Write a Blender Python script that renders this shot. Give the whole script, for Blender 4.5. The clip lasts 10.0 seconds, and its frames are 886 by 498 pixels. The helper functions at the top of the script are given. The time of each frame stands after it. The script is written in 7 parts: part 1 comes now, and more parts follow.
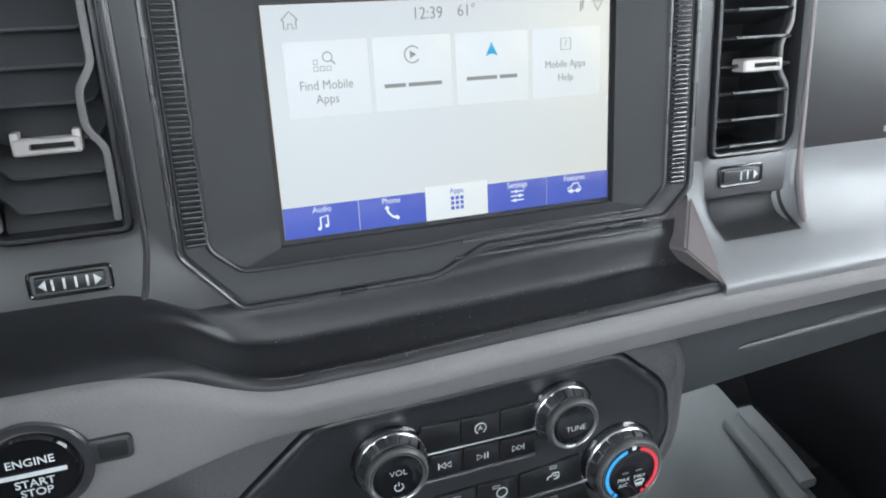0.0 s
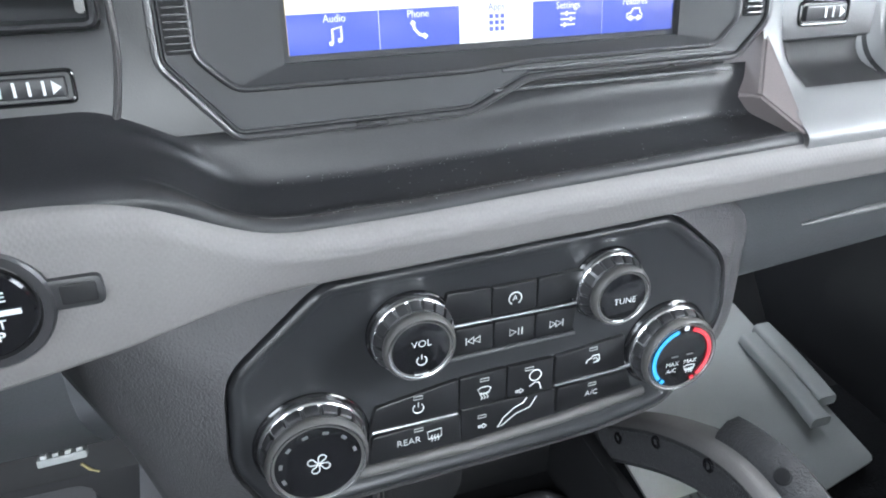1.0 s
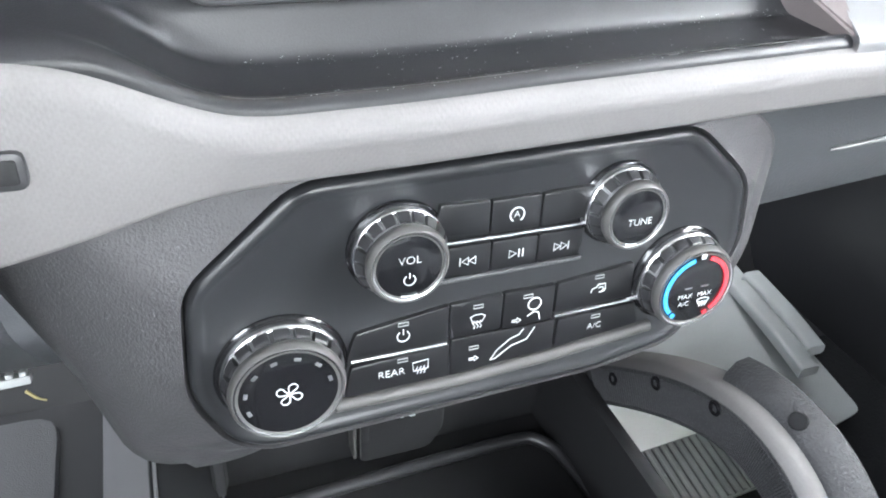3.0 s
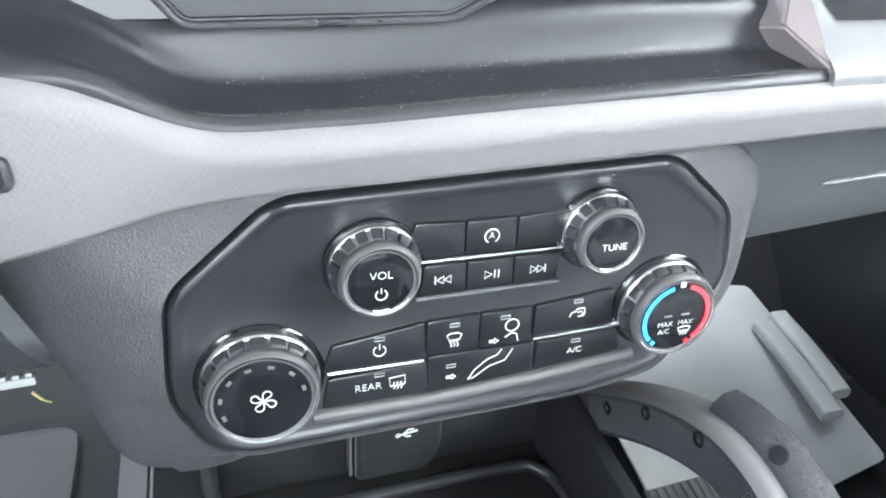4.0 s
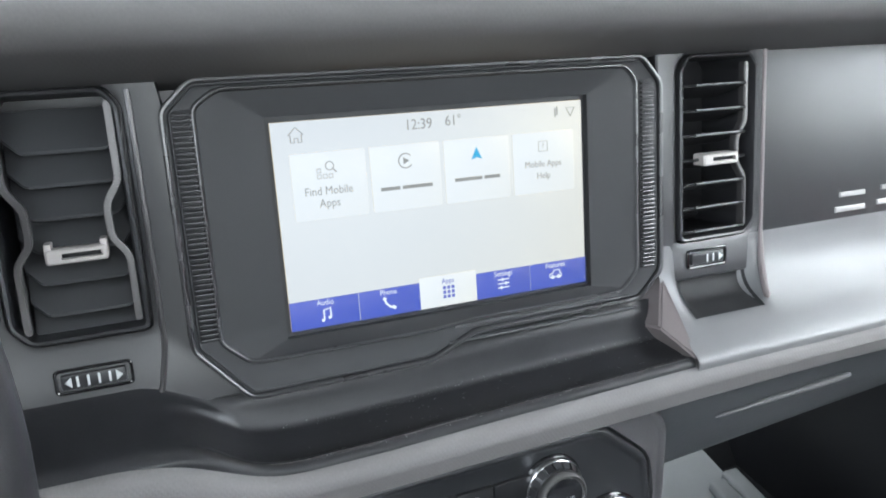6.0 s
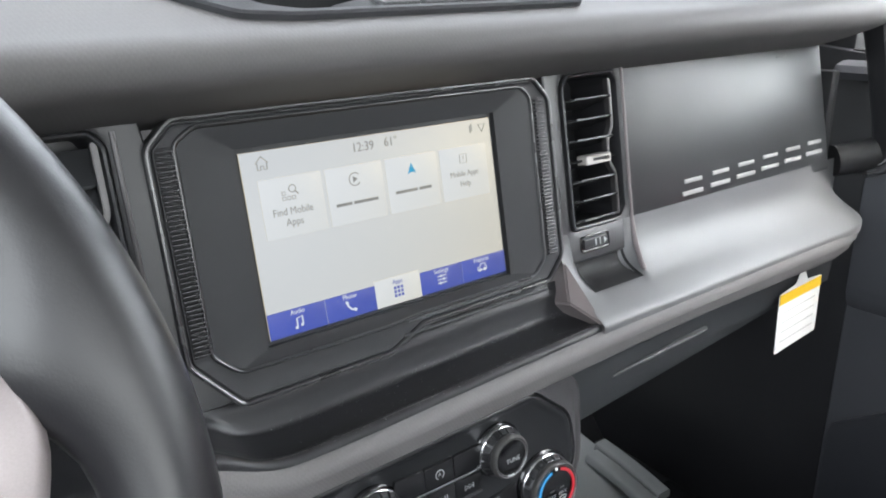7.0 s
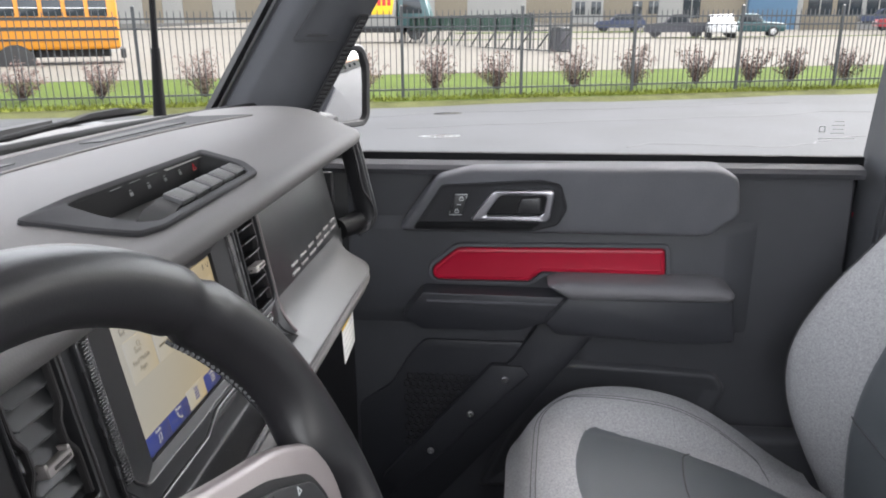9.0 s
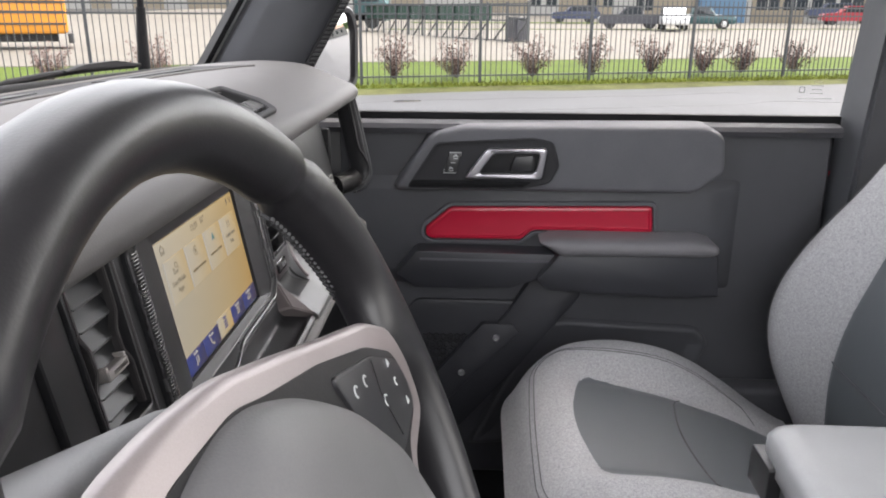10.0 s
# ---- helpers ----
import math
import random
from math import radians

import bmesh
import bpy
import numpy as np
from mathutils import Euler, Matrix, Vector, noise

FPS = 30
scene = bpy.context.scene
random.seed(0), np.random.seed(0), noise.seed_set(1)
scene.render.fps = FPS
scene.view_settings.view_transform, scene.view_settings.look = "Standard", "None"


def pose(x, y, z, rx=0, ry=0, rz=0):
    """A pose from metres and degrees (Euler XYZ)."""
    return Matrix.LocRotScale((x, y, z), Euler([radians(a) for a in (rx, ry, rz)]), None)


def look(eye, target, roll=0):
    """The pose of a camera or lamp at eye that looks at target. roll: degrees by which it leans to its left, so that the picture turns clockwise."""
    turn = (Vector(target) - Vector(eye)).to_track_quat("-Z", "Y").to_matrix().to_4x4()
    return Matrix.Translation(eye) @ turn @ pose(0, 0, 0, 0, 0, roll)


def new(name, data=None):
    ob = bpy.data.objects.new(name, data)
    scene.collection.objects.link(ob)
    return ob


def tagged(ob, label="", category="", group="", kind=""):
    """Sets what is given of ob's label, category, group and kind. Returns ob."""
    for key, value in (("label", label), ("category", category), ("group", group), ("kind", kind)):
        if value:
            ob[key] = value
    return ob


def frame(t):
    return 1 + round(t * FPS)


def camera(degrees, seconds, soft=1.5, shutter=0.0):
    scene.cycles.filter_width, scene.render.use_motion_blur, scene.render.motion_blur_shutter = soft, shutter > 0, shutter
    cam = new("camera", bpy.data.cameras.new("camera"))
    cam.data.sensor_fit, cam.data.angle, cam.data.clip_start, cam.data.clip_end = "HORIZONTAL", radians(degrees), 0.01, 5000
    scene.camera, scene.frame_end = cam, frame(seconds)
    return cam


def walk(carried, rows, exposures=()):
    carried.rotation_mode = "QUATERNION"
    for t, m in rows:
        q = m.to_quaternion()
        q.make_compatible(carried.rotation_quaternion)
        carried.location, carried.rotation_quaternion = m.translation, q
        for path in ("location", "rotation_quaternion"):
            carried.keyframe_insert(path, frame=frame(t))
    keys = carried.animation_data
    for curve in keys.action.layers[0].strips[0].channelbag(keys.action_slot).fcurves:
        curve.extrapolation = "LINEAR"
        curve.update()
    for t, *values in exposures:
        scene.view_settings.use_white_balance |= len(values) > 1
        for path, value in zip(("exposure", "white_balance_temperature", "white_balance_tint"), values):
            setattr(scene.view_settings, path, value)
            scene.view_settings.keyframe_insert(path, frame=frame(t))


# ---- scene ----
cam = camera(61.6, 10.0, soft=1.9)
PATH = [
    (0, (-0.127, -0.32, 1.297), (0.496, 1.362, 0.411), 0.8),
    (0.5, (-0.12, -0.301, 1.262), (0.467, 1.356, 0.308), 0.9),
    (1, (-0.131, -0.284, 1.23), (0.485, 1.316, 0.199), 2.0),
    (1.5, (-0.133, -0.267, 1.21), (0.509, 1.274, 0.109), 3.0),
    (2, (-0.133, -0.257, 1.197), (0.528, 1.249, 0.059), 4.0),
    (2.5, (-0.131, -0.253, 1.193), (0.536, 1.24, 0.042), 4.7),
    (3.8, (-0.109, -0.272, 1.195), (0.467, 1.299, 0.097), 4.7),
    (4, (-0.103, -0.276, 1.196), (0.447, 1.315, 0.118), 4.5),
    (4.5, (-0.088, -0.296, 1.215), (0.405, 1.366, 0.219), 3.0),
    (5, (-0.082, -0.336, 1.255), (0.314, 1.423, 0.389), -0.4),
    (5.5, (-0.098, -0.341, 1.3), (0.377, 1.425, 0.492), -1.1),
    (5.7, (-0.116, -0.335, 1.312), (0.458, 1.419, 0.541), -0.5),
    (6.8, (-0.208, -0.367, 1.328), (0.766, 1.248, 0.662), -1.3),
    (7, (-0.229, -0.362, 1.33), (0.876, 1.168, 0.667), -1.3),
    (7.5, (-0.276, -0.353, 1.363), (1.218, 0.797, 0.698), 0.0),
    (8, (-0.394, -0.336, 1.39), (1.394, 0.345, 0.807), -0.1),
    (8.5, (-0.502, -0.278, 1.435), (1.392, 0.052, 0.885), -0.5),
    (9, (-0.55, -0.269, 1.454), (1.354, -0.065, 0.877), -0.4),
    (9.5, (-0.552, -0.248, 1.444), (1.353, -0.117, 0.851), 0.1),
    (10, (-0.585, -0.212, 1.408), (1.32, -0.123, 0.807), 0.3),
]
EXPOSURES = [(0, 3.88, 6050, 4), (1, 4.68, 6050, 5), (2.5, 5.28, 6300, 7), (4, 5.45, 6100, 4), (4.5, 5.41, 6000, 4), (5, 4.7, 5950, 4), (5.5, 4.22, 6000, 4), (7, 3.65, 6350, 7), (7.5, 3.44, 6400, 7), (8, 3.12, 6400, 6), (8.5, 3.05, 6400, 7), (9, 2.95, 6550, 10), (10, 3.0, 6800, 12)]
walk(cam, [(t, look(eye, target, roll)) for t, eye, target, roll in PATH], EXPOSURES)

# ---- world and light ----
scene.view_settings.exposure = 0.0
world = bpy.data.worlds.new("overcast_sky")
world.use_nodes = True
scene.world = world
wn, wl = world.node_tree.nodes, world.node_tree.links
sky = wn.new("ShaderNodeTexSky")
sky.sky_type = 'NISHITA'
sky.sun_disc = False
sky.sun_elevation = radians(58)
sky.sun_rotation = radians(150)
sky.dust_density = 4.0
sky.air_density = 1.0
grey = wn.new("ShaderNodeHueSaturation")
grey.inputs["Saturation"].default_value = 0.25
wl.new(sky.outputs["Color"], grey.inputs["Color"])
wl.new(grey.outputs["Color"], wn["Background"].inputs["Color"])
wn["Background"].inputs["Strength"].default_value = 0.15

sun_data = bpy.data.lights.new("sun", 'SUN')
sun_data.energy = 0.4
sun_data.angle = radians(70)
sun_data.color = (1.0, 0.97, 0.93)
sun = new("sun", sun_data)
sun.matrix_world = look((5, -8.6, 17), (0, 0, 0))


def window_fill(name, eye, target, wide, high, watts):
    """An added fill lamp in one window opening behind the camera, boosting its daylight."""
    data = bpy.data.lights.new(name, 'AREA')
    data.shape, data.size, data.size_y = 'RECTANGLE', wide, high
    data.energy = watts
    data.color = (0.97, 0.98, 1.0)
    new(name, data).matrix_world = look(eye, target)


window_fill("window_fill_driver", (-0.665, -0.42, 1.46), (0, -0.42, 1.40), 0.95, 0.42, 0.42)
window_fill("window_fill_rear", (0.0, -2.07, 1.43), (0, 0, 1.35), 1.15, 0.50, 0.45)


# ---- materials ----
def material(name, colour, rough=0.5, metal=0.0, grain=0.0, grain_size=0.001, vary=0.08, patch=0.05, spec=0.5, coat=0.0, emit=None, emit_strength=1.0):
    """Colour with two scales of variation, a fine grain in the relief and in the gloss."""
    m = bpy.data.materials.new(name)
    m.use_nodes = True
    n, l = m.node_tree.nodes, m.node_tree.links
    b = n["Principled BSDF"]
    b.inputs["Roughness"].default_value = rough
    b.inputs["Metallic"].default_value = metal
    b.inputs["Specular IOR Level"].default_value = spec
    b.inputs["Coat Weight"].default_value = coat
    tc = n.new("ShaderNodeTexCoord")
    big = n.new("ShaderNodeTexNoise")
    big.inputs["Scale"].default_value = 1.0 / patch
    big.inputs["Detail"].default_value = 3.0
    l.new(tc.outputs["Object"], big.inputs["Vector"])
    fine = n.new("ShaderNodeTexNoise")
    fine.inputs["Scale"].default_value = 1.0 / grain_size
    fine.inputs["Detail"].default_value = 2.0
    l.new(tc.outputs["Object"], fine.inputs["Vector"])
    add = n.new("ShaderNodeMath")
    add.operation = 'ADD'
    l.new(big.outputs["Fac"], add.inputs[0])
    l.new(fine.outputs["Fac"], add.inputs[1])
    ramp = n.new("ShaderNodeMapRange")
    ramp.inputs["From Min"].default_value = 0.6
    ramp.inputs["From Max"].default_value = 1.4
    ramp.inputs["To Min"].default_value = 1.0 - vary
    ramp.inputs["To Max"].default_value = 1.0 + vary
    l.new(add.outputs[0], ramp.inputs["Value"])
    hsv = n.new("ShaderNodeHueSaturation")
    hsv.inputs["Color"].default_value = (*colour, 1)
    l.new(ramp.outputs[0], hsv.inputs["Value"])
    l.new(hsv.outputs["Color"], b.inputs["Base Color"])
    gloss = n.new("ShaderNodeMapRange")
    gloss.inputs["To Min"].default_value = max(0.02, rough - 0.06)
    gloss.inputs["To Max"].default_value = min(1.0, rough + 0.06)
    l.new(big.outputs["Fac"], gloss.inputs["Value"])
    l.new(gloss.outputs[0], b.inputs["Roughness"])
    if grain:
        bump = n.new("ShaderNodeBump")
        bump.inputs["Strength"].default_value = grain
        bump.inputs["Distance"].default_value = grain_size * 0.5
        l.new(fine.outputs["Fac"], bump.inputs["Height"])
        l.new(bump.outputs["Normal"], b.inputs["Normal"])
    if emit:
        b.inputs["Emission Color"].default_value = (*emit, 1)
        b.inputs["Emission Strength"].default_value = emit_strength
    return m


def hatch(m, pitch, strength):
    """Adds a fine diamond relief, as moulded into the trim."""
    n, l = m.node_tree.nodes, m.node_tree.links
    tc = n.new("ShaderNodeTexCoord")
    total = None
    for turn in (35, -35):
        mp = n.new("ShaderNodeMapping")
        mp.inputs["Rotation"].default_value = (0, radians(turn), 0)
        l.new(tc.outputs["Object"], mp.inputs["Vector"])
        w = n.new("ShaderNodeTexWave")
        w.bands_direction = 'X'
        w.inputs["Scale"].default_value = 0.314 / pitch
        l.new(mp.outputs["Vector"], w.inputs["Vector"])
        if total is None:
            total = w.outputs["Fac"]
        else:
            a = n.new("ShaderNodeMath")
            a.operation = 'MAXIMUM'
            l.new(total, a.inputs[0])
            l.new(w.outputs["Fac"], a.inputs[1])
            total = a.outputs[0]
    bump = n.new("ShaderNodeBump")
    bump.inputs["Strength"].default_value = strength
    bump.inputs["Distance"].default_value = pitch * 0.3
    l.new(total, bump.inputs["Height"])
    l.new(bump.outputs["Normal"], n["Principled BSDF"].inputs["Normal"])
    return m


def glowing(name, colour, strength):
    m = bpy.data.materials.new(name)
    m.use_nodes = True
    b = m.node_tree.nodes["Principled BSDF"]
    b.inputs["Base Color"].default_value = (0.02, 0.02, 0.02, 1)
    b.inputs["Roughness"].default_value = 0.25
    b.inputs["Emission Color"].default_value = (*colour, 1)
    b.inputs["Emission Strength"].default_value = strength
    return m


def glass(name, tint=(1, 1, 1)):
    m = bpy.data.materials.new(name)
    m.use_nodes = True
    b = m.node_tree.nodes["Principled BSDF"]
    b.inputs["Base Color"].default_value = (*tint, 1)
    b.inputs["Roughness"].default_value = 0.0
    b.inputs["Transmission Weight"].default_value = 1.0
    b.inputs["IOR"].default_value = 1.08
    return m


PAD = hatch(material("grey_dash_plastic", (0.092, 0.088, 0.088), 0.62, grain_size=0.0012, spec=0.35), 0.0022, 0.05)
FASCIA = material("charcoal_plastic", (0.030, 0.031, 0.033), 0.42, grain=0.12, grain_size=0.0006)
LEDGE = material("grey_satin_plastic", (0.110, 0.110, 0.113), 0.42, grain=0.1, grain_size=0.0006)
BLACK = material("black_plastic", (0.021, 0.021, 0.023), 0.38, grain=0.15, grain_size=0.0007)
DEEP = material("dark_plastic", (0.016, 0.016, 0.017), 0.55, grain=0.2, grain_size=0.001, spec=0.2)
GLOSS = material("gloss_black", (0.006, 0.006, 0.007), 0.12)
GRAINED = material("grained_plastic", (0.046, 0.046, 0.049), 0.48, grain=0.9, grain_size=0.0014)
TRIM = hatch(material("light_grey_trim", (0.146, 0.140, 0.139), 0.75, grain_size=0.0012, spec=0.2), 0.0020, 0.12)
WARM = material("warm_grey_paint", (0.19, 0.165, 0.165), 0.42, metal=0.35, grain_size=0.0006)
CHROME = material("satin_chrome", (0.62, 0.62, 0.63), 0.22, metal=1.0, grain_size=0.0006)
KNOB = material("grey_rubber", (0.058, 0.056, 0.055), 0.45, grain=0.2, grain_size=0.0006)
BUTTON = material("button_plastic", (0.0085, 0.0085, 0.0095), 0.30, grain=0.06, grain_size=0.0006)
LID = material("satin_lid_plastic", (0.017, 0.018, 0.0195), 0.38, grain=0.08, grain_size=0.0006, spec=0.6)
LIP = material("satin_edge_plastic", (0.034, 0.033, 0.035), 0.28, grain_size=0.0006, spec=0.8)
MARK = material("white_print", (0.53, 0.55, 0.55), 0.5, vary=0.02)
DIM = material("grey_print", (0.25, 0.26, 0.26), 0.5, vary=0.02)
FAINT = material("faint_print", (0.11, 0.115, 0.115), 0.5, vary=0.02)
LAMP_OFF = material("unlit_indicator", (0.085, 0.088, 0.09), 0.4, vary=0.02)
CAP = material("cap_plastic", (0.028, 0.028, 0.030), 0.58, grain=1.0, grain_size=0.0015, spec=0.25)
BLUE_MARK = glowing("blue_band", (0.04, 0.34, 0.75), 0.08)
RED_MARK = glowing("red_band", (0.75, 0.03, 0.05), 0.07)
LEATHER = material("black_leather", (0.0135, 0.0130, 0.0145), 0.36, grain=0.10, grain_size=0.0009)
# darker copy of the door plastic, with the lower door's shade in its colour
DOOR_SHADED = material("shaded_door_plastic", (0.032, 0.033, 0.039), 0.45, grain=0.3, grain_size=0.0014)
DOOR = material("door_plastic", (0.060, 0.061, 0.069), 0.5, grain=0.35, grain_size=0.0014)
DOOR_PAD = material("door_pad", (0.108, 0.108, 0.118), 0.65, grain=0.3, grain_size=0.0014, spec=0.12)
HOUSING = material("pebbled_plastic", (0.044, 0.043, 0.0455), 0.50, grain=0.75, grain_size=0.0011, spec=0.4)
KNEE = material("knee_plastic", (0.036, 0.038, 0.041), 0.45, grain=0.3, grain_size=0.0012)
RED = material("red_paint", (0.42, 0.005, 0.030), 0.38, coat=0.25, grain_size=0.0006)
FABRIC = material("grey_fabric", (0.37, 0.37, 0.38), 0.9, grain=0.8, grain_size=0.0012, vary=0.34, patch=0.0032, spec=0.2)
VINYL = material("slate_vinyl", (0.088, 0.098, 0.107), 0.5, grain=0.35, grain_size=0.0012)
ARMREST = material("armrest_pad", (0.155, 0.150, 0.160), 0.5, grain=0.3, grain_size=0.0014)
SLIDER = material("slider_plastic", (0.36, 0.335, 0.32), 0.42, metal=0.2, grain_size=0.0005)
BADGE = material("badge_silver", (0.30, 0.295, 0.29), 0.45, metal=0.1, grain_size=0.0005)
FLANK = material("flank_plastic", (0.20, 0.196, 0.204), 0.55, grain=0.5, grain_size=0.0014)
SPOKE = material("spoke_paint", (0.31, 0.272, 0.270), 0.36, metal=0.3, grain_size=0.0006)
HUB = material("hub_vinyl", (0.115, 0.114, 0.116), 0.5, grain=0.2, grain_size=0.0009)
PANEL_FACE = material("panel_plastic", (0.013, 0.0135, 0.015), 0.36, grain=0.08, grain_size=0.0006)
STITCH_BLACK = material("black_thread", (0.03, 0.03, 0.032), 0.6)
THREAD = material("grey_thread", (0.075, 0.075, 0.08), 0.8)
PALE = material("pale_grey_plastic", (0.30, 0.31, 0.305), 0.5, grain=0.3, grain_size=0.0012)
CARPET = material("black_carpet", (0.012, 0.012, 0.013), 0.95, grain=1.0, grain_size=0.003, spec=0.1)
HEADLINER = material("headliner", (0.42, 0.42, 0.41), 0.9, grain=0.3, grain_size=0.002)
PILLAR = material("pillar_trim", (0.058, 0.060, 0.068), 0.6, grain=0.3, grain_size=0.0012)
RUBBER = material("black_rubber", (0.008, 0.008, 0.009), 0.65, spec=0.12)
SILL = material("sill_plastic", (0.05, 0.05, 0.056), 0.7, grain=0.3, grain_size=0.0014, spec=0.2)
DULL = material("dull_plastic", (0.035, 0.035, 0.038), 0.7, grain=0.2, grain_size=0.001, spec=0.12)
STEEL = material("bolt_steel", (0.55, 0.55, 0.56), 0.3, metal=1.0)
PAPER = material("white_paper", (0.78, 0.78, 0.76), 0.7)
PRINT_GREY = material("pale_grey_print", (0.52, 0.52, 0.51), 0.7)
YELLOW = material("yellow_print", (0.8, 0.50, 0.02), 0.6)
GLASS = glass("clear_glass")


# ---- building helpers ----
def basis(origin, u, v):
    u, v = Vector(u).normalized(), Vector(v).normalized()
    w = u.cross(v)
    return Matrix(((u.x, v.x, w.x, origin[0]), (u.y, v.y, w.y, origin[1]), (u.z, v.z, w.z, origin[2]), (0, 0, 0, 1)))


def link(name, bm, mat, parent=None, label="", sharp=38, kind="", category=""):
    """One bmesh as one object, smooth but for edges sharper than the angle."""
    bmesh.ops.remove_doubles(bm, verts=bm.verts, dist=1e-6)
    bmesh.ops.recalc_face_normals(bm, faces=bm.faces)
    me = bpy.data.meshes.new(name)
    bm.to_mesh(me)
    bm.free()
    me.materials.append(mat)
    me.shade_smooth()
    me.set_sharp_from_angle(angle=radians(sharp))
    ob = new(name, me)
    ob.parent = parent
    return tagged(ob, label, category, "", kind)


def part(name, bm, mat, parent, label="", sharp=38):
    return link(name, bm, mat, parent, label, sharp)


def thing(name, label, category, group="", kind="", at=(0, 0, 0)):
    e = new(name)
    e.empty_display_size = 0.02
    e.location = at
    return tagged(e, label, category, group, kind)


def loft(bm, loops, closed=True, cap0=False, cap1=False):
    rows = [[bm.verts.new(p) for p in loop] for loop in loops]
    for a, b in zip(rows, rows[1:]):
        n = len(a)
        for i in range(n if closed else n - 1):
            j = (i + 1) % n
            bm.faces.new((a[i], a[j], b[j], b[i]))
    if cap0:
        bm.faces.new(rows[0][::-1])
    if cap1:
        bm.faces.new(rows[-1])
    return bm


class Loop(list):
    """A rounded outline that remembers its corners, so that it can be drawn in cleanly."""


def rounded(pts, r, seg=4):
    """A polygon with rounded corners; r one radius or one for each corner."""
    out, n = Loop(), len(pts)
    out.corners, out.radius, out.seg = list(pts), r, seg
    rs = r if isinstance(r, (list, tuple)) else [r] * n
    for i in range(n):
        p, a, b = Vector(pts[i]), Vector(pts[i - 1]), Vector(pts[(i + 1) % n])
        da, db = (a - p), (b - p)
        la, lb = da.length, db.length
        cut = min(rs[i], la * 0.45, lb * 0.45)
        s, e = p + da / la * cut, p + db / lb * cut
        for k in range(seg + 1):
            t = k / seg
            out.append(tuple((1 - t) ** 2 * s + 2 * t * (1 - t) * p + t * t * e))
    return out


def area(pts):
    return 0.5 * sum(a[0] * b[1] - b[0] * a[1] for a, b in zip(pts, pts[1:] + pts[:1]))


def inset(pts, d):
    """The polygon drawn in by d."""
    if abs(d) < 1e-9:
        return pts
    if isinstance(pts, Loop):
        rs = pts.radius if isinstance(pts.radius, (list, tuple)) else [pts.radius] * len(pts.corners)
        return rounded(inset(pts.corners, d), [max(0.0003, q - 0.7 * d) for q in rs], pts.seg)
    sign = 1 if area(pts) > 0 else -1
    out, n = [], len(pts)
    for i in range(n):
        p, a, b = Vector(pts[i]), Vector(pts[i - 1]), Vector(pts[(i + 1) % n])
        e0, e1 = (p - a), (b - p)
        if e0.length < 1e-9 or e1.length < 1e-9:
            out.append(tuple(p))
            continue
        e0.normalize()
        e1.normalize()
        n0, n1 = Vector((-e0.y, e0.x)) * sign, Vector((-e1.y, e1.x)) * sign
        m = n0 + n1
        k = max(0.4, m.length_squared / 2)
        out.append(tuple(p + m / k * d))
    return out


def on(m, pts, w):
    return [m @ Vector((p[0], p[1], w)) for p in pts]


def plate(bm, m, pts, w0, w1, bev=0.001):
    """A slab over a polygon in the plane m, from depth w0 to w1, its front edge rounded."""
    loft(bm, [on(m, pts, w0), on(m, pts, w1 - bev), on(m, inset(pts, bev * 0.3), w1 - bev * 0.3), on(m, inset(pts, bev), w1)], cap0=True, cap1=True)
    return bm


def slab(m, pts, w0, w1, bev=0.001):
    return plate(bmesh.new(), m, pts, w0, w1, bev)


def rect(x0, x1, y0, y1):
    return [(x0, y0), (x1, y0), (x1, y1), (x0, y1)]


def circle(cx, cy, r, n=40, squash=1.0):
    return [(cx + r * math.cos(2 * math.pi * k / n), cy + r * squash * math.sin(2 * math.pi * k / n)) for k in range(n)]


def box(bm, lo, hi, bev=0.0, seg=2):
    g = bmesh.ops.create_cube(bm, size=1.0, matrix=Matrix.LocRotScale([(a + b) / 2 for a, b in zip(lo, hi)], None, [b - a for a, b in zip(lo, hi)]))
    if bev:
        edges = {e for v in g["verts"] for e in v.link_edges}
        bmesh.ops.bevel(bm, geom=list(edges), offset=bev, segments=seg, affect='EDGES', profile=0.6)
    return bm


def turned(bm, m, prof, n=48, cap=True):
    """A body turned about m's w axis from a profile of (radius, w)."""
    loft(bm, [[m @ Vector((r * math.cos(2 * math.pi * k / n), r * math.sin(2 * math.pi * k / n), w)) for k in range(n)] for r, w in prof], cap0=cap, cap1=cap)
    return bm


def smooth_path(pts, steps=8):
    """A smooth curve through points."""
    p = [Vector(q) for q in pts]
    p = [2 * p[0] - p[1]] + p + [2 * p[-1] - p[-2]]
    out = []
    for i in range(1, len(p) - 2):
        for k in range(steps):
            t = k / steps
            out.append(0.5 * (2 * p[i] + (p[i + 1] - p[i - 1]) * t + (2 * p[i - 1] - 5 * p[i] + 4 * p[i + 1] - p[i + 2]) * t * t + (3 * p[i] - p[i - 1] - 3 * p[i + 1] + p[i + 2]) * t ** 3))
    return out + [p[-2]]


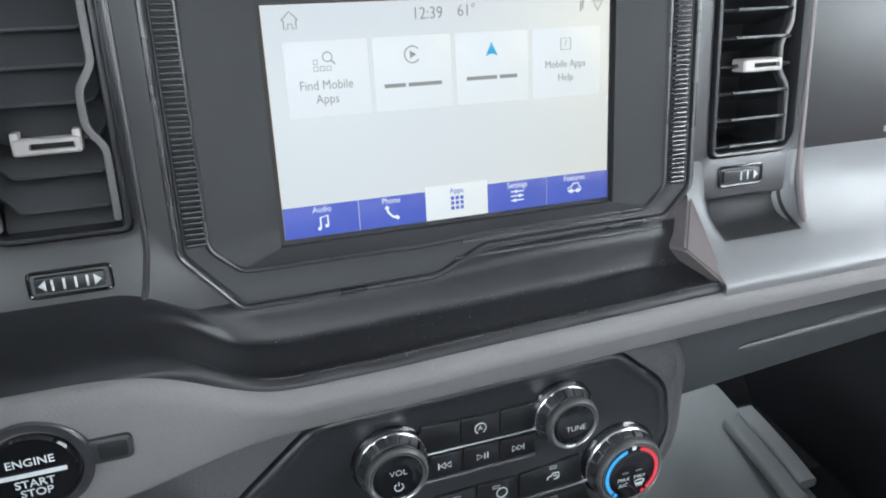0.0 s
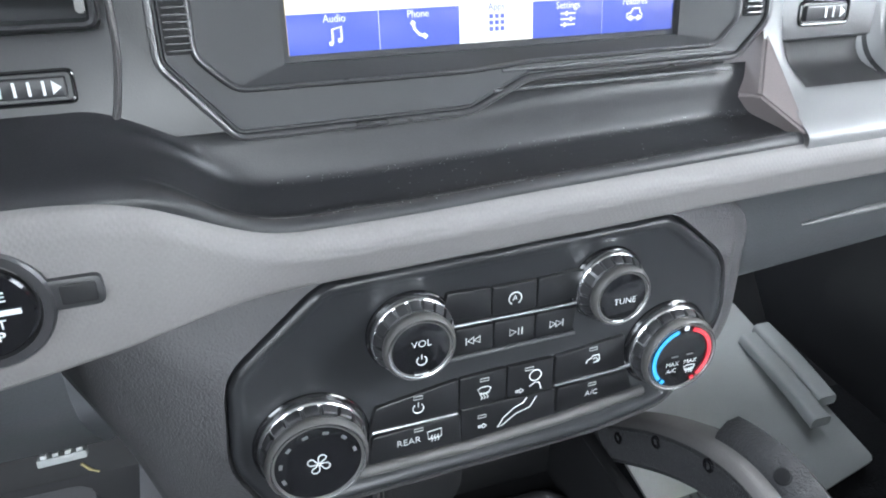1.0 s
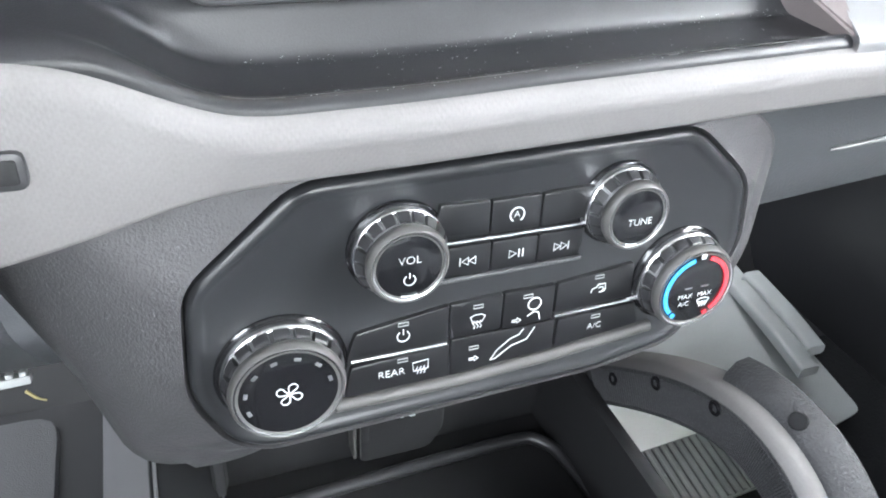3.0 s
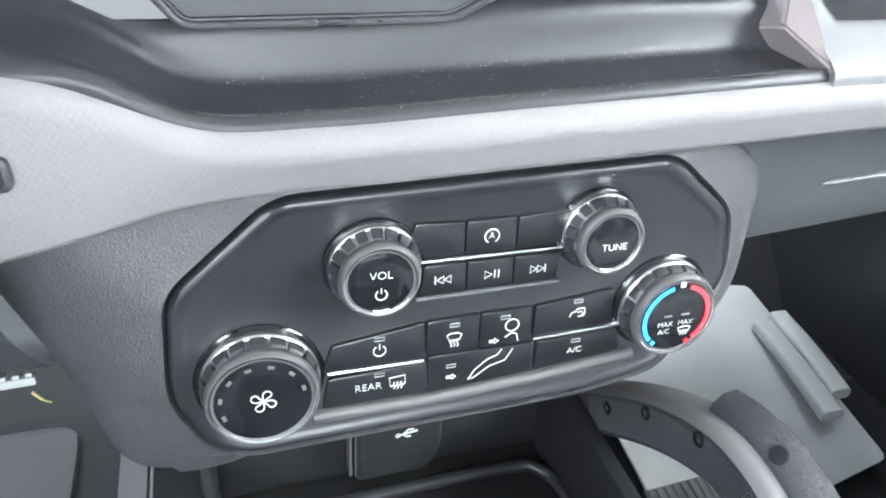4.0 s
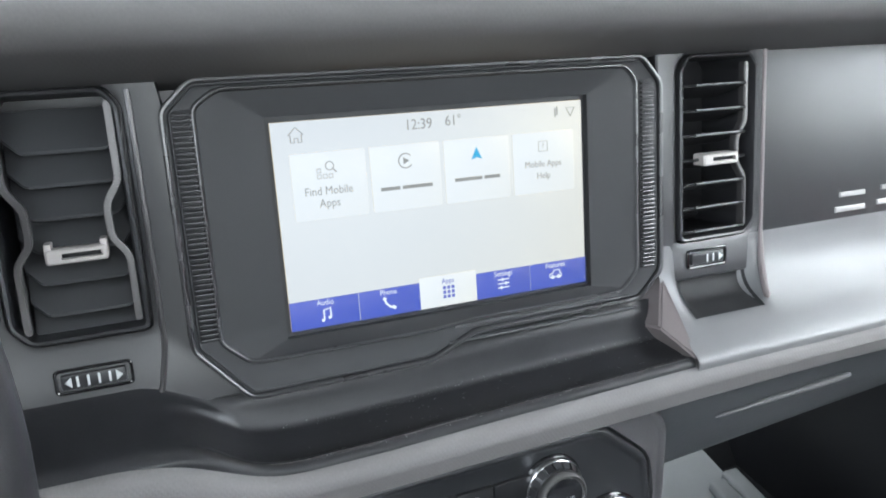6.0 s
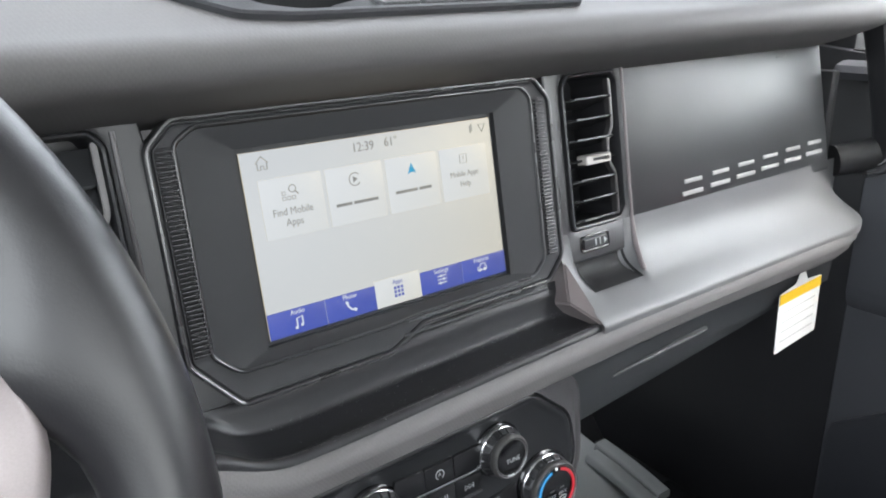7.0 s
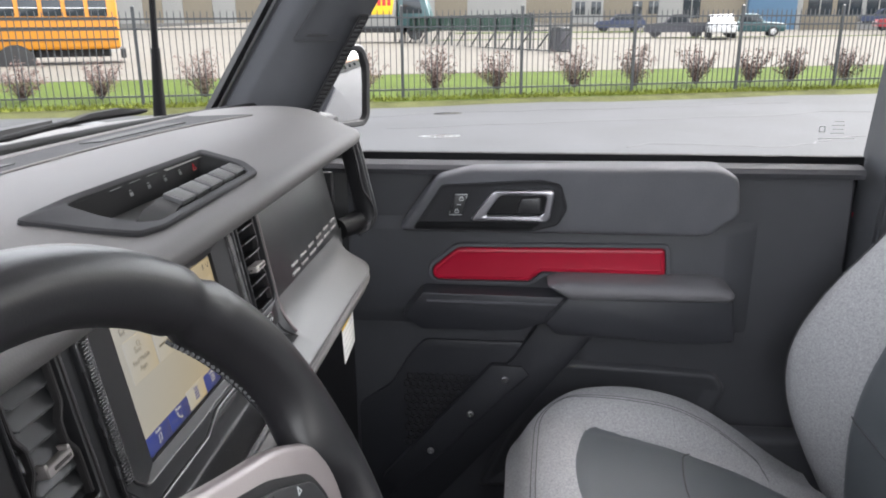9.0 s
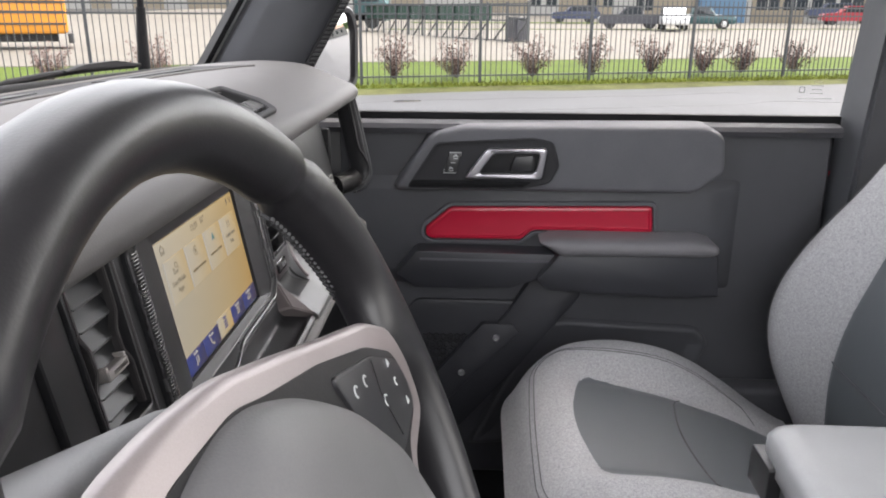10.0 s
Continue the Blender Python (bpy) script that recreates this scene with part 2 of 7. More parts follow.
def tube(bm, path, r, n=10, closed=False):
    """A round bar along a path; r one radius or one for each point."""
    path = [Vector(p) for p in path]
    loops, up, count = [], None, len(path)
    for i, p in enumerate(path):
        a = path[i - 1] if closed or i else p
        b = path[(i + 1) % count] if closed or i < count - 1 else p
        d = (b - a).normalized()
        if up is None:
            up = d.orthogonal().normalized()
        up = (up - d * up.dot(d)).normalized()
        side = d.cross(up)
        rr = r[i] if isinstance(r, (list, tuple)) else r
        loops.append([p + rr * (math.cos(2 * math.pi * k / n) * up + math.sin(2 * math.pi * k / n) * side) for k in range(n)])
    if closed:
        loops.append(loops[0])
    return loft(bm, loops, cap0=not closed, cap1=not closed)


def stroke(bm, m, pts, width, w0, w1, closed=False):
    """A flat line of even width along 2D points, a little proud of the surface."""
    p = [Vector(q) for q in pts]
    n = len(p)
    left, right = [], []
    for i in range(n):
        a = p[i - 1] if closed or i else p[i]
        b = p[(i + 1) % n] if closed or i < n - 1 else p[i]
        d = (b - a).normalized()
        nrm = Vector((-d.y, d.x)) * width / 2
        left.append(p[i] + nrm)
        right.append(p[i] - nrm)
    rows = [[m @ Vector((q.x, q.y, w)) for q, w in ((l, w0), (l, w1), (r, w1), (r, w0))] for l, r in zip(left, right)]
    if closed:
        rows.append(rows[0])
    return loft(bm, rows, cap0=not closed, cap1=not closed)


def lettering(name, text, m, size, mat, parent, depth=0.0002, label="", thin=0.018, squeeze=1.0):
    """Words in the built-in font as a mesh, centred on m."""
    cu = bpy.data.curves.new(name, 'FONT')
    cu.body = text
    cu.size = size
    cu.align_x, cu.align_y = 'CENTER', 'CENTER'
    cu.extrude = depth / 2
    cu.offset = -thin * size
    cu.resolution_u = 3
    tmp = bpy.data.objects.new(name, cu)
    scene.collection.objects.link(tmp)
    bpy.context.view_layer.update()
    me = bpy.data.meshes.new_from_object(tmp.evaluated_get(bpy.context.evaluated_depsgraph_get()))
    bpy.data.objects.remove(tmp)
    bpy.data.curves.remove(cu)
    me.transform(m @ Matrix.Diagonal((squeeze, 1, 1, 1)))
    me.materials.clear()
    me.materials.append(mat)
    ob = new(name, me)
    ob.parent = parent
    return tagged(ob, label)


def arc(cx, cy, r, a0, a1, n=14):
    return [(cx + r * math.cos(radians(a0 + (a1 - a0) * k / n)), cy + r * math.sin(radians(a0 + (a1 - a0) * k / n))) for k in range(n + 1)]


def lerp_table(table, x):
    """Straight lines between (x, value) pairs."""
    if x <= table[0][0]:
        return table[0][1]
    for (a, va), (b, vb) in zip(table, table[1:]):
        if x <= b:
            t = (x - a) / (b - a)
            return va + (vb - va) * t
    return table[-1][1]


def inside(p, poly):
    hit = False
    for (ax, ay), (bx, by) in zip(poly, poly[1:] + poly[:1]):
        if (ay > p[1]) != (by > p[1]) and p[0] < (bx - ax) * (p[1] - ay) / (by - ay) + ax:
            hit = not hit
    return hit


LEAN = radians(10)
DASH = basis((0, 0, 1.147), (1, 0, 0), (0, math.sin(LEAN), math.cos(LEAN)))
STACK = basis((0, -0.033, 1.0), (1, 0, 0), (0, 0.08, 1.0))
DOORSIDE = basis((0.64, 0, 0), (0, -1, 0), (0, 0, 1))


def dz(*pts):
    """World x and height on the dash face to its own plane."""
    return [(x, (z - 1.147) / math.cos(LEAN)) for x, z in pts]


def sz(*pts):
    return [(x, (z - 1.0) / 0.9968) for x, z in pts]


def dy(*pts):
    """y and height on the door to the door's plane."""
    return [(-y, z) for y, z in pts]


# ---- dashboard ----
dash = thing("dashboard", "grey and charcoal plastic dashboard with a padded top", "dashboard", kind="structure")

PAD_PROFILE = [(0.05, 1.262), (0.022, 1.2705), (0.0, 1.2775), (-0.024, 1.287), (-0.034, 1.293), (-0.0375, 1.3), (-0.036, 1.3065), (-0.030, 1.312), (-0.02, 1.316), (-0.008, 1.321), (0.01, 1.329), (0.03, 1.337), (0.05, 1.3415), (0.08, 1.344), (0.12, 1.344), (0.18, 1.339), (0.25, 1.331), (0.33, 1.322), (0.42, 1.31)]
TRAY = basis((0.02, 0.012, 1.3305), (1, 0, 0), (0, 0.9239, 0.3827))
TRAY_RIM = [(-0.163, 0.027), (-0.137, -0.006), (-0.113, -0.029), (-0.086, -0.034), (0.112, -0.032), (0.125, -0.012), (0.107, 0.026), (-0.105, 0.030)]


def pad_section(x):
    """The padded top's outline across the car at x, drawn in at the rounded far end."""
    pts = smooth_path([(0, y, z) for y, z in PAD_PROFILE], 4)
    end = max(0.0, (x - 0.49) / 0.075)
    sink = 0.05 * (1 - math.sqrt(max(0.0, 1 - min(1.0, end) ** 2)))
    out = []
    for p in pts:
        back = sink * max(0.0, 1.0 - max(0.0, p.y) / 0.2)
        low = 0.012 * min(1.0, end) ** 2 if p.z > 1.295 else 0.0
        out.append(Vector((x, p.y + back, p.z - low)))
    return out


xs = [-0.76 + 0.04 * k for k in range(14)] + [-0.2 + 0.005 * k for k in range(83)]
xs += [0.218 + 0.03 * k for k in range(10)] + [0.5, 0.512, 0.524, 0.534, 0.543, 0.551, 0.558, 0.563, 0.565]
bm = bmesh.new()
rows = [[bm.verts.new(p) for p in pad_section(x)] for x in xs]
hole = inset(TRAY_RIM, 0.006)
back_tray = TRAY.inverted()
for a, b in zip(rows, rows[1:]):
    for i in range(len(a) - 1):
        mid = back_tray @ ((a[i].co + b[i + 1].co) / 2)
        if mid.z > -0.02 and inside((mid.x, mid.y), hole):
            continue
        bm.faces.new((a[i], a[i + 1], b[i + 1], b[i]))
part("upper_pad", bm, PAD, dash, "soft grey padded dash top with a fine hatched grain", sharp=60)

# defroster panel sunk in the dash top near the windscreen
PAD_TOP = [(p.y, p.z) for p in pad_section(0)][-48:]


def top_line(x, y0, bend, lift=0.0):
    y = y0 - bend * x * x
    return (x, y, lerp_table(PAD_TOP, y) + lift)


DXS = [-0.56 + 0.035 * k for k in range(28)]
bm = bmesh.new()
loft(bm, [[top_line(x, 0.143, 0.43, -0.004), top_line(x, 0.143, 0.43, 0.0012), top_line(x, 0.147, 0.43, 0.0016), top_line(x, 0.202, 0.31, 0.0016), top_line(x, 0.206, 0.305, 0.0024), top_line(x, 0.206, 0.305, -0.004)] for x in DXS], cap0=True, cap1=True)
part("defroster_panel", bm, DULL, dash, "dark defroster panel along the windscreen", sharp=30)
# pale tubes put the highlight on the panel's edges into colour
bm = bmesh.new()
tube(bm, [top_line(x, 0.209, 0.305, 0.0015) for x in DXS], 0.0024, 8)
part("defroster_highlight", bm, TRIM, dash, "pale line for the highlight on the defroster panel's edge")
bm = bmesh.new()
tube(bm, [top_line(x, 0.1415, 0.43, 0.0008) for x in DXS], 0.0014, 8)
part("defroster_highlight", bm, TRIM, dash)
for x0, x1 in ((-0.45, -0.15), (-0.12, 0.04), (0.16, 0.30)):
    bm = bmesh.new()
    xs_ = [x0 + (x1 - x0) * k / 8 for k in range(9)]
    loft(bm, [[top_line(x, 0.164, 0.40, 0.001), top_line(x, 0.164, 0.40, 0.0024), top_line(x, 0.186, 0.33, 0.0024), top_line(x, 0.186, 0.33, 0.001)] for x in xs_], cap0=True, cap1=True)
    part("defroster_slot", bm, DEEP, dash, "dark defroster slot")

# switch tray in the dash top
tray = thing("switch_tray", "black recessed tray with a row of grey rocker switches", "switch panel")
bm = bmesh.new()
rim = rounded(TRAY_RIM, 0.006, 3)
FLOOR = [(-0.118, 0.016), (-0.108, -0.008), (-0.095, -0.022), (-0.08, -0.026), (0.100, -0.025), (0.108, -0.012), (0.092, 0.014), (-0.09, 0.018)]
floor_loop = rounded(FLOOR, 0.006, 3)
mouth = rounded([(-0.118, 0.024), (-0.112, 0.0), (-0.098, -0.02), (-0.08, -0.0275), (0.104, -0.026), (0.113, -0.010), (0.098, 0.0225), (-0.10, 0.026)], 0.006, 3)
loft(bm, [on(TRAY, rim, -0.002), on(TRAY, rim, 0.0018), on(TRAY, inset(rim, 0.0015), 0.003), on(TRAY, mouth, 0.0022), on(TRAY, inset(mouth, 0.0012), 0.0008)])
part("tray_rim", bm, DULL, tray, "black moulded rim")
part("tray_well", loft(bmesh.new(), [on(TRAY, inset(mouth, 0.0010), 0.0008), on(TRAY, floor_loop, -0.022)], cap1=True), DEEP, tray, "deep black well", sharp=30)
bm = bmesh.new()
block = basis((0.056, 0.0035, 1.3185), (1, 0, 0), (0, 0.94, 0.34))
loft(bm, [on(block, rect(-0.105, 0.078, -0.011, 0.013), -0.02), on(block, rect(-0.085, 0.078, -0.011, 0.012), 0.0), on(block, rect(-0.066, 0.077, -0.009, 0.010), 0.005)], cap0=True, cap1=True)
bmesh.ops.bevel(bm, geom=bm.edges[:], offset=0.0015, segments=2, affect='EDGES')
part("switch_block", bm, DEEP, tray)
for k in range(5):
    bm = slab(block, rounded(rect(-0.064 + 0.0285 * k, -0.0385 + 0.0285 * k, -0.008, 0.009), 0.002, 3), 0.003, 0.0085, 0.0012)
    sw = part("rocker_switch", bm, GRAINED, tray)
    bm = bmesh.new()
    for r in range(6):
        plate(bm, block, rect(-0.061 + 0.0285 * k, -0.0415 + 0.0285 * k, -0.006 + 0.0023 * r, -0.0049 + 0.0023 * r), 0.008, 0.0091, 0.0002)
    part("grip_ribs", bm, KNOB, sw)
# marks above the switches on the back wall of the tray
wall = basis((0.02, 0.0318, 1.3315), (1, 0, 0), (0, 0.30, 0.95))
for k in range(4):
    bm = bmesh.new()
    c = -0.034 + 0.0285 * k
    stroke(bm, wall, [(c - 0.0014, -0.0032), (c - 0.0014, 0.0)], 0.0008, 0, 0.0006)
    stroke(bm, wall, [(c + 0.0014, -0.0032), (c + 0.0014, 0.0)], 0.0008, 0, 0.0006)
    stroke(bm, wall, [(c - 0.00145, -0.0014), (c + 0.00145, -0.0014)], 0.0007, 0, 0.0006)
    stroke(bm, wall, [(c - 0.0014, 0.0014), (c + 0.0014, 0.0014)], 0.0007, 0, 0.0006)
    part("switch_mark", bm, FAINT, tray)
for k in range(3):
    part("label_bar", stroke(bmesh.new(), wall, [(-0.060 + 0.0285 * k, 0.0065), (-0.043 + 0.0285 * k, 0.0065)], 0.0005, 0, 0.0006), FAINT, tray)
bm = bmesh.new()
stroke(bm, wall, [(0.077, -0.004), (0.083, -0.004), (0.080, 0.002)], 0.0008, 0, 0.0006, closed=True)
part("hazard_mark", bm, material("dark_red_print", (0.35, 0.01, 0.02), 0.5), tray, "dark red triangle mark")

# fascia: vent columns, glovebox lid, curved ledge
VENT = [(0.152, 1.159), (0.203, 1.159), (0.211, 1.168), (0.211, 1.262), (0.205, 1.270), (0.158, 1.270), (0.152, 1.262)]


def vent_loop(side, d=0.0):
    pts = rounded(dz(*VENT), 0.004, 3)
    pts = inset(pts, d)
    return [(side * x, y) for x, y in pts][::side]


def vent_column(side):
    outer = [(0.1365, 1.135), (0.212, 1.135), (0.2165, 1.14), (0.2165, 1.28), (0.2165, 1.288), (0.1365, 1.288), (0.1365, 1.28)]
    if side < 0:
        outer = [(0.112, 1.118), (0.236, 1.118), (0.242, 1.125), (0.242, 1.28), (0.242, 1.288), (0.1365, 1.288), (0.1365, 1.28)]
    o = [(side * x, y) for x, y in rounded(dz(*outer), 0.002, 3)][::side]
    bm = bmesh.new()
    loft(bm, [on(DASH, o, -0.02), on(DASH, o, -0.001), on(DASH, inset(o, 0.001), 0.0), on(DASH, vent_loop(side, -0.004), 0.0), on(DASH, vent_loop(side, -0.001), -0.0012), on(DASH, vent_loop(side), -0.02)])
    return part("vent_surround", bm, BLACK, dash)


vent_column(1)
vent_column(-1)
EDGE_GREY = material("satin_edge_grey", (0.062, 0.059, 0.060), 0.32, metal=0.3, grain_size=0.0006)
# lighter tube that carries the warm highlight of the column's edge as colour
run = rounded(dz((-0.148, 1.272), (-0.1475, 1.150), (-0.1525, 1.1235), (-0.215, 1.1165)), 0.008, 4)[5:-5]
run = [dz((-0.148, 1.268))[0]] + run + [dz((-0.205, 1.1175))[0]]
part("column_edge", tube(bmesh.new(), [DASH @ Vector((*p, -0.0002)) for p in run], 0.0015, 8), EDGE_GREY, dash, "edge of the vent column, its highlight put into the colour")
run = [DASH @ Vector((*p, 0.0)) for p in dz((0.2168, 1.275), (0.2168, 1.20), (0.2166, 1.16))]
run += smooth_path([(0.2160, -0.001, 1.148), (0.2140, -0.006, 1.139), (0.2105, -0.0145, 1.1285), (0.2085, -0.021, 1.1225)], 5)
part("column_edge", tube(bmesh.new(), run, [0.0014] * 3 + [0.0022] * 15 + [0.0008], 8), WARM, dash, "warm grey edge running out on the ledge")

SECTION = [(0.002, 1.1585), (-0.0005, 1.149), (-0.005, 1.138), (-0.013, 1.128), (-0.024, 1.119), (-0.036, 1.112), (-0.0445, 1.107), (-0.0475, 1.1035), (-0.047, 1.096)]
SCOOP = [(0.0008, 1.150), (0.0012, 1.140), (0.001, 1.130), (-0.006, 1.1225), (-0.0225, 1.1185), (-0.0355, 1.1119), (-0.0445, 1.107), (-0.0475, 1.1035), (-0.047, 1.096)]


def ledge_section(x, right_end=0.535):
    k = 0.0
    if 0.1 < x < 0.26:
        k = max(0.0, min(1.0, (x - 0.146) / 0.010, (0.2075 - x) / 0.005))
    rise = 0.006 * max(0.0, (x - 0.13) / 0.4)
    end = max(0.0, (x - 0.47) / (right_end - 0.47))
    pull = 0.03 * (1 - math.sqrt(max(0.0, 1 - min(1.0, end) ** 2)))
    out = []
    for a, b in zip(SECTION, SCOOP):
        y, z = a[0] + (b[0] - a[0]) * k, a[1] + (b[1] - a[1]) * k
        out.append((x, min(0.004, y + pull), z))
    return smooth_path(out, 4)


bm = bmesh.new()
loft(bm, [ledge_section(x) for x in [0.136, 0.138] + [0.14 + 0.004 * k for k in range(21)] + [0.225 + 0.025 * k for k in range(10)] + [0.47, 0.485, 0.5, 0.51, 0.52, 0.527, 0.532, 0.535]], closed=False)
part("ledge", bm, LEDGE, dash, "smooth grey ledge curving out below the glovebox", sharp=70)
bm = bmesh.new()
loft(bm, [[Vector(p) + Vector((0, -0.0005, 0.0005)) for p in ledge_section(0.1505 + 0.002 * k)[4:17]] for k in range(28)], closed=False)
part("scoop", bm, DEEP, dash, "dark hollow below the vent", sharp=60)

# the fins that end the screen surround and the vent on the ledge
for apex, tip, left, base in (((0.1375, -0.003, 1.142), (0.1375, -0.046, 1.1045), (0.1255, -0.022, 1.117), (0.143, -0.006, 1.13)),):
    bm = bmesh.new()
    v = [bm.verts.new(p) for p in (apex, tip, left, base, (left[0], 0.01, left[2] - 0.01), (tip[0], 0.0, tip[2] - 0.012), (apex[0], 0.015, apex[2]))]
    for f in ((0, 2, 1), (0, 1, 3), (2, 4, 5), (2, 5, 1), (1, 5, 3), (0, 6, 4), (0, 4, 2), (0, 3, 6)):
        bm.faces.new([v[i] for i in f])
    bmesh.ops.bevel(bm, geom=bm.edges[:], offset=0.0012, segments=2, affect='EDGES')
    part("fin", bm, WARM, dash, "warm grey triangular fin", sharp=30)

LID_LEAN = radians(12.5)
LIDM = basis((0, 0, 1.147), (1, 0, 0), (0, math.sin(LID_LEAN), math.cos(LID_LEAN)))
bm = slab(LIDM, rounded(dz((0.2185, 1.15), (0.514, 1.15), (0.512, 1.283), (0.2185, 1.286)), 0.004, 3), -0.012, 0.0, 0.0015)
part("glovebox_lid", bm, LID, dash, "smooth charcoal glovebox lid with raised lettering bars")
# raised badge on the lid: plain bars, no letters
for k in range(6):
    x = 0.2815 + 0.0385 * k
    bm = bmesh.new()
    z0 = 1.1625 + 0.0012 * k
    for a, b, c, d in ((0, 0.027, 0.0, 0.0034), (0.004, 0.027, 0.0098, 0.013)):
        plate(bm, LIDM, dz((x + a, z0 + c), (x + b, z0 + c), (x + b, z0 + d), (x + a, z0 + d)), -0.001, 0.0012, 0.0004)
    part("badge_bar", bm, BADGE, dash, "raised satin silver bars")
part("lid_mark", slab(LIDM, dz((0.435, 1.263), (0.452, 1.263), (0.452, 1.2655), (0.435, 1.2655)), -0.001, 0.0004, 0.0002), BLACK, dash)

# shelf below the screen
SHELF = material("satin_black_plastic", (0.018, 0.018, 0.020), 0.42, grain=0.15, grain_size=0.0007, vary=0.28, patch=0.016, spec=0.36)
SHELF_TOP = [(-0.165, 1.1175), (-0.15, 1.1155), (-0.135, 1.1085), (-0.12, 1.1015), (-0.108, 1.0965), (-0.095, 1.0955), (-0.05, 1.0962), (0.0, 1.0985), (0.07, 1.101), (0.14, 1.1035)]


LEFT_END = [(-0.001, 1.133), (-0.003, 1.131), (-0.007, 1.1288), (-0.012, 1.1265), (-0.018, 1.1245), (-0.025, 1.1225), (-0.032, 1.1205), (-0.037, 1.119), (-0.041, 1.1172), (-0.0442, 1.1145), (-0.0445, 1.108)]


def eased(table, x, reach=0.014):
    """A rounded reading of a table."""
    return sum(lerp_table(table, x + reach * k / 4) * (5 - abs(k)) for k in range(-4, 5)) / 25


def shelf_section(x):
    z = eased(SHELF_TOP, x)
    k = max(0.0, min(1.0, (x + 0.165) / 0.05))
    k = k * k * (3 - 2 * k)
    kb = max(0.0, min(1.0, (x + 0.06) / 0.13))
    zb = 1.1165 + 0.006 * kb * kb * (3 - 2 * kb)
    pts = [(-0.001, zb + 0.004), (-0.0055, zb - 0.002), (-0.0072, zb * 0.55 + z * 0.45), (-0.0092, z + 0.0045), (-0.0112, z + 0.0014), (-0.016, z + 0.0004), (-0.035, z - 0.0012), (-0.0390, z + 0.0014), (-0.0425, z + 0.0012), (-0.0447, z - 0.0016), (-0.0445, z - 0.008)]
    pts = [(a[0] + (b[0] - a[0]) * k, (a[1] + (b[1] - a[1]) * k)) for a, b in zip(LEFT_END, pts)]
    return smooth_path([(x, y, zz) for y, zz in pts], 3)


bm = bmesh.new()
loft(bm, [shelf_section(x) for x in [-0.76, -0.5, -0.3] + [-0.24 + 0.004 * k for k in range(95)]], closed=False)
part("shelf", bm, SHELF, dash, "black moulded shelf below the screen, dusty", sharp=60)

bm = bmesh.new()
tube(bm, [Vector((x, -0.0408, eased(SHELF_TOP, x) + 0.0004)) for x in [-0.118 + 0.004 * k for k in range(64)]], [0.0006, 0.0009, 0.0012] + [0.0014] * 61, 8)
part("shelf_lip", bm, LIP, dash, "rounded satin lip of the shelf")

bm = slab(DASH, dz((-0.76, 1.12), (-0.243, 1.12), (-0.243, 1.288), (-0.76, 1.288)), -0.02, -0.004, 0.002)
part("cluster_fascia", bm, BLACK, dash)

# dust specks lying on the shelf
rng = random.Random(31)
dv, df = [], []
for k in range(420):
    x = rng.uniform(-0.10, 0.135)
    sec = shelf_section(x)
    i = rng.randrange(10, 24)
    p, q_ = Vector(sec[i]), Vector(sec[i + 1])
    d = (q_ - p).normalized()
    up = Vector((0, d.z, -d.y))
    if up.z < 0:
        up = -up
    c_ = p.lerp(q_, rng.random()) + up * 0.0003
    r_ = rng.choice((0.00012, 0.00018, 0.00022, 0.0003)) * rng.uniform(0.8, 1.3)
    i0 = len(dv)
    dv += [tuple(c_ + Vector((r_, 0, 0))), tuple(c_ + d * r_ * 0.8), tuple(c_ - Vector((r_, 0, 0))), tuple(c_ - d * r_ * 0.8), tuple(c_ + up * r_ * 0.7)]
    df += [(i0, i0 + 1, i0 + 4), (i0 + 1, i0 + 2, i0 + 4), (i0 + 2, i0 + 3, i0 + 4), (i0 + 3, i0, i0 + 4)]
me = bpy.data.meshes.new("dust_specks")
me.from_pydata(dv, [], df)
me.materials.append(DIM)
dust = new("dust_specks", me)
dust.parent = dash
tagged(dust, "pale dust specks", kind="stuff")

# grey trim band across the whole dash
TRIM_TOP = [(-0.76, 1.1165), (-0.17, 1.1165), (-0.15, 1.1145), (-0.135, 1.1075), (-0.12, 1.1005), (-0.108, 1.0955), (-0.095, 1.0945), (-0.05, 1.0952), (0.0, 1.0975), (0.07, 1.1), (0.14, 1.1025), (0.25, 1.1035), (0.4, 1.1045), (0.53, 1.1035)]
TRIM_LOW = [(-0.76, 1.035), (-0.26, 1.037), (-0.2, 1.045), (-0.18, 1.049), (-0.163, 1.0525), (-0.148, 1.0565), (-0.132, 1.0615), (-0.115, 1.0655), (-0.095, 1.067), (-0.04, 1.0685), (0.03, 1.071), (0.09, 1.0735), (0.165, 1.076), (0.26, 1.078), (0.44, 1.077), (0.53, 1.079)]
bm = bmesh.new()
loops = []
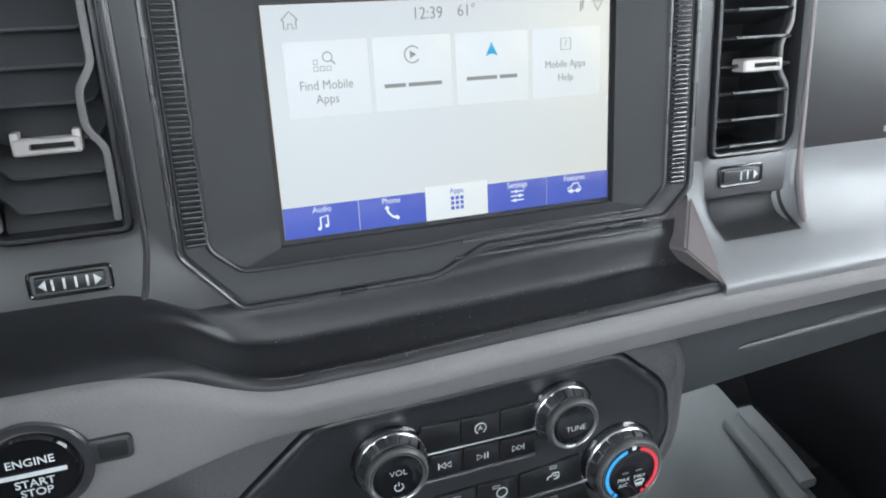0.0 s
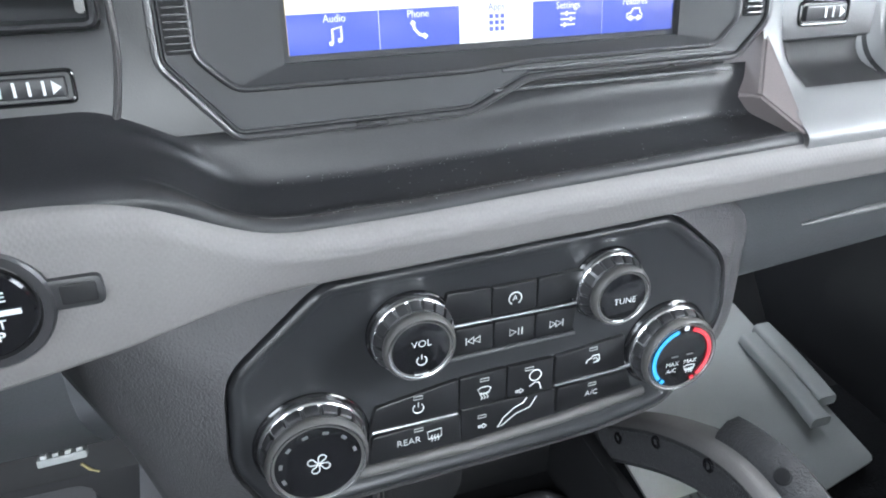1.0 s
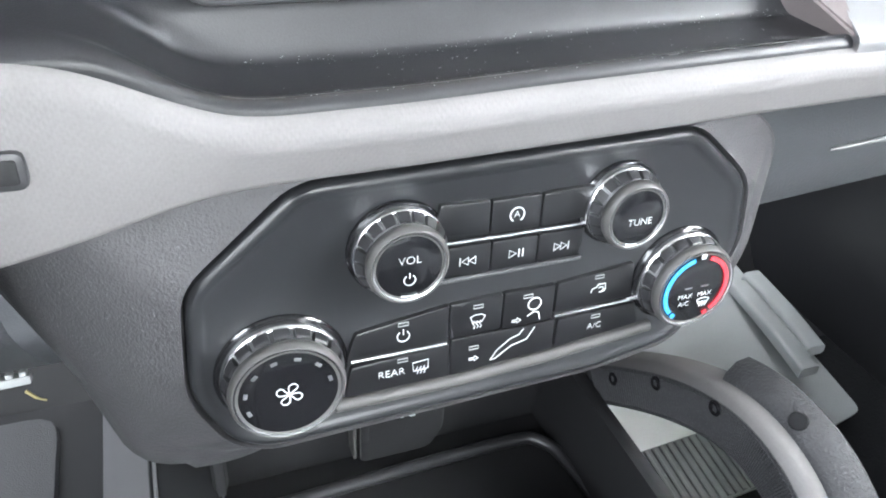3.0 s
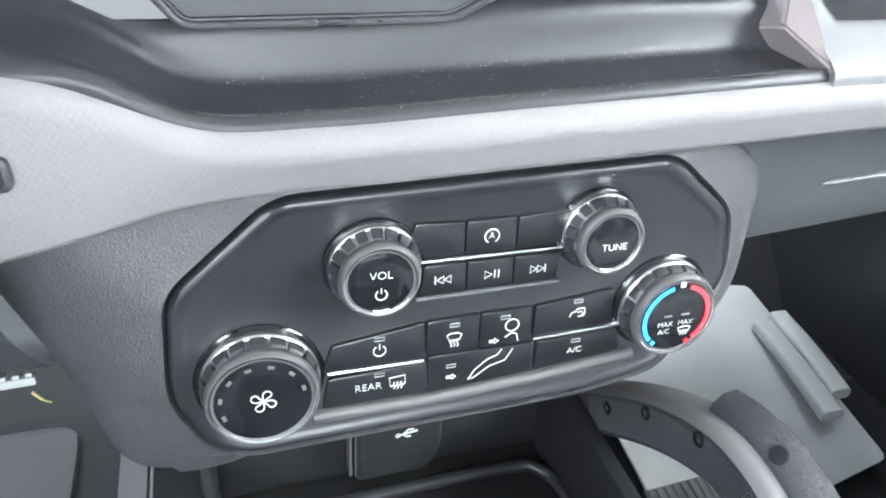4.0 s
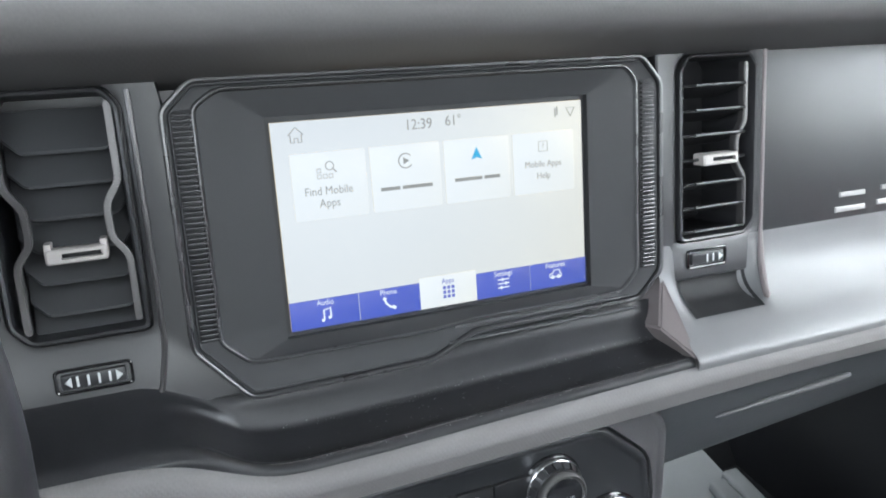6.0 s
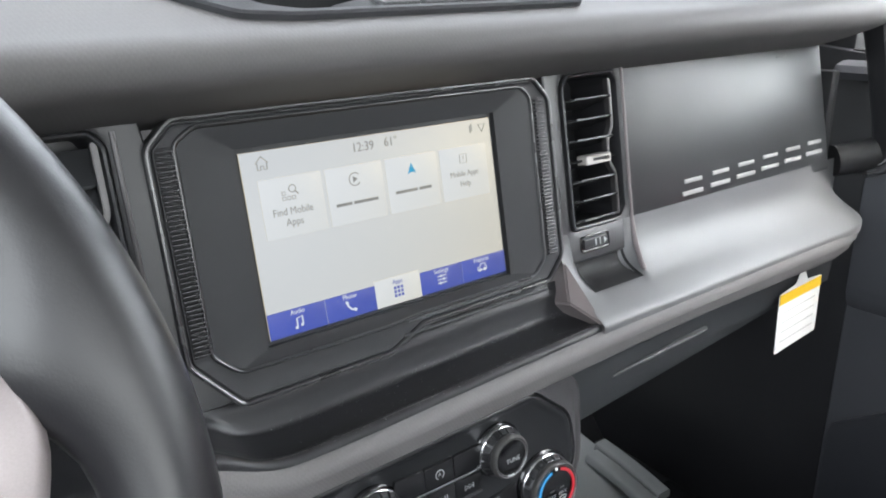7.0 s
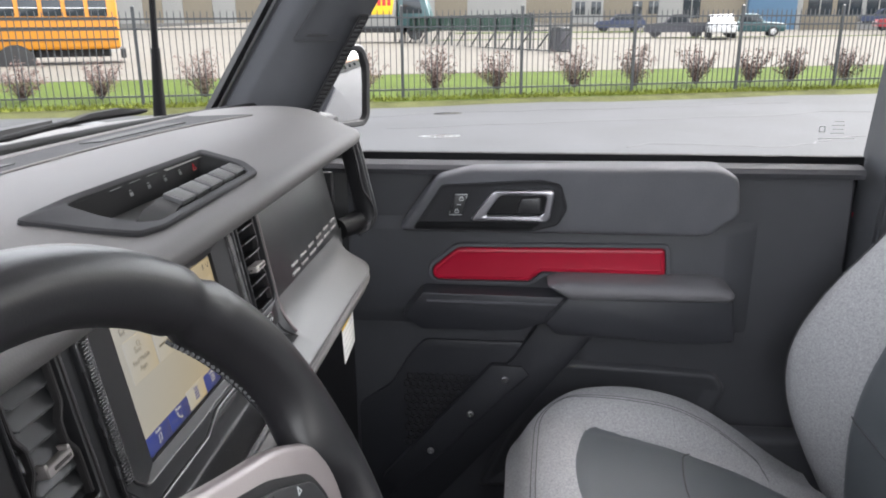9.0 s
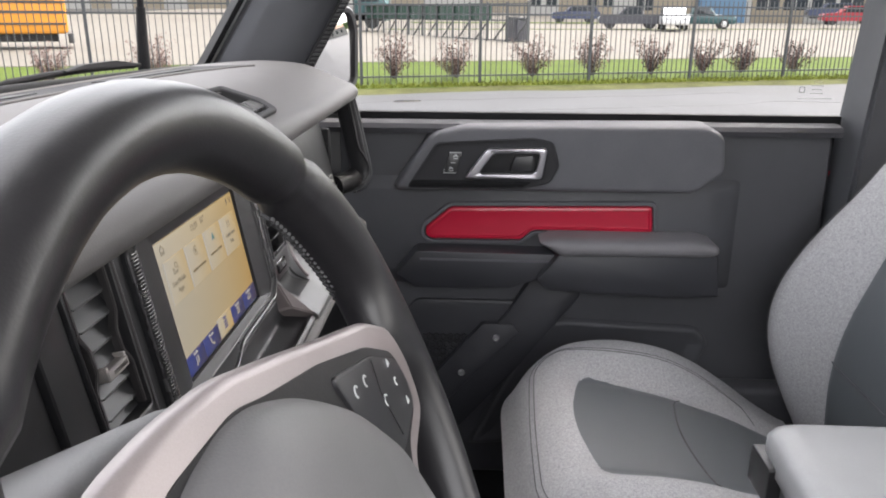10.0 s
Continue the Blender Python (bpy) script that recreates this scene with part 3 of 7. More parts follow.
for x in [-0.76, -0.6, -0.4, -0.3, -0.26] + [-0.24 + 0.004 * k for k in range(95)] + [0.15, 0.2, 0.26, 0.33, 0.4, 0.46, 0.49, 0.505, 0.518, 0.527, 0.533, 0.536]:
    t, l = eased(TRIM_TOP, x), eased(TRIM_LOW, x)
    end = max(0.0, (x - 0.46) / 0.076)
    p = 0.05 * (1 - math.sqrt(max(0.0, 1 - min(1.0, end) ** 2)))
    loops.append([(x, 0.01 + p, t - 0.020), (x, -0.034 + p, t - 0.012), (x, -0.0385 + p, t - 0.0022), (x, -0.0430 + p, t - 0.0008), (x, -0.0472 + p, t - 0.0026), (x, -0.0500 + p, t - 0.0058), (x, -0.0510 + p, t - 0.0105), (x, -0.0488 + p, (t + l) / 2), (x, -0.0455 + p, l + 0.004), (x, -0.0435 + p, l + 0.0012), (x, -0.039 + p, l), (x, 0.01 + p, l + 0.003)])
loft(bm, loops, cap0=True, cap1=True)
part("trim_band", bm, TRIM, dash, "light grey trim band with a fine diamond texture", sharp=50)

# dark knee panel below the trim, passenger side
bm = bmesh.new()
def knee_section(x):
    low = 0.998 + 0.08 * (x - 0.17)
    return [(x, -0.013, 1.084), (x, -0.0125, 1.06), (x, -0.010, 1.03), (x, -0.007, low + 0.006), (x, -0.004, low + 0.001), (x, 0.002, low), (x, 0.05, low + 0.002), (x, 0.25, low - 0.03), (x, 0.38, low - 0.08)]


loft(bm, [knee_section(x) for x in (0.118, 0.145, 0.25, 0.4, 0.5, 0.525)], closed=False)
part("knee_panel", bm, KNEE, dash, sharp=30)
bm = bmesh.new()
tube(bm, smooth_path([(0.190, -0.0118, 1.0322), (0.22, -0.0122, 1.0345), (0.26, -0.0125, 1.0370), (0.31, -0.0125, 1.0395)], 4), [0.0006] + [0.0012] * 4 + [0.0018] * 4 + [0.0024] * 3 + [0.002], 8)
part("glovebox_edge", bm, LEDGE, dash, "thin pale edge of the lower glovebox")

# passenger grab handle at the end of the dash
grab = thing("grab_handle", "black plastic grab handle at the end of the dashboard", "grab handle")
path = smooth_path([(0.552, -0.002, 1.300), (0.560, -0.009, 1.265), (0.567, -0.017, 1.220), (0.5715, -0.024, 1.182), (0.571, -0.025, 1.164), (0.564, -0.018, 1.149), (0.548, -0.004, 1.143)], 6)
bm = bmesh.new()
loft(bm, [[p + Vector((0.0065 * math.cos(q) + 0.003 * math.sin(q), 0.016 * math.sin(q), 0)) for q in [2 * math.pi * j / 18 for j in range(18)]] for p in path], cap0=True, cap1=True)
part("grip", bm, BLACK, grab, sharp=60)
part("outer_rail", tube(bmesh.new(), [p + Vector((0.003, -0.0145, 0)) for p in path], 0.0046, 10), KNEE, grab, "rounded dark outer rail")
inner_ = smooth_path([(0.548, -0.012, 1.296), (0.5535, -0.020, 1.25), (0.5575, -0.026, 1.212), (0.563, -0.034, 1.196), (0.5665, -0.040, 1.180), (0.565, -0.038, 1.164), (0.556, -0.026, 1.152)], 6)
part("inner_rail", tube(bmesh.new(), inner_, 0.0022, 8), BLACK, grab)
bm = bmesh.new()
tube(bm, smooth_path([(0.563, -0.018, 1.163), (0.550, -0.008, 1.158), (0.530, 0.006, 1.155)], 5), 0.016, 14)
part("foot", bm, DEEP, grab, "rounded black foot")
bm = bmesh.new()
box(bm, (0.517, 0.012, 1.13), (0.532, 0.05, 1.245), 0.004)
part("mount", bm, DEEP, grab)

# sun label hanging under the dash
tag = thing("hanging_tag", "white paper tag with a yellow band hanging below the dash", "tag")
tm = basis((0.458, -0.018, 1.013), (1, 0.03, 0.02), (0.03, 0.05, 1))
part("card", slab(tm, rounded([(-0.040, -0.031), (0.038, -0.029), (0.040, 0.031), (0.012, 0.034), (0.006, 0.044), (-0.004, 0.044), (-0.01, 0.034), (-0.040, 0.031)], 0.002, 2), -0.0004, 0.0004, 0.0002), PAPER, tag)
part("band", slab(tm, rect(-0.0398, 0.0395, 0.020, 0.0305), 0.0002, 0.0009, 0.0002), YELLOW, tag, "yellow printed band")
for k in range(4):
    part("print_bar", stroke(bmesh.new(), tm, [(-0.032, 0.010 - 0.010 * k), (0.030, 0.011 - 0.010 * k)], 0.0010, 0.0003, 0.0007), PRINT_GREY, tag)

# ---- touch screen ----
screen = thing("touch_screen", "lit touch screen in a black ribbed surround showing an apps page", "screen")
SURROUND = [(-0.1365, 1.145), (-0.111, 1.1155), (-0.014, 1.1165), (0.012, 1.1285), (0.121, 1.1295), (0.1375, 1.146), (0.1375, 1.256), (0.124, 1.2715), (-0.122, 1.2715), (-0.1365, 1.258)]
INNER = [(-0.122, 1.1475), (-0.1085, 1.135), (-0.014, 1.135), (0.012, 1.137), (0.108, 1.1375), (0.119, 1.148), (0.119, 1.258), (0.112, 1.2655), (-0.11, 1.2655), (-0.1215, 1.258)]
CORNERS = [(-0.0895, 1.1505), (-0.0895, 1.142), (-0.014, 1.142), (0.012, 1.142), (0.0895, 1.142), (0.0895, 1.1505), (0.0895, 1.245), (0.0895, 1.2515), (-0.0895, 1.2515), (-0.0895, 1.245)]
o = rounded(dz(*SURROUND), 0.005, 3)
i_ = rounded(dz(*INNER), 0.004, 3)
c = rounded(dz(*CORNERS), 0.0006, 3)
bm = bmesh.new()
loft(bm, [on(DASH, o, -0.006), on(DASH, o, 0.003), on(DASH, inset(o, 0.0008), 0.0042), on(DASH, inset(o, 0.0022), 0.0042), on(DASH, inset(o, 0.0028), 0.0026), on(DASH, inset(o, 0.0036), 0.0026), on(DASH, inset(o, 0.0042), 0.0038), on(DASH, inset(o, 0.0055), 0.0034), on(DASH, inset(i_, -0.0018), 0.0032), on(DASH, inset(i_, -0.0008), 0.0044), on(DASH, i_, 0.0044), on(DASH, inset(i_, 0.0012), 0.003), on(DASH, c, -0.0005), on(DASH, c, -0.004)], cap1=True)
part("surround", bm, material("surround_plastic", (0.021, 0.0215, 0.0235), 0.50, grain=0.12, grain_size=0.0006, spec=0.36), screen, "black moulded surround with stepped edges", sharp=25)
# rounded lips that run round the surround
for loop_, w_, r_ in ((inset(o, 0.0012), 0.0040, 0.0014), (inset(i_, -0.0004), 0.0040, 0.0008)):
    part("lip", tube(bmesh.new(), on(DASH, loop_, w_), r_, 8, closed=True), LIP, screen, "rounded satin lip")
# the double line along the lower right
for z0, x0, x1 in ((1.1335, 0.0, 0.112), (1.1255, -0.004, 0.118)):
    bm = bmesh.new()
    tube(bm, [DASH @ Vector((x, (z0 - 1.147) / math.cos(LEAN), 0.0036)) for x in (x0, x1)], 0.0009, 8)
    part("edge_line", bm, GRAINED, screen)
SILVER_RIB = material("grey_rib", (0.034, 0.034, 0.036), 0.26, spec=0.8, grain_size=0.0006)
rib_mesh = None
for side in (-1, 1):
    part("rib_bed", slab(DASH, rounded(dz((side * 0.1267 - 0.0052, 1.1485), (side * 0.1267 + 0.0052, 1.1485), (side * 0.1267 + 0.0052, 1.2575), (side * 0.1267 - 0.0052, 1.2575)), 0.001, 2), 0.001, 0.0036, 0.0002), DEEP, screen, "black bed under the ribs")
    for k in range(44):
        z = 1.150 + 0.00245 * k
        if rib_mesh is None:
            rib = part("rib", slab(DASH, rounded(rect(-0.0045, 0.0045, -0.0006, 0.0006), 0.0005, 2), 0.002, 0.0054, 0.0005), SILVER_RIB, screen)
            rib_mesh = rib.data
        else:
            rib = new("rib", rib_mesh)
            rib.parent = screen
        rib.location = (side * 0.1267, (z - 1.147) * math.tan(LEAN), z - 1.147)

SHEET_TINT = (1.0, 0.86, 0.62)


def lit_panel(name, colour, strength):
    """A lit layer under a thin warm cover sheet, with little gloss."""
    m = glowing(name, [c_ / q_ ** 1.08 for c_, q_ in zip(colour, SHEET_TINT)], strength)
    b = m.node_tree.nodes["Principled BSDF"]
    b.inputs["Roughness"].default_value = 0.4
    b.inputs["Specular IOR Level"].default_value = 0.25
    b.inputs["Coat Weight"].default_value = 1.0
    b.inputs["Coat IOR"].default_value = 1.02
    b.inputs["Coat Tint"].default_value = (*SHEET_TINT, 1)
    return m


DISPLAY = lit_panel("display_white", (0.77, 0.79, 0.82), 0.061)
TILE = lit_panel("display_tile", (0.80, 0.82, 0.85), 0.067)
TAB = lit_panel("display_blue", (0.055, 0.10, 0.52), 0.070)
INK = lit_panel("display_ink", (0.29, 0.30, 0.31), 0.06)
CYAN = lit_panel("display_cyan", (0.02, 0.42, 0.75), 0.065)
ICON_W = lit_panel("display_white_icon", (0.85, 0.9, 1.0), 0.07)


def sp(u, v):
    """Place on the display from parts of its width and height, from the lower left."""
    return (-0.087 + 0.174 * u, (1.1447 - 1.147) / math.cos(LEAN) + 0.1056 * v)


def srect(u0, v0, u1, v1):
    return [sp(u0, v0), sp(u1, v0), sp(u1, v1), sp(u0, v1)]


part("display", slab(DASH, srect(0, 0, 1, 1), -0.0036, -0.0026, 0.0003), DISPLAY, screen, "glowing white display")
W0, W1 = -0.0026, -0.0022
for u0, u1 in ((0.0, 0.2075), (0.2095, 0.404), (0.596, 0.789), (0.791, 1.0)):
    part("tab", slab(DASH, srect(u0, 0.0, u1, 0.142), W0, W1, 0.00005), TAB, screen, "blue tab on the display")
part("tab", slab(DASH, srect(0.404, 0.0, 0.596, 0.165), W0, W1, 0.00005), TILE, screen, "white chosen tab")
for k in range(4):
    u = 0.046 + 0.2335 * k
    part("tile", slab(DASH, rounded(srect(u, 0.53, u + 0.22, 0.85), 0.0008, 2), W0, W1, 0.00005), TILE, screen, "pale app tile")


def screen_text(text, u, v, size, mat=INK):
    p = sp(u, v)
    lettering("caption", text, DASH @ Matrix.Translation((p[0], p[1], W1 + 0.00015)), size, mat, screen, thin=0.004, squeeze=0.88)


def screen_line(pts, width=0.0006, mat=INK, closed=False, name="icon"):
    part(name, stroke(bmesh.new(), DASH, [sp(*p) for p in pts], width, W1 - 0.0001, W1 + 0.0002, closed), mat, screen)


screen_text("12:39", 0.438, 0.94, 0.0078)
screen_text("61°", 0.55, 0.945, 0.0078)
screen_text("Find Mobile", 0.150, 0.664, 0.0060)
screen_text("Apps", 0.150, 0.605, 0.0060)
screen_text("Mobile Apps", 0.853, 0.682, 0.0052)
screen_text("Help", 0.853, 0.62, 0.0052)
for u0, u1, v in ((0.306, 0.366, 0.64), (0.374, 0.470, 0.64), (0.544, 0.636, 0.646), (0.644, 0.698, 0.646)):
    screen_line([(u0, v), (u1, v)], 0.0018, name="name_bar")
for text, u in (("Audio", 0.106), ("Phone", 0.302), ("Settings", 0.692), ("Features", 0.884)):
    screen_text(text, u, 0.122, 0.0042, ICON_W)
screen_text("Apps", 0.499, 0.132, 0.0042, TAB)


def icon(u, v, pts, width, mat=INK, closed=False):
    """A line drawing round a place on the display, in parts of its height."""
    screen_line([(u + 0.607 * a, v + b) for a, b in pts], width, mat, closed)


icon(0.070, 0.937, [(-0.035, 0.0), (0, 0.035), (0.035, 0.0), (0.026, 0.0), (0.026, -0.035), (0.009, -0.035), (0.009, -0.015), (-0.009, -0.015), (-0.009, -0.035), (-0.026, -0.035), (-0.026, 0.0)], 0.0005, closed=True)
icon(0.158, 0.782, arc(0, 0, 0.02, 0, 345), 0.0005, closed=True)
icon(0.158, 0.782, [(0.015, -0.015), (0.032, -0.032)], 0.0007)
for a, b in ((-0.04, -0.02), (-0.04, -0.048), (-0.012, -0.048), (0.016, -0.048)):
    icon(0.150, 0.782, [(a - 0.009, b - 0.009), (a + 0.009, b - 0.009), (a + 0.009, b + 0.009), (a - 0.009, b + 0.009)], 0.0004, closed=True)
icon(0.389, 0.770, arc(0, 0, 0.036, 40, 325), 0.0006)
part("icon", slab(DASH, [sp(0.382, 0.752), sp(0.400, 0.770), sp(0.382, 0.788)], W1 - 0.0001, W1 + 0.0002, 0.00003), INK, screen)
part("icon", slab(DASH, [sp(0.603, 0.742), sp(0.621, 0.752), sp(0.639, 0.742), sp(0.621, 0.805)], W1 - 0.0001, W1 + 0.0002, 0.00003), CYAN, screen, "cyan arrowhead icon")
icon(0.854, 0.775, [(-0.026, -0.026), (0.026, -0.026), (0.026, 0.026), (-0.026, 0.026)], 0.0004, closed=True)
screen_text("?", 0.854, 0.777, 0.0042)
for a, b in ((-0.006, 0.0), (0.006, 0.01)):
    icon(0.906, 0.945, [(a, b - 0.025), (a, b + 0.02)], 0.0005)
icon(0.958, 0.945, [(-0.026, 0.02), (0.026, 0.02), (0.0, -0.025)], 0.0005, closed=True)
icon(0.108, 0.062, [(-0.014, -0.028), (-0.014, 0.022), (0.02, 0.03), (0.02, -0.018)], 0.0008, ICON_W)
for a, b in ((-0.021, -0.028), (0.013, -0.018)):
    icon(0.108, 0.062, [(a - 0.007, b), (a + 0.007, b)], 0.0015, ICON_W)
icon(0.303, 0.064, [(-0.024, 0.03), (-0.018, 0.004), (0.002, -0.018), (0.028, -0.026)], 0.0011, ICON_W)
icon(0.303, 0.064, [(-0.03, 0.03), (-0.016, 0.02)], 0.0018, ICON_W)
icon(0.303, 0.064, [(0.016, -0.018), (0.032, -0.03)], 0.0018, ICON_W)
for b in (-0.022, 0.0, 0.022):
    icon(0.692, 0.068, [(-0.034, b), (0.034, b)], 0.0006, ICON_W)
for a, b in ((-0.014, -0.022), (0.014, 0.0), (-0.006, 0.022)):
    icon(0.692, 0.068, [(a, b - 0.009), (a, b + 0.009)], 0.0009, ICON_W)
icon(0.884, 0.068, [(-0.036, -0.012), (-0.036, 0.006), (-0.018, 0.008), (-0.008, 0.026), (0.024, 0.026), (0.028, 0.006), (0.036, 0.004), (0.036, -0.012)], 0.0006, ICON_W, closed=True)
for a in (-0.018, 0.020):
    icon(0.884, 0.056, arc(a, 0, 0.008, 0, 330), 0.0006, ICON_W, closed=True)
for r in range(3):
    for q in range(3):
        icon(0.499, 0.075, [(-0.03 + 0.024 * q, -0.026 + 0.024 * r), (-0.014 + 0.024 * q, -0.026 + 0.024 * r)], 0.0017, TAB)


# ---- air vents ----
def air_vent(side):
    vent = thing("air_vent", "upright air vent with black slats and a grey sliding knob", "air vent", group="dash air vents")
    bm = bmesh.new()
    loft(bm, [on(DASH, vent_loop(side, 0.0), -0.004), on(DASH, vent_loop(side, 0.0002), 0.0012), on(DASH, vent_loop(side, 0.001), 0.002), on(DASH, vent_loop(side, 0.0022), 0.0015), on(DASH, vent_loop(side, 0.0032), -0.003), on(DASH, vent_loop(side, 0.0035), -0.045)], cap1=True)
    part("housing", bm, BLACK, vent, sharp=30)
    edge = rounded(dz((0.2035, 1.165), (0.2035, 1.195), (0.197, 1.204), (0.197, 1.219), (0.2035, 1.229), (0.2035, 1.262)), 0.003, 3)[4:-4]
    right = [dz((0.2035, 1.164))[0]] + edge + [dz((0.2035, 1.264))[0]]
    left = [(0.3605 - x, y) for x, y in right]
    for run in (right, left) if side < 0 else (right,):
        run = [(side * x, y) for x, y in run]
        bm = bmesh.new()
        stroke(bm, DASH, run, 0.0032, -0.006, -0.0004)
        bmesh.ops.bevel(bm, geom=bm.edges[:], offset=0.0006, segments=2, affect='EDGES')
        part("side_edge", bm, EDGE_GREY, vent, "satin zigzag side edge", sharp=40)
    for k in range(7):
        z = 1.1592 + 0.0145 * k
        m = basis((side * 0.1785, (z - 1.147) * math.tan(LEAN) + 0.012, z + (0.0 if side > 0 else 0.0048)), (1, 0, 0), (0, 0.9, -0.43) if side > 0 else (0, 0.66, 0.75))
        bm = bmesh.new()
        if side > 0:
            loft(bm, [on(m, rect(-0.0235, 0.0235, -0.013, 0.014), -0.0009), on(m, rect(-0.0235, 0.0235, -0.0135, 0.014), 0.0), on(m, rect(-0.0235, 0.0235, -0.013, 0.014), 0.0009)], cap0=True, cap1=True)
        else:
            blade = rounded([(-0.0235, 0.010), (-0.0235, -0.004), (-0.0165, -0.0118), (0.0195, -0.0118), (0.0235, -0.006), (0.0235, 0.010)], 0.0015, 2)
            loft(bm, [on(m, inset(blade, 0.0004), -0.0010), on(m, blade, -0.0004), on(m, blade, 0.0004), on(m, inset(blade, 0.0006), 0.0010)], cap0=True, cap1=True)
        # right slats darker, left lighter: the light on each vent is put into colour
        slat = part("slat", bm, DEEP if side > 0 else FASCIA, vent)
        bm = bmesh.new()
        tube(bm, [m @ Vector((x, -0.0137 if side > 0 else -0.0116, 0)) for x in (-0.015, 0.018)], 0.0010 if side > 0 else 0.0007, 8)
        part("slat_edge", bm, FASCIA, slat)
        if k == 3:
            km = basis(m @ Vector((0, -0.0135, 0.0)), (1, 0, 0), (0, math.sin(LEAN), math.cos(LEAN)))
            bm = bmesh.new()
            o = rounded(rect(-0.013, 0.013, -0.0035, 0.0035), 0.0015, 3)
            i2 = rounded(rect(-0.0065, 0.0108, -0.0013, 0.0013), 0.0006, 3)
            loft(bm, [on(km, o, -0.004), on(km, o, 0.005), on(km, inset(o, 0.0008), 0.006), on(km, i2, 0.006), on(km, i2, 0.003)], cap0=True, cap1=True)
            slider = part("knob", bm, SLIDER, vent, "grey sliding knob")
            part("knob_slot", slab(km, inset(i2, 0.0002), 0.002, 0.0036, 0.0002), DEEP, slider)
            for e_ in (-1, 1) if side < 0 else ():
                part("knob_ear", slab(km, rounded(rect(e_ * 0.0115 - 0.0016, e_ * 0.0115 + 0.0016, -0.001, 0.0062), 0.0008, 2), -0.004, 0.0052, 0.0008), SLIDER, slider)
    # thumb wheel below
    z = 1.1475 if side > 0 else 1.1405
    x0, x1 = (0.160, 0.187) if side > 0 else (-0.195, -0.165)
    cy = (z - 1.147) / math.cos(LEAN)
    o = rounded(rect(x0 - 0.002, x1 + 0.002, cy - 0.0062, cy + 0.0062), 0.0025, 3)
    bm = bmesh.new()
    loft(bm, [on(DASH, o, -0.004), on(DASH, o, 0.0008), on(DASH, inset(o, 0.0006), 0.0012), on(DASH, inset(o, 0.0014), 0.001), on(DASH, inset(o, 0.0018), -0.004)], cap1=True)
    wheel = part("thumb_wheel", bm, GLOSS, vent, "small black thumb wheel")
    bm = slab(DASH, rounded(rect(x0 + 0.001, x1 - 0.001, cy - 0.0036, cy + 0.0036), 0.001, 2), -0.003, 0.0022, 0.0008)
    part("roller", bm, BLACK, wheel)
    bm = bmesh.new()
    for k in (range(4) if side < 0 else (1, 2)):
        u = x0 + 0.008 + 0.0046 * k
        plate(bm, DASH, rect(u - 0.0005, u + 0.0005, cy - 0.0025, cy + 0.0025), 0.002, 0.0025, 0.0001)
    if side < 0:
        plate(bm, DASH, [(x0 + 0.0025, cy), (x0 + 0.0055, cy - 0.0025), (x0 + 0.0055, cy + 0.0025)], 0.002, 0.0025, 0.0001)
    plate(bm, DASH, [(x1 - 0.0025, cy), (x1 - 0.0055, cy + 0.0025), (x1 - 0.0055, cy - 0.0025)], 0.002, 0.0025, 0.0001)
    part("wheel_marks", bm, MARK, wheel, "white marks")


air_vent(1)
air_vent(-1)

# ---- climate controls ----
PANEL = [(-0.086, 1.0585), (-0.1285, 1.021), (-0.1325, 0.972), (-0.119, 0.945), (-0.104, 0.937), (-0.080, 0.9376), (0.056, 0.941), (0.099, 0.949), (0.1255, 1.0), (0.1205, 1.0345), (0.086, 1.0635)]
CREST = [(-0.098, 1.078, -0.004), (-0.178, 1.058, -0.013), (-0.158, 0.985, -0.013), (-0.143, 0.936, -0.011), (-0.112, 0.929, -0.009), (-0.080, 0.9345, -0.008), (0.058, 0.9392, -0.006), (0.105, 0.9462, -0.007), (0.131, 0.985, -0.004), (0.131, 1.052, -0.004), (0.108, 1.0675, -0.003)]
EDGE = [(-0.105, 1.08, -0.012), (-0.214, 1.054, -0.042), (-0.182, 0.975, -0.042), (-0.158, 0.908, -0.034), (-0.118, 0.904, -0.030), (-0.076, 0.931, -0.028), (0.06, 0.9385, -0.024), (0.107, 0.9448, -0.024), (0.1395, 0.982, -0.011), (0.1395, 1.052, -0.011), (0.112, 1.069, -0.011)]
pan = rounded(sz(*PANEL), 0.010, 5)


def ring_at(t_):
    """A loop of the housing: 0 at the panel, 1 on the rounded crest, 2 at the back edge."""
    rings = []
    for pts, r_ in ((PANEL, 0.010), (CREST, 0.016), (EDGE, 0.019)):
        flat = rounded(sz(*[q[:2] for q in pts]), r_, 5)
        deep = [q[2] if len(q) > 2 else 0.001 for q in pts]
        n_ = len(flat) // len(pts)
        rings.append([STACK @ Vector((q[0], q[1], deep[(i_ // n_) % len(pts)])) for i_, q in enumerate(flat)])
    k_ = 0 if t_ < 1 else 1
    f_ = t_ - k_
    w_ = [a_.lerp(b_, f_) for a_, b_ in zip(rings[k_], rings[k_ + 1])]
    if k_ == 1:
        bulge = 0.004 * math.sin(math.pi * min(1.0, f_))
        mid_ = sum(w_, Vector()) / len(w_)
        w_ = [p + Vector((p.x - mid_.x, -0.06, p.z - mid_.z)).normalized() * bulge for p in w_]
    return w_


bm = bmesh.new()
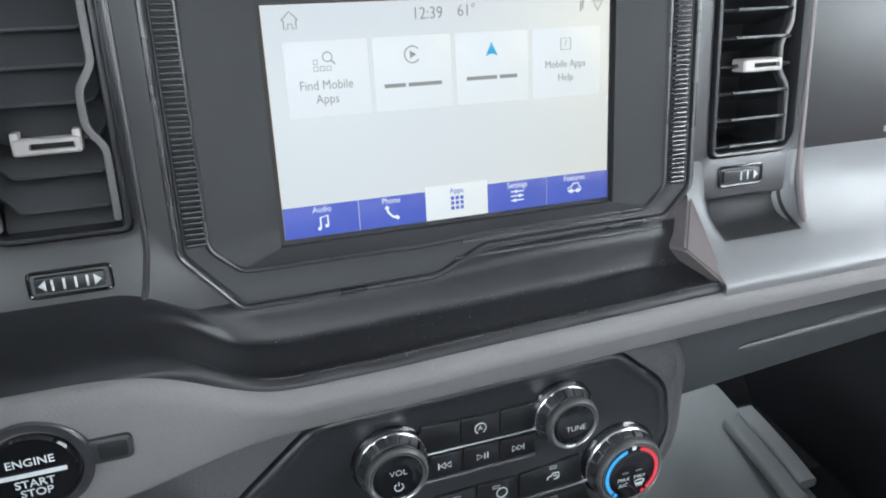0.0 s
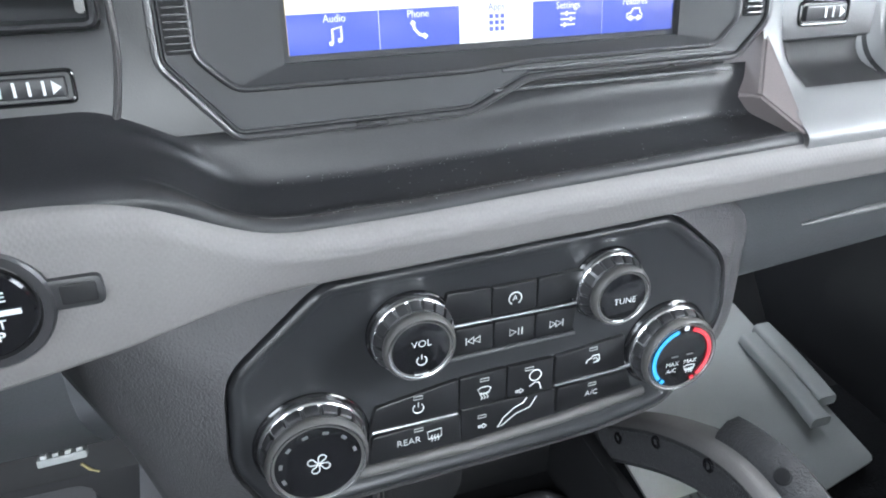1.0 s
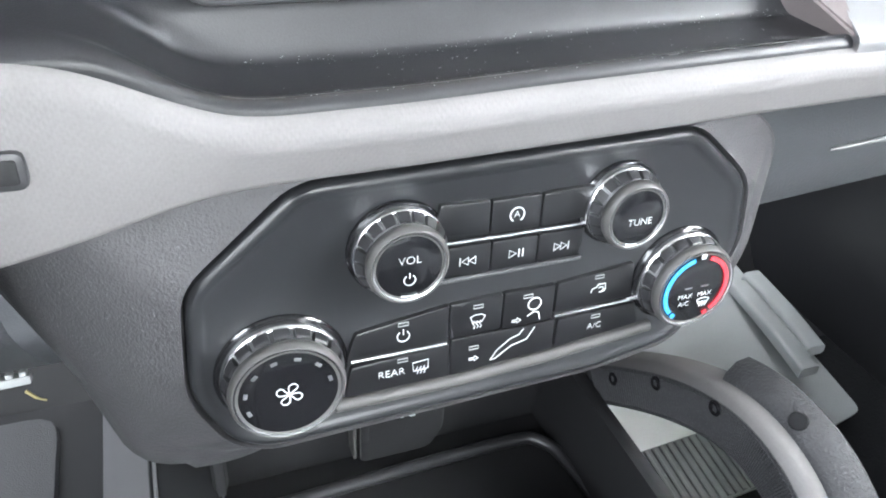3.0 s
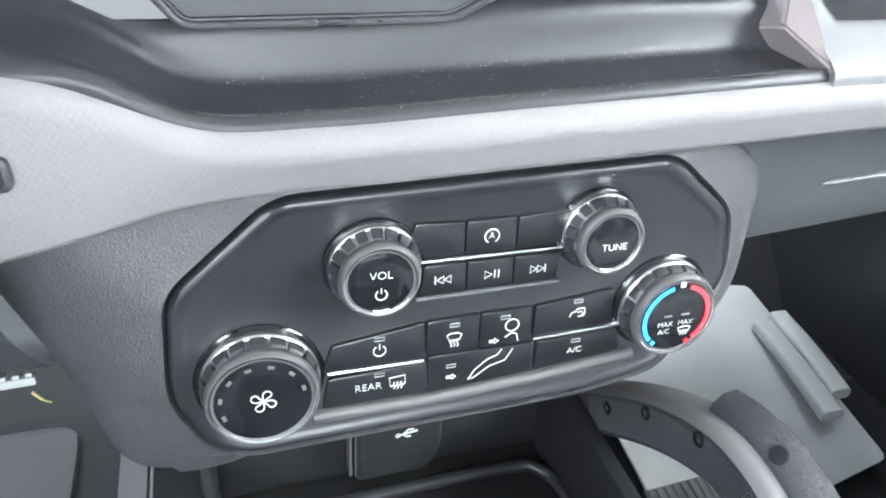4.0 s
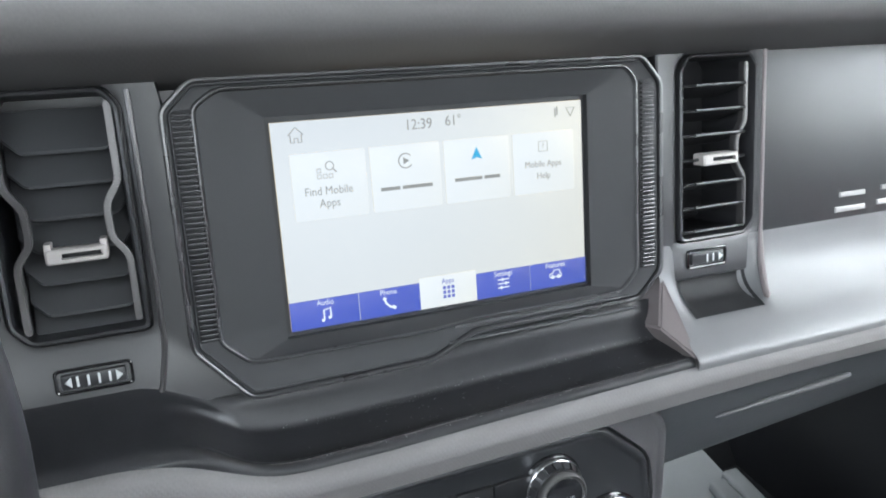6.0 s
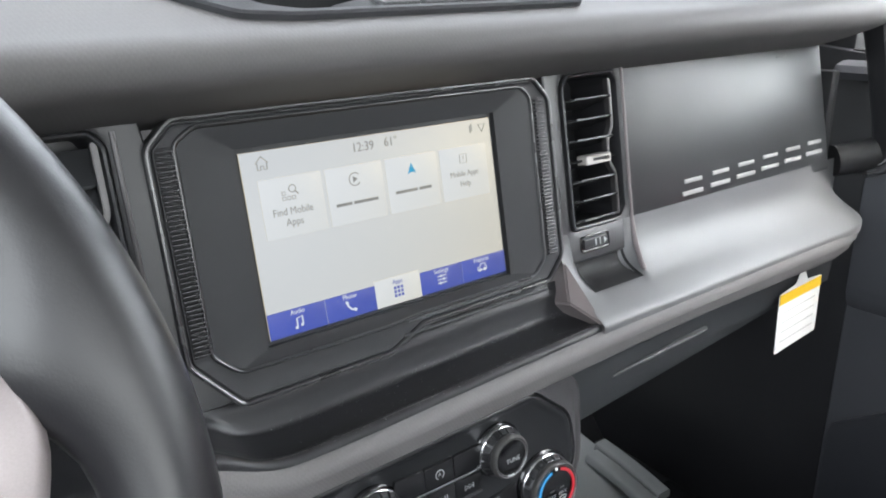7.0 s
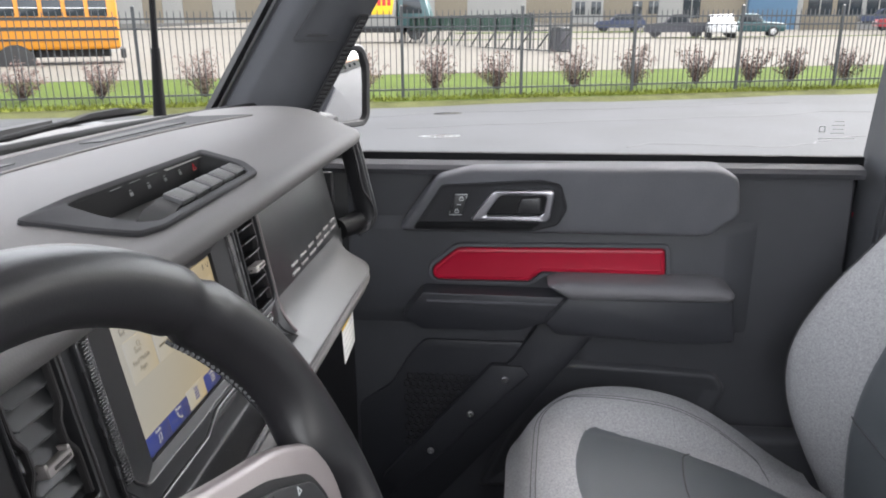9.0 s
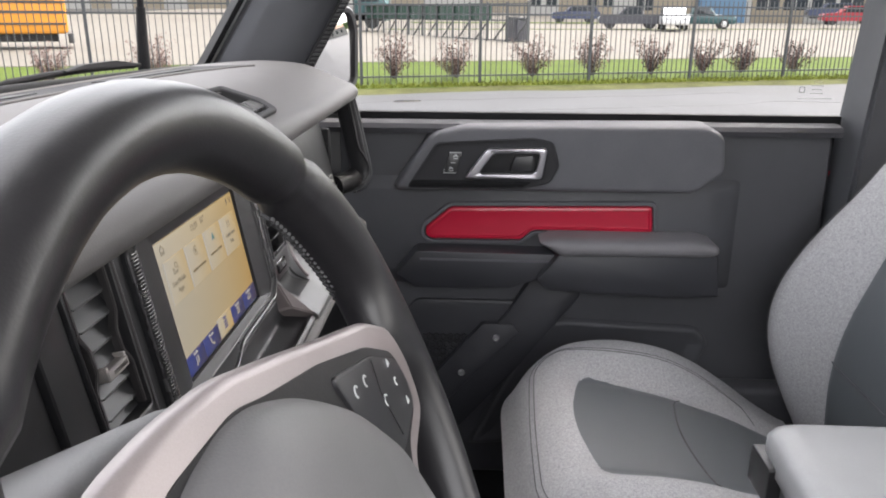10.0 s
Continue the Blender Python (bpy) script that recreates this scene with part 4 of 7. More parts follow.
loft(bm, [on(STACK, pan, -0.008), on(STACK, inset(pan, -0.0010), -0.0015), on(STACK, inset(pan, -0.0016), 0.0006), *[ring_at(t_) for t_ in (0.4, 0.7, 0.95, 1.0, 1.06, 1.16, 1.3, 1.5, 1.75, 2.0)], [p + Vector((0, 0.05, 0)) for p in ring_at(2.0)], [p + Vector((0, 0.14, 0)) for p in ring_at(2.0)]])
part("stack_housing", bm, HOUSING, dash, "grained dark plastic housing round the climate controls", sharp=60)

climate = thing("climate_panel", "dark panel of audio and climate buttons with four ringed knobs", "control panel")
bm = bmesh.new()
loft(bm, [on(STACK, inset(pan, 0.0002), -0.008), on(STACK, inset(pan, 0.0002), -0.0012), on(STACK, inset(pan, 0.0009), 0.0006), on(STACK, inset(pan, 0.0022), 0.0017), on(STACK, inset(pan, 0.0042), 0.0018), on(STACK, inset(pan, 0.0062), 0.0009), on(STACK, inset(pan, 0.008), 0.0)], cap0=True, cap1=True)
part("panel", bm, PANEL_FACE, climate)


def knob(x, z, r, cap_r, taper=0.95, height=0.016):
    m = STACK @ Matrix.Translation((*sz((x, z))[0], 0))
    k = part("knob", turned(bmesh.new(), m, [(r * 1.10, -0.001), (r * 1.10, 0.0010), (r * 1.07, 0.0016), (r * 1.03, 0.0014)]), GLOSS, climate, "round knob with a notched grey ring")
    part("chrome_ring", turned(bmesh.new(), m, [(r * 1.02, 0.0), (r * 1.02, 0.0035), (r * 1.0, 0.0045), (r * 0.96, 0.005)]), CHROME, k, "bright chrome ring")
    # bright barrel with dark grip blocks standing on it
    part("barrel", turned(bmesh.new(), m, [(r * 0.985, 0.003), (r * 0.965, 0.0045), (r * 0.96 * taper, height * 0.60), (r * 0.97 * taper, height * 0.68), (r * 0.95 * taper, height * 0.74)], 64), CHROME, k, "bright barrel between the grip blocks")
    count = 18
    for q in range(count):
        a0, a1 = 2 * math.pi * (q + 0.13) / count, 2 * math.pi * (q + 0.87) / count
        rows_ = []
        for w_, r0_, r1_ in ((0.0052, 0.93, 0.985), (0.0058, 0.93, 1.0), (height * 0.57, 0.93 * taper, 1.01 * taper), (height * 0.61, 0.93 * taper, 0.985 * taper)):
            rows_.append([m @ Vector((r * rr * math.cos(a), r * rr * math.sin(a), w_)) for rr, a in ((r0_, a0), (r1_, a0), (r1_, (a0 + a1) / 2), (r1_, a1), (r0_, a1))])
        part("grip_block", loft(bmesh.new(), rows_, cap0=True, cap1=True), BLACK, k, sharp=25)
    f_ = r * taper
    part("front_ring", turned(bmesh.new(), m, [(f_ * 0.93, height * 0.66), (f_ * 0.98, height * 0.70), (f_ * 1.0, height * 0.78), (f_ * 0.99, height * 0.87), (f_ * 0.965, height * 0.94), ((f_ * 0.95 + cap_r * 1.06) / 2, height * 1.0), (cap_r * 1.10, height * 0.995), (cap_r * 1.05, height * 0.95)], 64), KNOB, k, "soft grey front ring")
    part("cap", turned(bmesh.new(), m, [(cap_r * 1.05, height - 0.0024), (cap_r * 1.04, height - 0.0012), (cap_r * 0.97, height - 0.0008), (cap_r * 0.5, height - 0.0003)], 64), GLOSS, k, "gloss black face")
    part("cap_ring", turned(bmesh.new(), m, [(cap_r * 1.075, height - 0.0014), (cap_r * 1.07, height - 0.0002), (cap_r * 1.03, height - 0.0004), (cap_r * 1.015, height - 0.0014)], 64, cap=False), CHROME, k, "thin chrome ring")
    return k, m @ Matrix.Translation((0, 0, height - 0.0003))


def mark(m, parent, pts, width=0.0006, closed=False, mat=MARK, name="symbol"):
    return part(name, stroke(bmesh.new(), m, pts, width * (0.78 if mat is MARK else 1.0), 0, 0.0003, closed), mat, parent)


def power(m, parent, cx, cy, r, mat=MARK):
    mark(m, parent, arc(cx, cy, r, 125, 415), r * 0.2, mat=mat)
    mark(m, parent, [(cx, cy + r * 0.3), (cx, cy + r * 1.3)], r * 0.2, mat=mat)


vol, vm = knob(-0.0478, 1.0265, 0.0190, 0.0136, 0.88)
lettering("word", "VOL", vm @ Matrix.Translation((0, 0.003, 0)), 0.0049, MARK, vol)
power(vm, vol, 0, -0.0055, 0.0023)
mark(vm, vol, arc(0, 0, 0.0128, 255, 285), 0.0008)
tune, tm_ = knob(0.0520, 1.0325, 0.0178, 0.0127, 0.88)
lettering("word", "TUNE", tm_ @ Matrix.Translation((0.001, -0.002, 0)), 0.0046, MARK, tune)
mark(tm_, tune, arc(0, 0, 0.0125, 250, 275), 0.0009)
fan, fm = knob(-0.0960, 0.9775, 0.0245, 0.0200)
for q in range(4):
    a = q * 90 + 8
    c_, s_ = math.cos(radians(a)), math.sin(radians(a))
    lobe = [(0.0002, 0.0005), (0.0001, 0.0024), (0.0006, 0.0040), (0.0019, 0.0048), (0.0034, 0.0043), (0.0040, 0.0029), (0.0033, 0.0018), (0.0018, 0.0012), (0.0006, 0.0002)]
    mark(fm, fan, [(0.98 * (x * c_ - y * s_), 0.98 * (x * s_ + y * c_)) for x, y in lobe], 0.00052, closed=True)
for q in range(7):
    a = 200 - 31 * q
    mark(fm, fan, arc(0, 0, 0.0168, a - 4.5, a + 4.5, 4), 0.0015, mat=LAMP_OFF, name="speed_mark")
temp, pm = knob(0.092, 0.9895, 0.0228, 0.0186)
mark(pm, temp, arc(0, 0, 0.0165, 105, 222), 0.0021, mat=BLUE_MARK, name="cold_band")
mark(pm, temp, arc(0, 0, 0.0165, 228, 236, 4), 0.0021, mat=BLUE_MARK, name="cold_band")
mark(pm, temp, arc(0, 0, 0.0165, 75, -50), 0.0021, mat=RED_MARK, name="warm_band")
mark(pm, temp, arc(0, 0, 0.0165, -56, -64, 4), 0.0021, mat=RED_MARK, name="warm_band")
mark(pm, temp, arc(0, 0, 0.0175, 86, 94, 4), 0.003, name="pointer")
for text, x, y in (("MAX", -0.0052, -0.0035), ("A/C", -0.0052, -0.0075), ("MAX", 0.0056, -0.0035)):
    lettering("word", text, pm @ Matrix.Translation((x, y, 0)), 0.0037, MARK, temp)
mark(pm, temp, [(0.0022, -0.0064), (0.0042, -0.0058), (0.0068, -0.0058), (0.0088, -0.0064), (0.0078, -0.0088), (0.0032, -0.0088)], 0.0005, closed=True)
for d in (0.0040, 0.0055, 0.0070):
    mark(pm, temp, [(d, -0.0105), (d + 0.0004, -0.0096), (d - 0.0004, -0.0086), (d, -0.0074)], 0.0004)
for x in (-0.0045, 0.0045):
    mark(pm, temp, [(x - 0.002, 0.0012), (x + 0.002, 0.0012)], 0.0008, mat=LAMP_OFF, name="indicator")

FRONT = STACK @ Matrix.Translation((0, 0, 0.0026))


def button(pts, label=""):
    b = part("button", slab(STACK, rounded(sz(*pts), 0.0012, 2), -0.001, 0.0024, 0.0007), GLOSS if label == "gloss" else BUTTON, climate)
    return b


def lamp(b, x, z):
    p = sz((x, z))[0]
    part("indicator", stroke(bmesh.new(), FRONT, rect(p[0] - 0.0022, p[0] + 0.0022, p[1] - 0.0008, p[1] + 0.0008), 0.00035, -0.0002, 0.0002, closed=True), DIM, b)


def at(x, z):
    return FRONT @ Matrix.Translation((*sz((x, z))[0], 0))


# upper rows
b1 = button([(-0.034, 1.0295), (-0.0095, 1.0275), (-0.0095, 1.0425), (-0.031, 1.0435)])
b2 = button([(-0.009, 1.0275), (0.0135, 1.0275), (0.0135, 1.0425), (-0.009, 1.0425)])
b3 = button([(0.014, 1.0275), (0.035, 1.0285), (0.038, 1.0435), (0.014, 1.0425)])
b4 = button([(-0.0285, 1.0095), (-0.008, 1.0095), (-0.008, 1.0235), (-0.0265, 1.0235)])
b5 = button([(-0.0075, 1.0095), (0.0135, 1.0095), (0.0135, 1.0235), (-0.0075, 1.0235)])
b6 = button([(0.014, 1.0095), (0.034, 1.0105), (0.036, 1.0235), (0.014, 1.0235)])
mark(at(0.0022, 1.035), b2, arc(0, 0, 0.0032, -60, 240), 0.0006)
lettering("word", "A", at(0.0022, 1.035), 0.0042, MARK, b2)
for b, x, s in ((b4, -0.018, -1), (b6, 0.0245, 1)):
    for d in (-0.0016, 0.0016):
        mark(at(x + d, 1.0165), b, [(-0.0015 * s, -0.0018), (0.0015 * s, 0), (-0.0015 * s, 0.0018)], 0.0005, closed=True)
    mark(at(x + 0.0038 * s, 1.0165), b, [(0, -0.0019), (0, 0.0019)], 0.0006)
mark(at(0.0018, 1.0165), b5, [(-0.0015, -0.0018), (0.0018, 0), (-0.0015, 0.0018)], 0.0005, closed=True)
for d in (0.0036, 0.0054):
    mark(at(0.0018 + d - 0.0006, 1.0165), b5, [(0, -0.0019), (0, 0.0019)], 0.0006)
# lower rows
c1 = button([(-0.070, 0.9765), (-0.025, 0.9765), (-0.025, 0.9955), (-0.066, 0.9895)])
c2 = button([(-0.071, 0.957), (-0.023, 0.9575), (-0.024, 0.9745), (-0.068, 0.9725)])
c3 = button([(-0.0245, 0.9775), (0.0, 0.9775), (0.0, 0.9965), (-0.0245, 0.9955)])
c4 = button([(0.0005, 0.9775), (0.0255, 0.9775), (0.0255, 0.9965), (0.0005, 0.9965)])
c5 = button([(-0.0235, 0.957), (0.028, 0.9605), (0.027, 0.977), (-0.0235, 0.977)])
c6 = button([(0.0265, 0.98), (0.067, 0.982), (0.0655, 1.0005), (0.0265, 0.9965)])
c7 = button([(0.029, 0.9605), (0.074, 0.9655), (0.070, 0.978), (0.029, 0.9765)])
power(at(-0.0455, 0.9845), c1, 0, 0, 0.0027)
lamp(c1, -0.0455, 0.9905)
lettering("word", "REAR", at(-0.0505, 0.9655), 0.0052, MARK, c2)
mark(at(-0.0375, 0.9668), c2, [(-0.0030, -0.0024), (-0.0036, 0.0022), (0.0036, 0.0028), (0.0036, -0.0018), (0.0026, -0.0022)], 0.0005, closed=True)
for d in (-0.0014, 0.0002, 0.0018):
    mark(at(-0.0375 + d, 0.9652), c2, [(0.0, -0.0026), (0.0005, -0.0014), (-0.0004, -0.0002), (0.0002, 0.0012)], 0.0005)
lamp(c2, -0.0455, 0.9715)
mark(at(-0.0118, 0.9858), c3, [(-0.0034, 0.0016), (-0.0016, 0.0026), (0.0016, 0.0026), (0.0034, 0.0016), (0.0022, -0.0014), (-0.0022, -0.0014)], 0.0005, closed=True)
for d in (-0.0015, 0, 0.0015):
    mark(at(-0.0118 + d, 0.9842), c3, [(0, -0.0030), (0.0005, -0.0018), (-0.0005, -0.0004), (0, 0.0010)], 0.0005)
lamp(c3, -0.0118, 0.9925)
lamp(c4, 0.012, 0.993)
mark(at(0.0155, 0.9885), c4, arc(0, 0, 0.0032, 0, 340), 0.0006, closed=True)
mark(at(0.0155, 0.9885), c4, [(0.0035, -0.009), (0.0025, -0.005), (0.0, -0.0042), (-0.003, -0.0062)], 0.0006)
for b, x, z in ((c4, 0.007, 0.981), (c5, -0.0125, 0.9645)):
    mark(at(x, z), b, [(-0.002, 0.0005), (0.0005, 0.0005), (0.0005, 0.0014), (0.0024, 0), (0.0005, -0.0014), (0.0005, -0.0005), (-0.002, -0.0005)], 0.0005, closed=True)
mark(at(0.0, 0.967), c5, [(0.017, 0.0085), (0.0135, 0.0025), (0.006, 0.0005), (-0.0015, -0.005), (-0.004, -0.0055), (-0.001, -0.0005), (0.005, 0.0045), (0.0095, 0.006), (0.0115, 0.009)], 0.0006)
lamp(c5, -0.0125, 0.9705)
mark(at(0.0475, 0.9895), c6, [(-0.0035, -0.001), (-0.003, 0.001), (-0.001, 0.0015), (0, 0.003), (0.0035, 0.003), (0.004, 0.0), (0.003, -0.0014)], 0.0006)
mark(at(0.049, 0.9895), c6, arc(0, 0, 0.0014, -120, 150, 8), 0.0005)
lamp(c6, 0.0475, 0.9965)
lettering("word", "A/C", at(0.049, 0.969), 0.0046, MARK, c7)
lamp(c7, 0.049, 0.9745)
for x0, z0, x1, z1 in ((-0.030, 1.0255, 0.037, 1.0255), (-0.068, 0.9755, -0.0255, 0.9755), (0.027, 0.9785, 0.072, 0.98), (-0.03, 1.0075, 0.036, 1.0085)):
    bm = bmesh.new()
    a, b = sz((x0, z0), (x1, z1))
    tube(bm, [STACK @ Vector((*a, 0.0016)), STACK @ Vector((*b, 0.0016))], 0.0011, 8)
    part("chrome_strip", bm, CHROME if z0 != 1.0075 else GRAINED, climate)
bm = bmesh.new()
a = sz((-0.075, 0.9525), (-0.02, 0.9525), (0.03, 0.9555), (0.082, 0.961))
tube(bm, [STACK @ Vector((*q, 0.0005)) for q in a], 0.0032, 10)
part("lower_ridge", bm, KNOB, climate)

# ---- start button on the trim ----
start = thing("start_button", "black round engine start button in a keyhole-shaped bezel", "button")
SM = basis((-0.2005, -0.0502, 1.0848), (1, 0, 0), (0, 0.06, 1))
keyhole = circle(0, 0, 0.0225, 40)
bm = bmesh.new()
loft(bm, [on(SM, keyhole, -0.004), on(SM, keyhole, 0.002), on(SM, inset(keyhole, 0.001), 0.003), on(SM, inset(keyhole, 0.004), 0.003), on(SM, inset(keyhole, 0.005), 0.0005)], cap0=True, cap1=True)
plate(bm, SM, rounded(rect(0.018, 0.0375, -0.004, 0.0075), 0.003, 3), -0.004, 0.0022, 0.0008)
part("bezel", bm, BLACK, start)
part("slot", slab(SM, rounded(rect(0.024, 0.0355, -0.002, 0.0055), 0.001, 2), 0.001, 0.0026, 0.0004), DEEP, start)
part("push_face", turned(bmesh.new(), SM, [(0.0168, 0.0), (0.0168, 0.0035), (0.016, 0.0045), (0.008, 0.0042)], 40), GLOSS, start)
SF = SM @ Matrix.Translation((0, 0, 0.0047))
lettering("word", "ENGINE", SF @ Matrix.Translation((0, 0.0055, 0)), 0.0050, MARK, start, thin=-0.006)
part("bar", stroke(bmesh.new(), SF, [(-0.0125, 0), (0.0125, 0)], 0.002, 0, 0.0003), MARK, start)
lettering("word", "START", SF @ Matrix.Translation((0, -0.0045, 0)), 0.0050, MARK, start, thin=-0.006)
lettering("word", "STOP", SF @ Matrix.Translation((0, -0.009, 0)), 0.0050, MARK, start, thin=-0.006)

# ---- centre console ----
console = thing("centre_console", "dark plastic console with an open tray below the controls", "console")
bm = bmesh.new()
for lo, hi in (((-0.16, -0.62, 0.74), (0.135, 0.10, 0.775)), ((-0.16, 0.075, 0.76), (0.13, 0.10, 0.95)), ((-0.165, -0.6, 0.6), (-0.125, 0.09, 0.83)), ((-0.13, 0.0, 0.86), (-0.122, 0.09, 0.95))):
    box(bm, lo, hi, 0.006)
part("tray", bm, DEEP, console)
bm = bmesh.new()
box(bm, (0.102, -0.6, 0.6), (0.113, 0.09, 0.849), 0.004)
part("side_wall", bm, DEEP, console)
bm = bmesh.new()
tube(bm, smooth_path([(-0.11, 0.045, 0.782), (0.06, 0.05, 0.782), (0.093, 0.042, 0.782), (0.103, 0.012, 0.782), (0.112, -0.06, 0.782)], 6), 0.0045, 10)
part("mat_rim", bm, BLACK, console, "raised rim of the tray mat")
bm = bmesh.new()
turned(bm, basis((0.03, -0.075, 0.765), (1, 0, 0), (0, 1, 0)), [(0.055, 0.0), (0.056, 0.045), (0.05, 0.055), (0.02, 0.058)], 40)
part("shifter_base", bm, LEATHER, console, "dark rounded lever boot")
UM = basis((-0.008, 0.072, 0.83), (1, 0, 0), (0, 0.05, 1))
part("socket_block", slab(UM, rounded([(-0.03, -0.042), (0.02, -0.042), (0.03, -0.025), (0.03, 0.04), (-0.03, 0.04)], 0.006, 3), -0.02, 0.014, 0.003), DEEP, console)
bm = bmesh.new()
UF = UM @ Matrix.Translation((0.006, -0.004, 0.0143))
stroke(bm, UF, [(-0.0065, -0.001), (0.0065, 0.001)], 0.0014, 0, 0.0004)
plate(bm, UF, circle(-0.007, -0.001, 0.0018, 12), 0, 0.0005, 0.0001)
stroke(bm, UF, [(-0.003, 0), (0.0, 0.003), (0.004, 0.003)], 0.0011, 0, 0.0004)
stroke(bm, UF, [(-0.004, 0), (-0.001, -0.003), (0.002, -0.003)], 0.0011, 0, 0.0004)
part("socket_mark", bm, MARK, console, "white plug mark")
bm = bmesh.new()
for u0, u1, w_ in ((-0.0335, -0.0315, 0.0135), (-0.0295, -0.0285, 0.0138)):
    plate(bm, UM, rect(u0, u1, -0.036, 0.03), 0.0, w_, 0.0005)
part("socket_ribs", bm, KNOB, console)
part("socket_slot", slab(UM, rect(-0.0275, -0.0235, -0.022, 0.03), 0.0, 0.0144, 0.0003), DEEP, console)
# driver's side knee cover and column shroud
bm = bmesh.new()
prof = [(-0.03, 1.045), (-0.024, 1.01), (0.01, 0.965), (0.05, 0.93), (0.10, 0.90), (0.16, 0.905), (0.36, 0.95)]
loft(bm, [smooth_path([(x, y, z) for y, z in prof], 3) for x in (-0.70, -0.5, -0.3, -0.24, -0.188)], closed=False)
part("driver_knee_panel", bm, KNEE, dash, sharp=60)
bm = bmesh.new()
flank = rounded([(-0.160, 0.836), (-0.205, 0.70), (-0.232, 0.58), (-0.15, 0.58)], 0.008, 3)
loft(bm, [[(x, y, z) for x, z in flank] for y in (-0.52, -0.1, 0.1, 0.38)], cap0=True, cap1=True)
part("console_flank", bm, FLANK, console, "slanting grained flank")
drive_mat = thing("driver_floor_mat", "dark grey rubber mat in the driver's footwell", "floor mat")
part("mat", slab(basis((-0.42, 0.05, 0.583), (1, 0, 0), (0, 1, 0)), rounded(rect(-0.17, 0.15, -0.30, 0.31), 0.03, 4), -0.002, 0.012, 0.004), GRAINED, drive_mat)

plug = thing("ribbed_plug", "pale ribbed plastic plug hanging below the dash", "plug")
CM = basis((-0.217, 0.06, 0.913), (1, 0, 0.04), (0, 0.3, 1))
part("body", slab(CM, rounded(rect(-0.016, 0.0095, -0.0035, 0.0012), 0.001, 2), -0.006, 0.0, 0.0008), PALE, plug)
for k in range(4):
    part("tooth", slab(CM, rounded(rect(-0.014 + 0.0062 * k, -0.0105 + 0.0062 * k, 0.0008, 0.0035), 0.0006, 2), -0.005, -0.0005, 0.0006), PALE, plug)
straw = thing("straw", "short dry yellow straw caught below the dash", "straw")
part("stalk", tube(bmesh.new(), smooth_path([(-0.214, 0.07, 0.896), (-0.2100, 0.07, 0.8900), (-0.206, 0.07, 0.887)], 5), [0.0009] * 6 + [0.0006] * 5, 6), material("dry_straw", (0.35, 0.30, 0.14), 0.7), straw)

# vinyl made paler to carry the sky's reflection on the lid
ARM = material("sky_paled_armrest_vinyl", (0.33, 0.335, 0.34), 0.45, grain=0.35, grain_size=0.0012)
# armrest box behind
lid = thing("armrest_box", "grey padded armrest lid of the centre console, paled for reflected sky", "armrest")
LM = basis((0.0, -0.68, 0.992), (1, 0, 0), (0, 1, 0.0))
bm = bmesh.new()
o = rounded([(-0.12, -0.2), (0.128, -0.2), (0.128, 0.135), (0.115, 0.163), (-0.1, 0.175), (-0.12, 0.15)], 0.015, 4)
loft(bm, [on(LM, inset(o, 0.004), -0.03), on(LM, o, -0.024), on(LM, o, 0.0), on(LM, inset(o, 0.004), 0.006), on(LM, inset(o, 0.012), 0.009)], cap0=True, cap1=True)
part("lid", bm, ARM, lid)
part("latch", slab(basis((0.10, -0.512, 0.965), (-1, 0, 0), (0, 0, 1)), rounded(rect(-0.02, 0.03, -0.03, 0.012), 0.004, 3), -0.01, 0.004, 0.002), BLACK, lid)
bm = bmesh.new()
box(bm, (-0.12, -0.86, 0.7), (0.125, -0.53, 0.955), 0.02, 3)
part("bin", bm, ARM, lid)

# console grab bar
bar = thing("console_grab_bar", "console grab bar with a grey band, ribbed side and dark bolts", "grab handle")
centre = smooth_path([(0, 0.055, 0.825), (0, 0.02, 0.857), (0, -0.025, 0.892), (0, -0.062, 0.913), (0, -0.092, 0.920), (0, -0.122, 0.912), (0, -0.155, 0.882), (0, -0.20, 0.825)], 8)


def bar_loops(shape):
    loops = []
    for i, p in enumerate(centre):
        d = (centre[min(i + 1, len(centre) - 1)] - centre[max(i - 1, 0)]).normalized()
        n = Vector((0, d.z, -d.y))
        loops.append([Vector((x + 0.014, p.y, p.z)) + n * q for x, q in shape])
    return loops


part("ribbed_side", loft(bmesh.new(), bar_loops([(0.102, -0.015), (0.100, -0.012), (0.100, 0.011), (0.104, 0.0135), (0.127, 0.0135), (0.128, -0.015)]), cap0=True, cap1=True), CAP, bar)
part("grey_band", loft(bmesh.new(), bar_loops([(0.1003, 0.0115), (0.1025, 0.0150), (0.107, 0.0172), (0.120, 0.0172), (0.121, 0.009)]), cap0=True, cap1=True), PAD, bar, "light grey band")
capped = bar_loops([(0.1105, 0.010), (0.1105, 0.0180), (0.112, 0.0205), (0.119, 0.0255), (0.127, 0.0265), (0.132, 0.022), (0.133, 0.0)])
part("top_cap", loft(bmesh.new(), capped[24:], cap0=True, cap1=True), CAP, bar, "dark grained cap")
bm = bmesh.new()
ribs = bar_loops([(0.0998, -0.0115), (0.0998, 0.009)])
for (a0_, b0_), (a1_, b1_) in zip(ribs[6:], ribs[7:]):
    for f_ in (0.0, 0.34, 0.67):
        tube(bm, [a0_.lerp(a1_, f_), b0_.lerp(b1_, f_)], 0.00055, 6)
tagged(part("grip_ribs", bm, CAP, bar), kind="stuff")
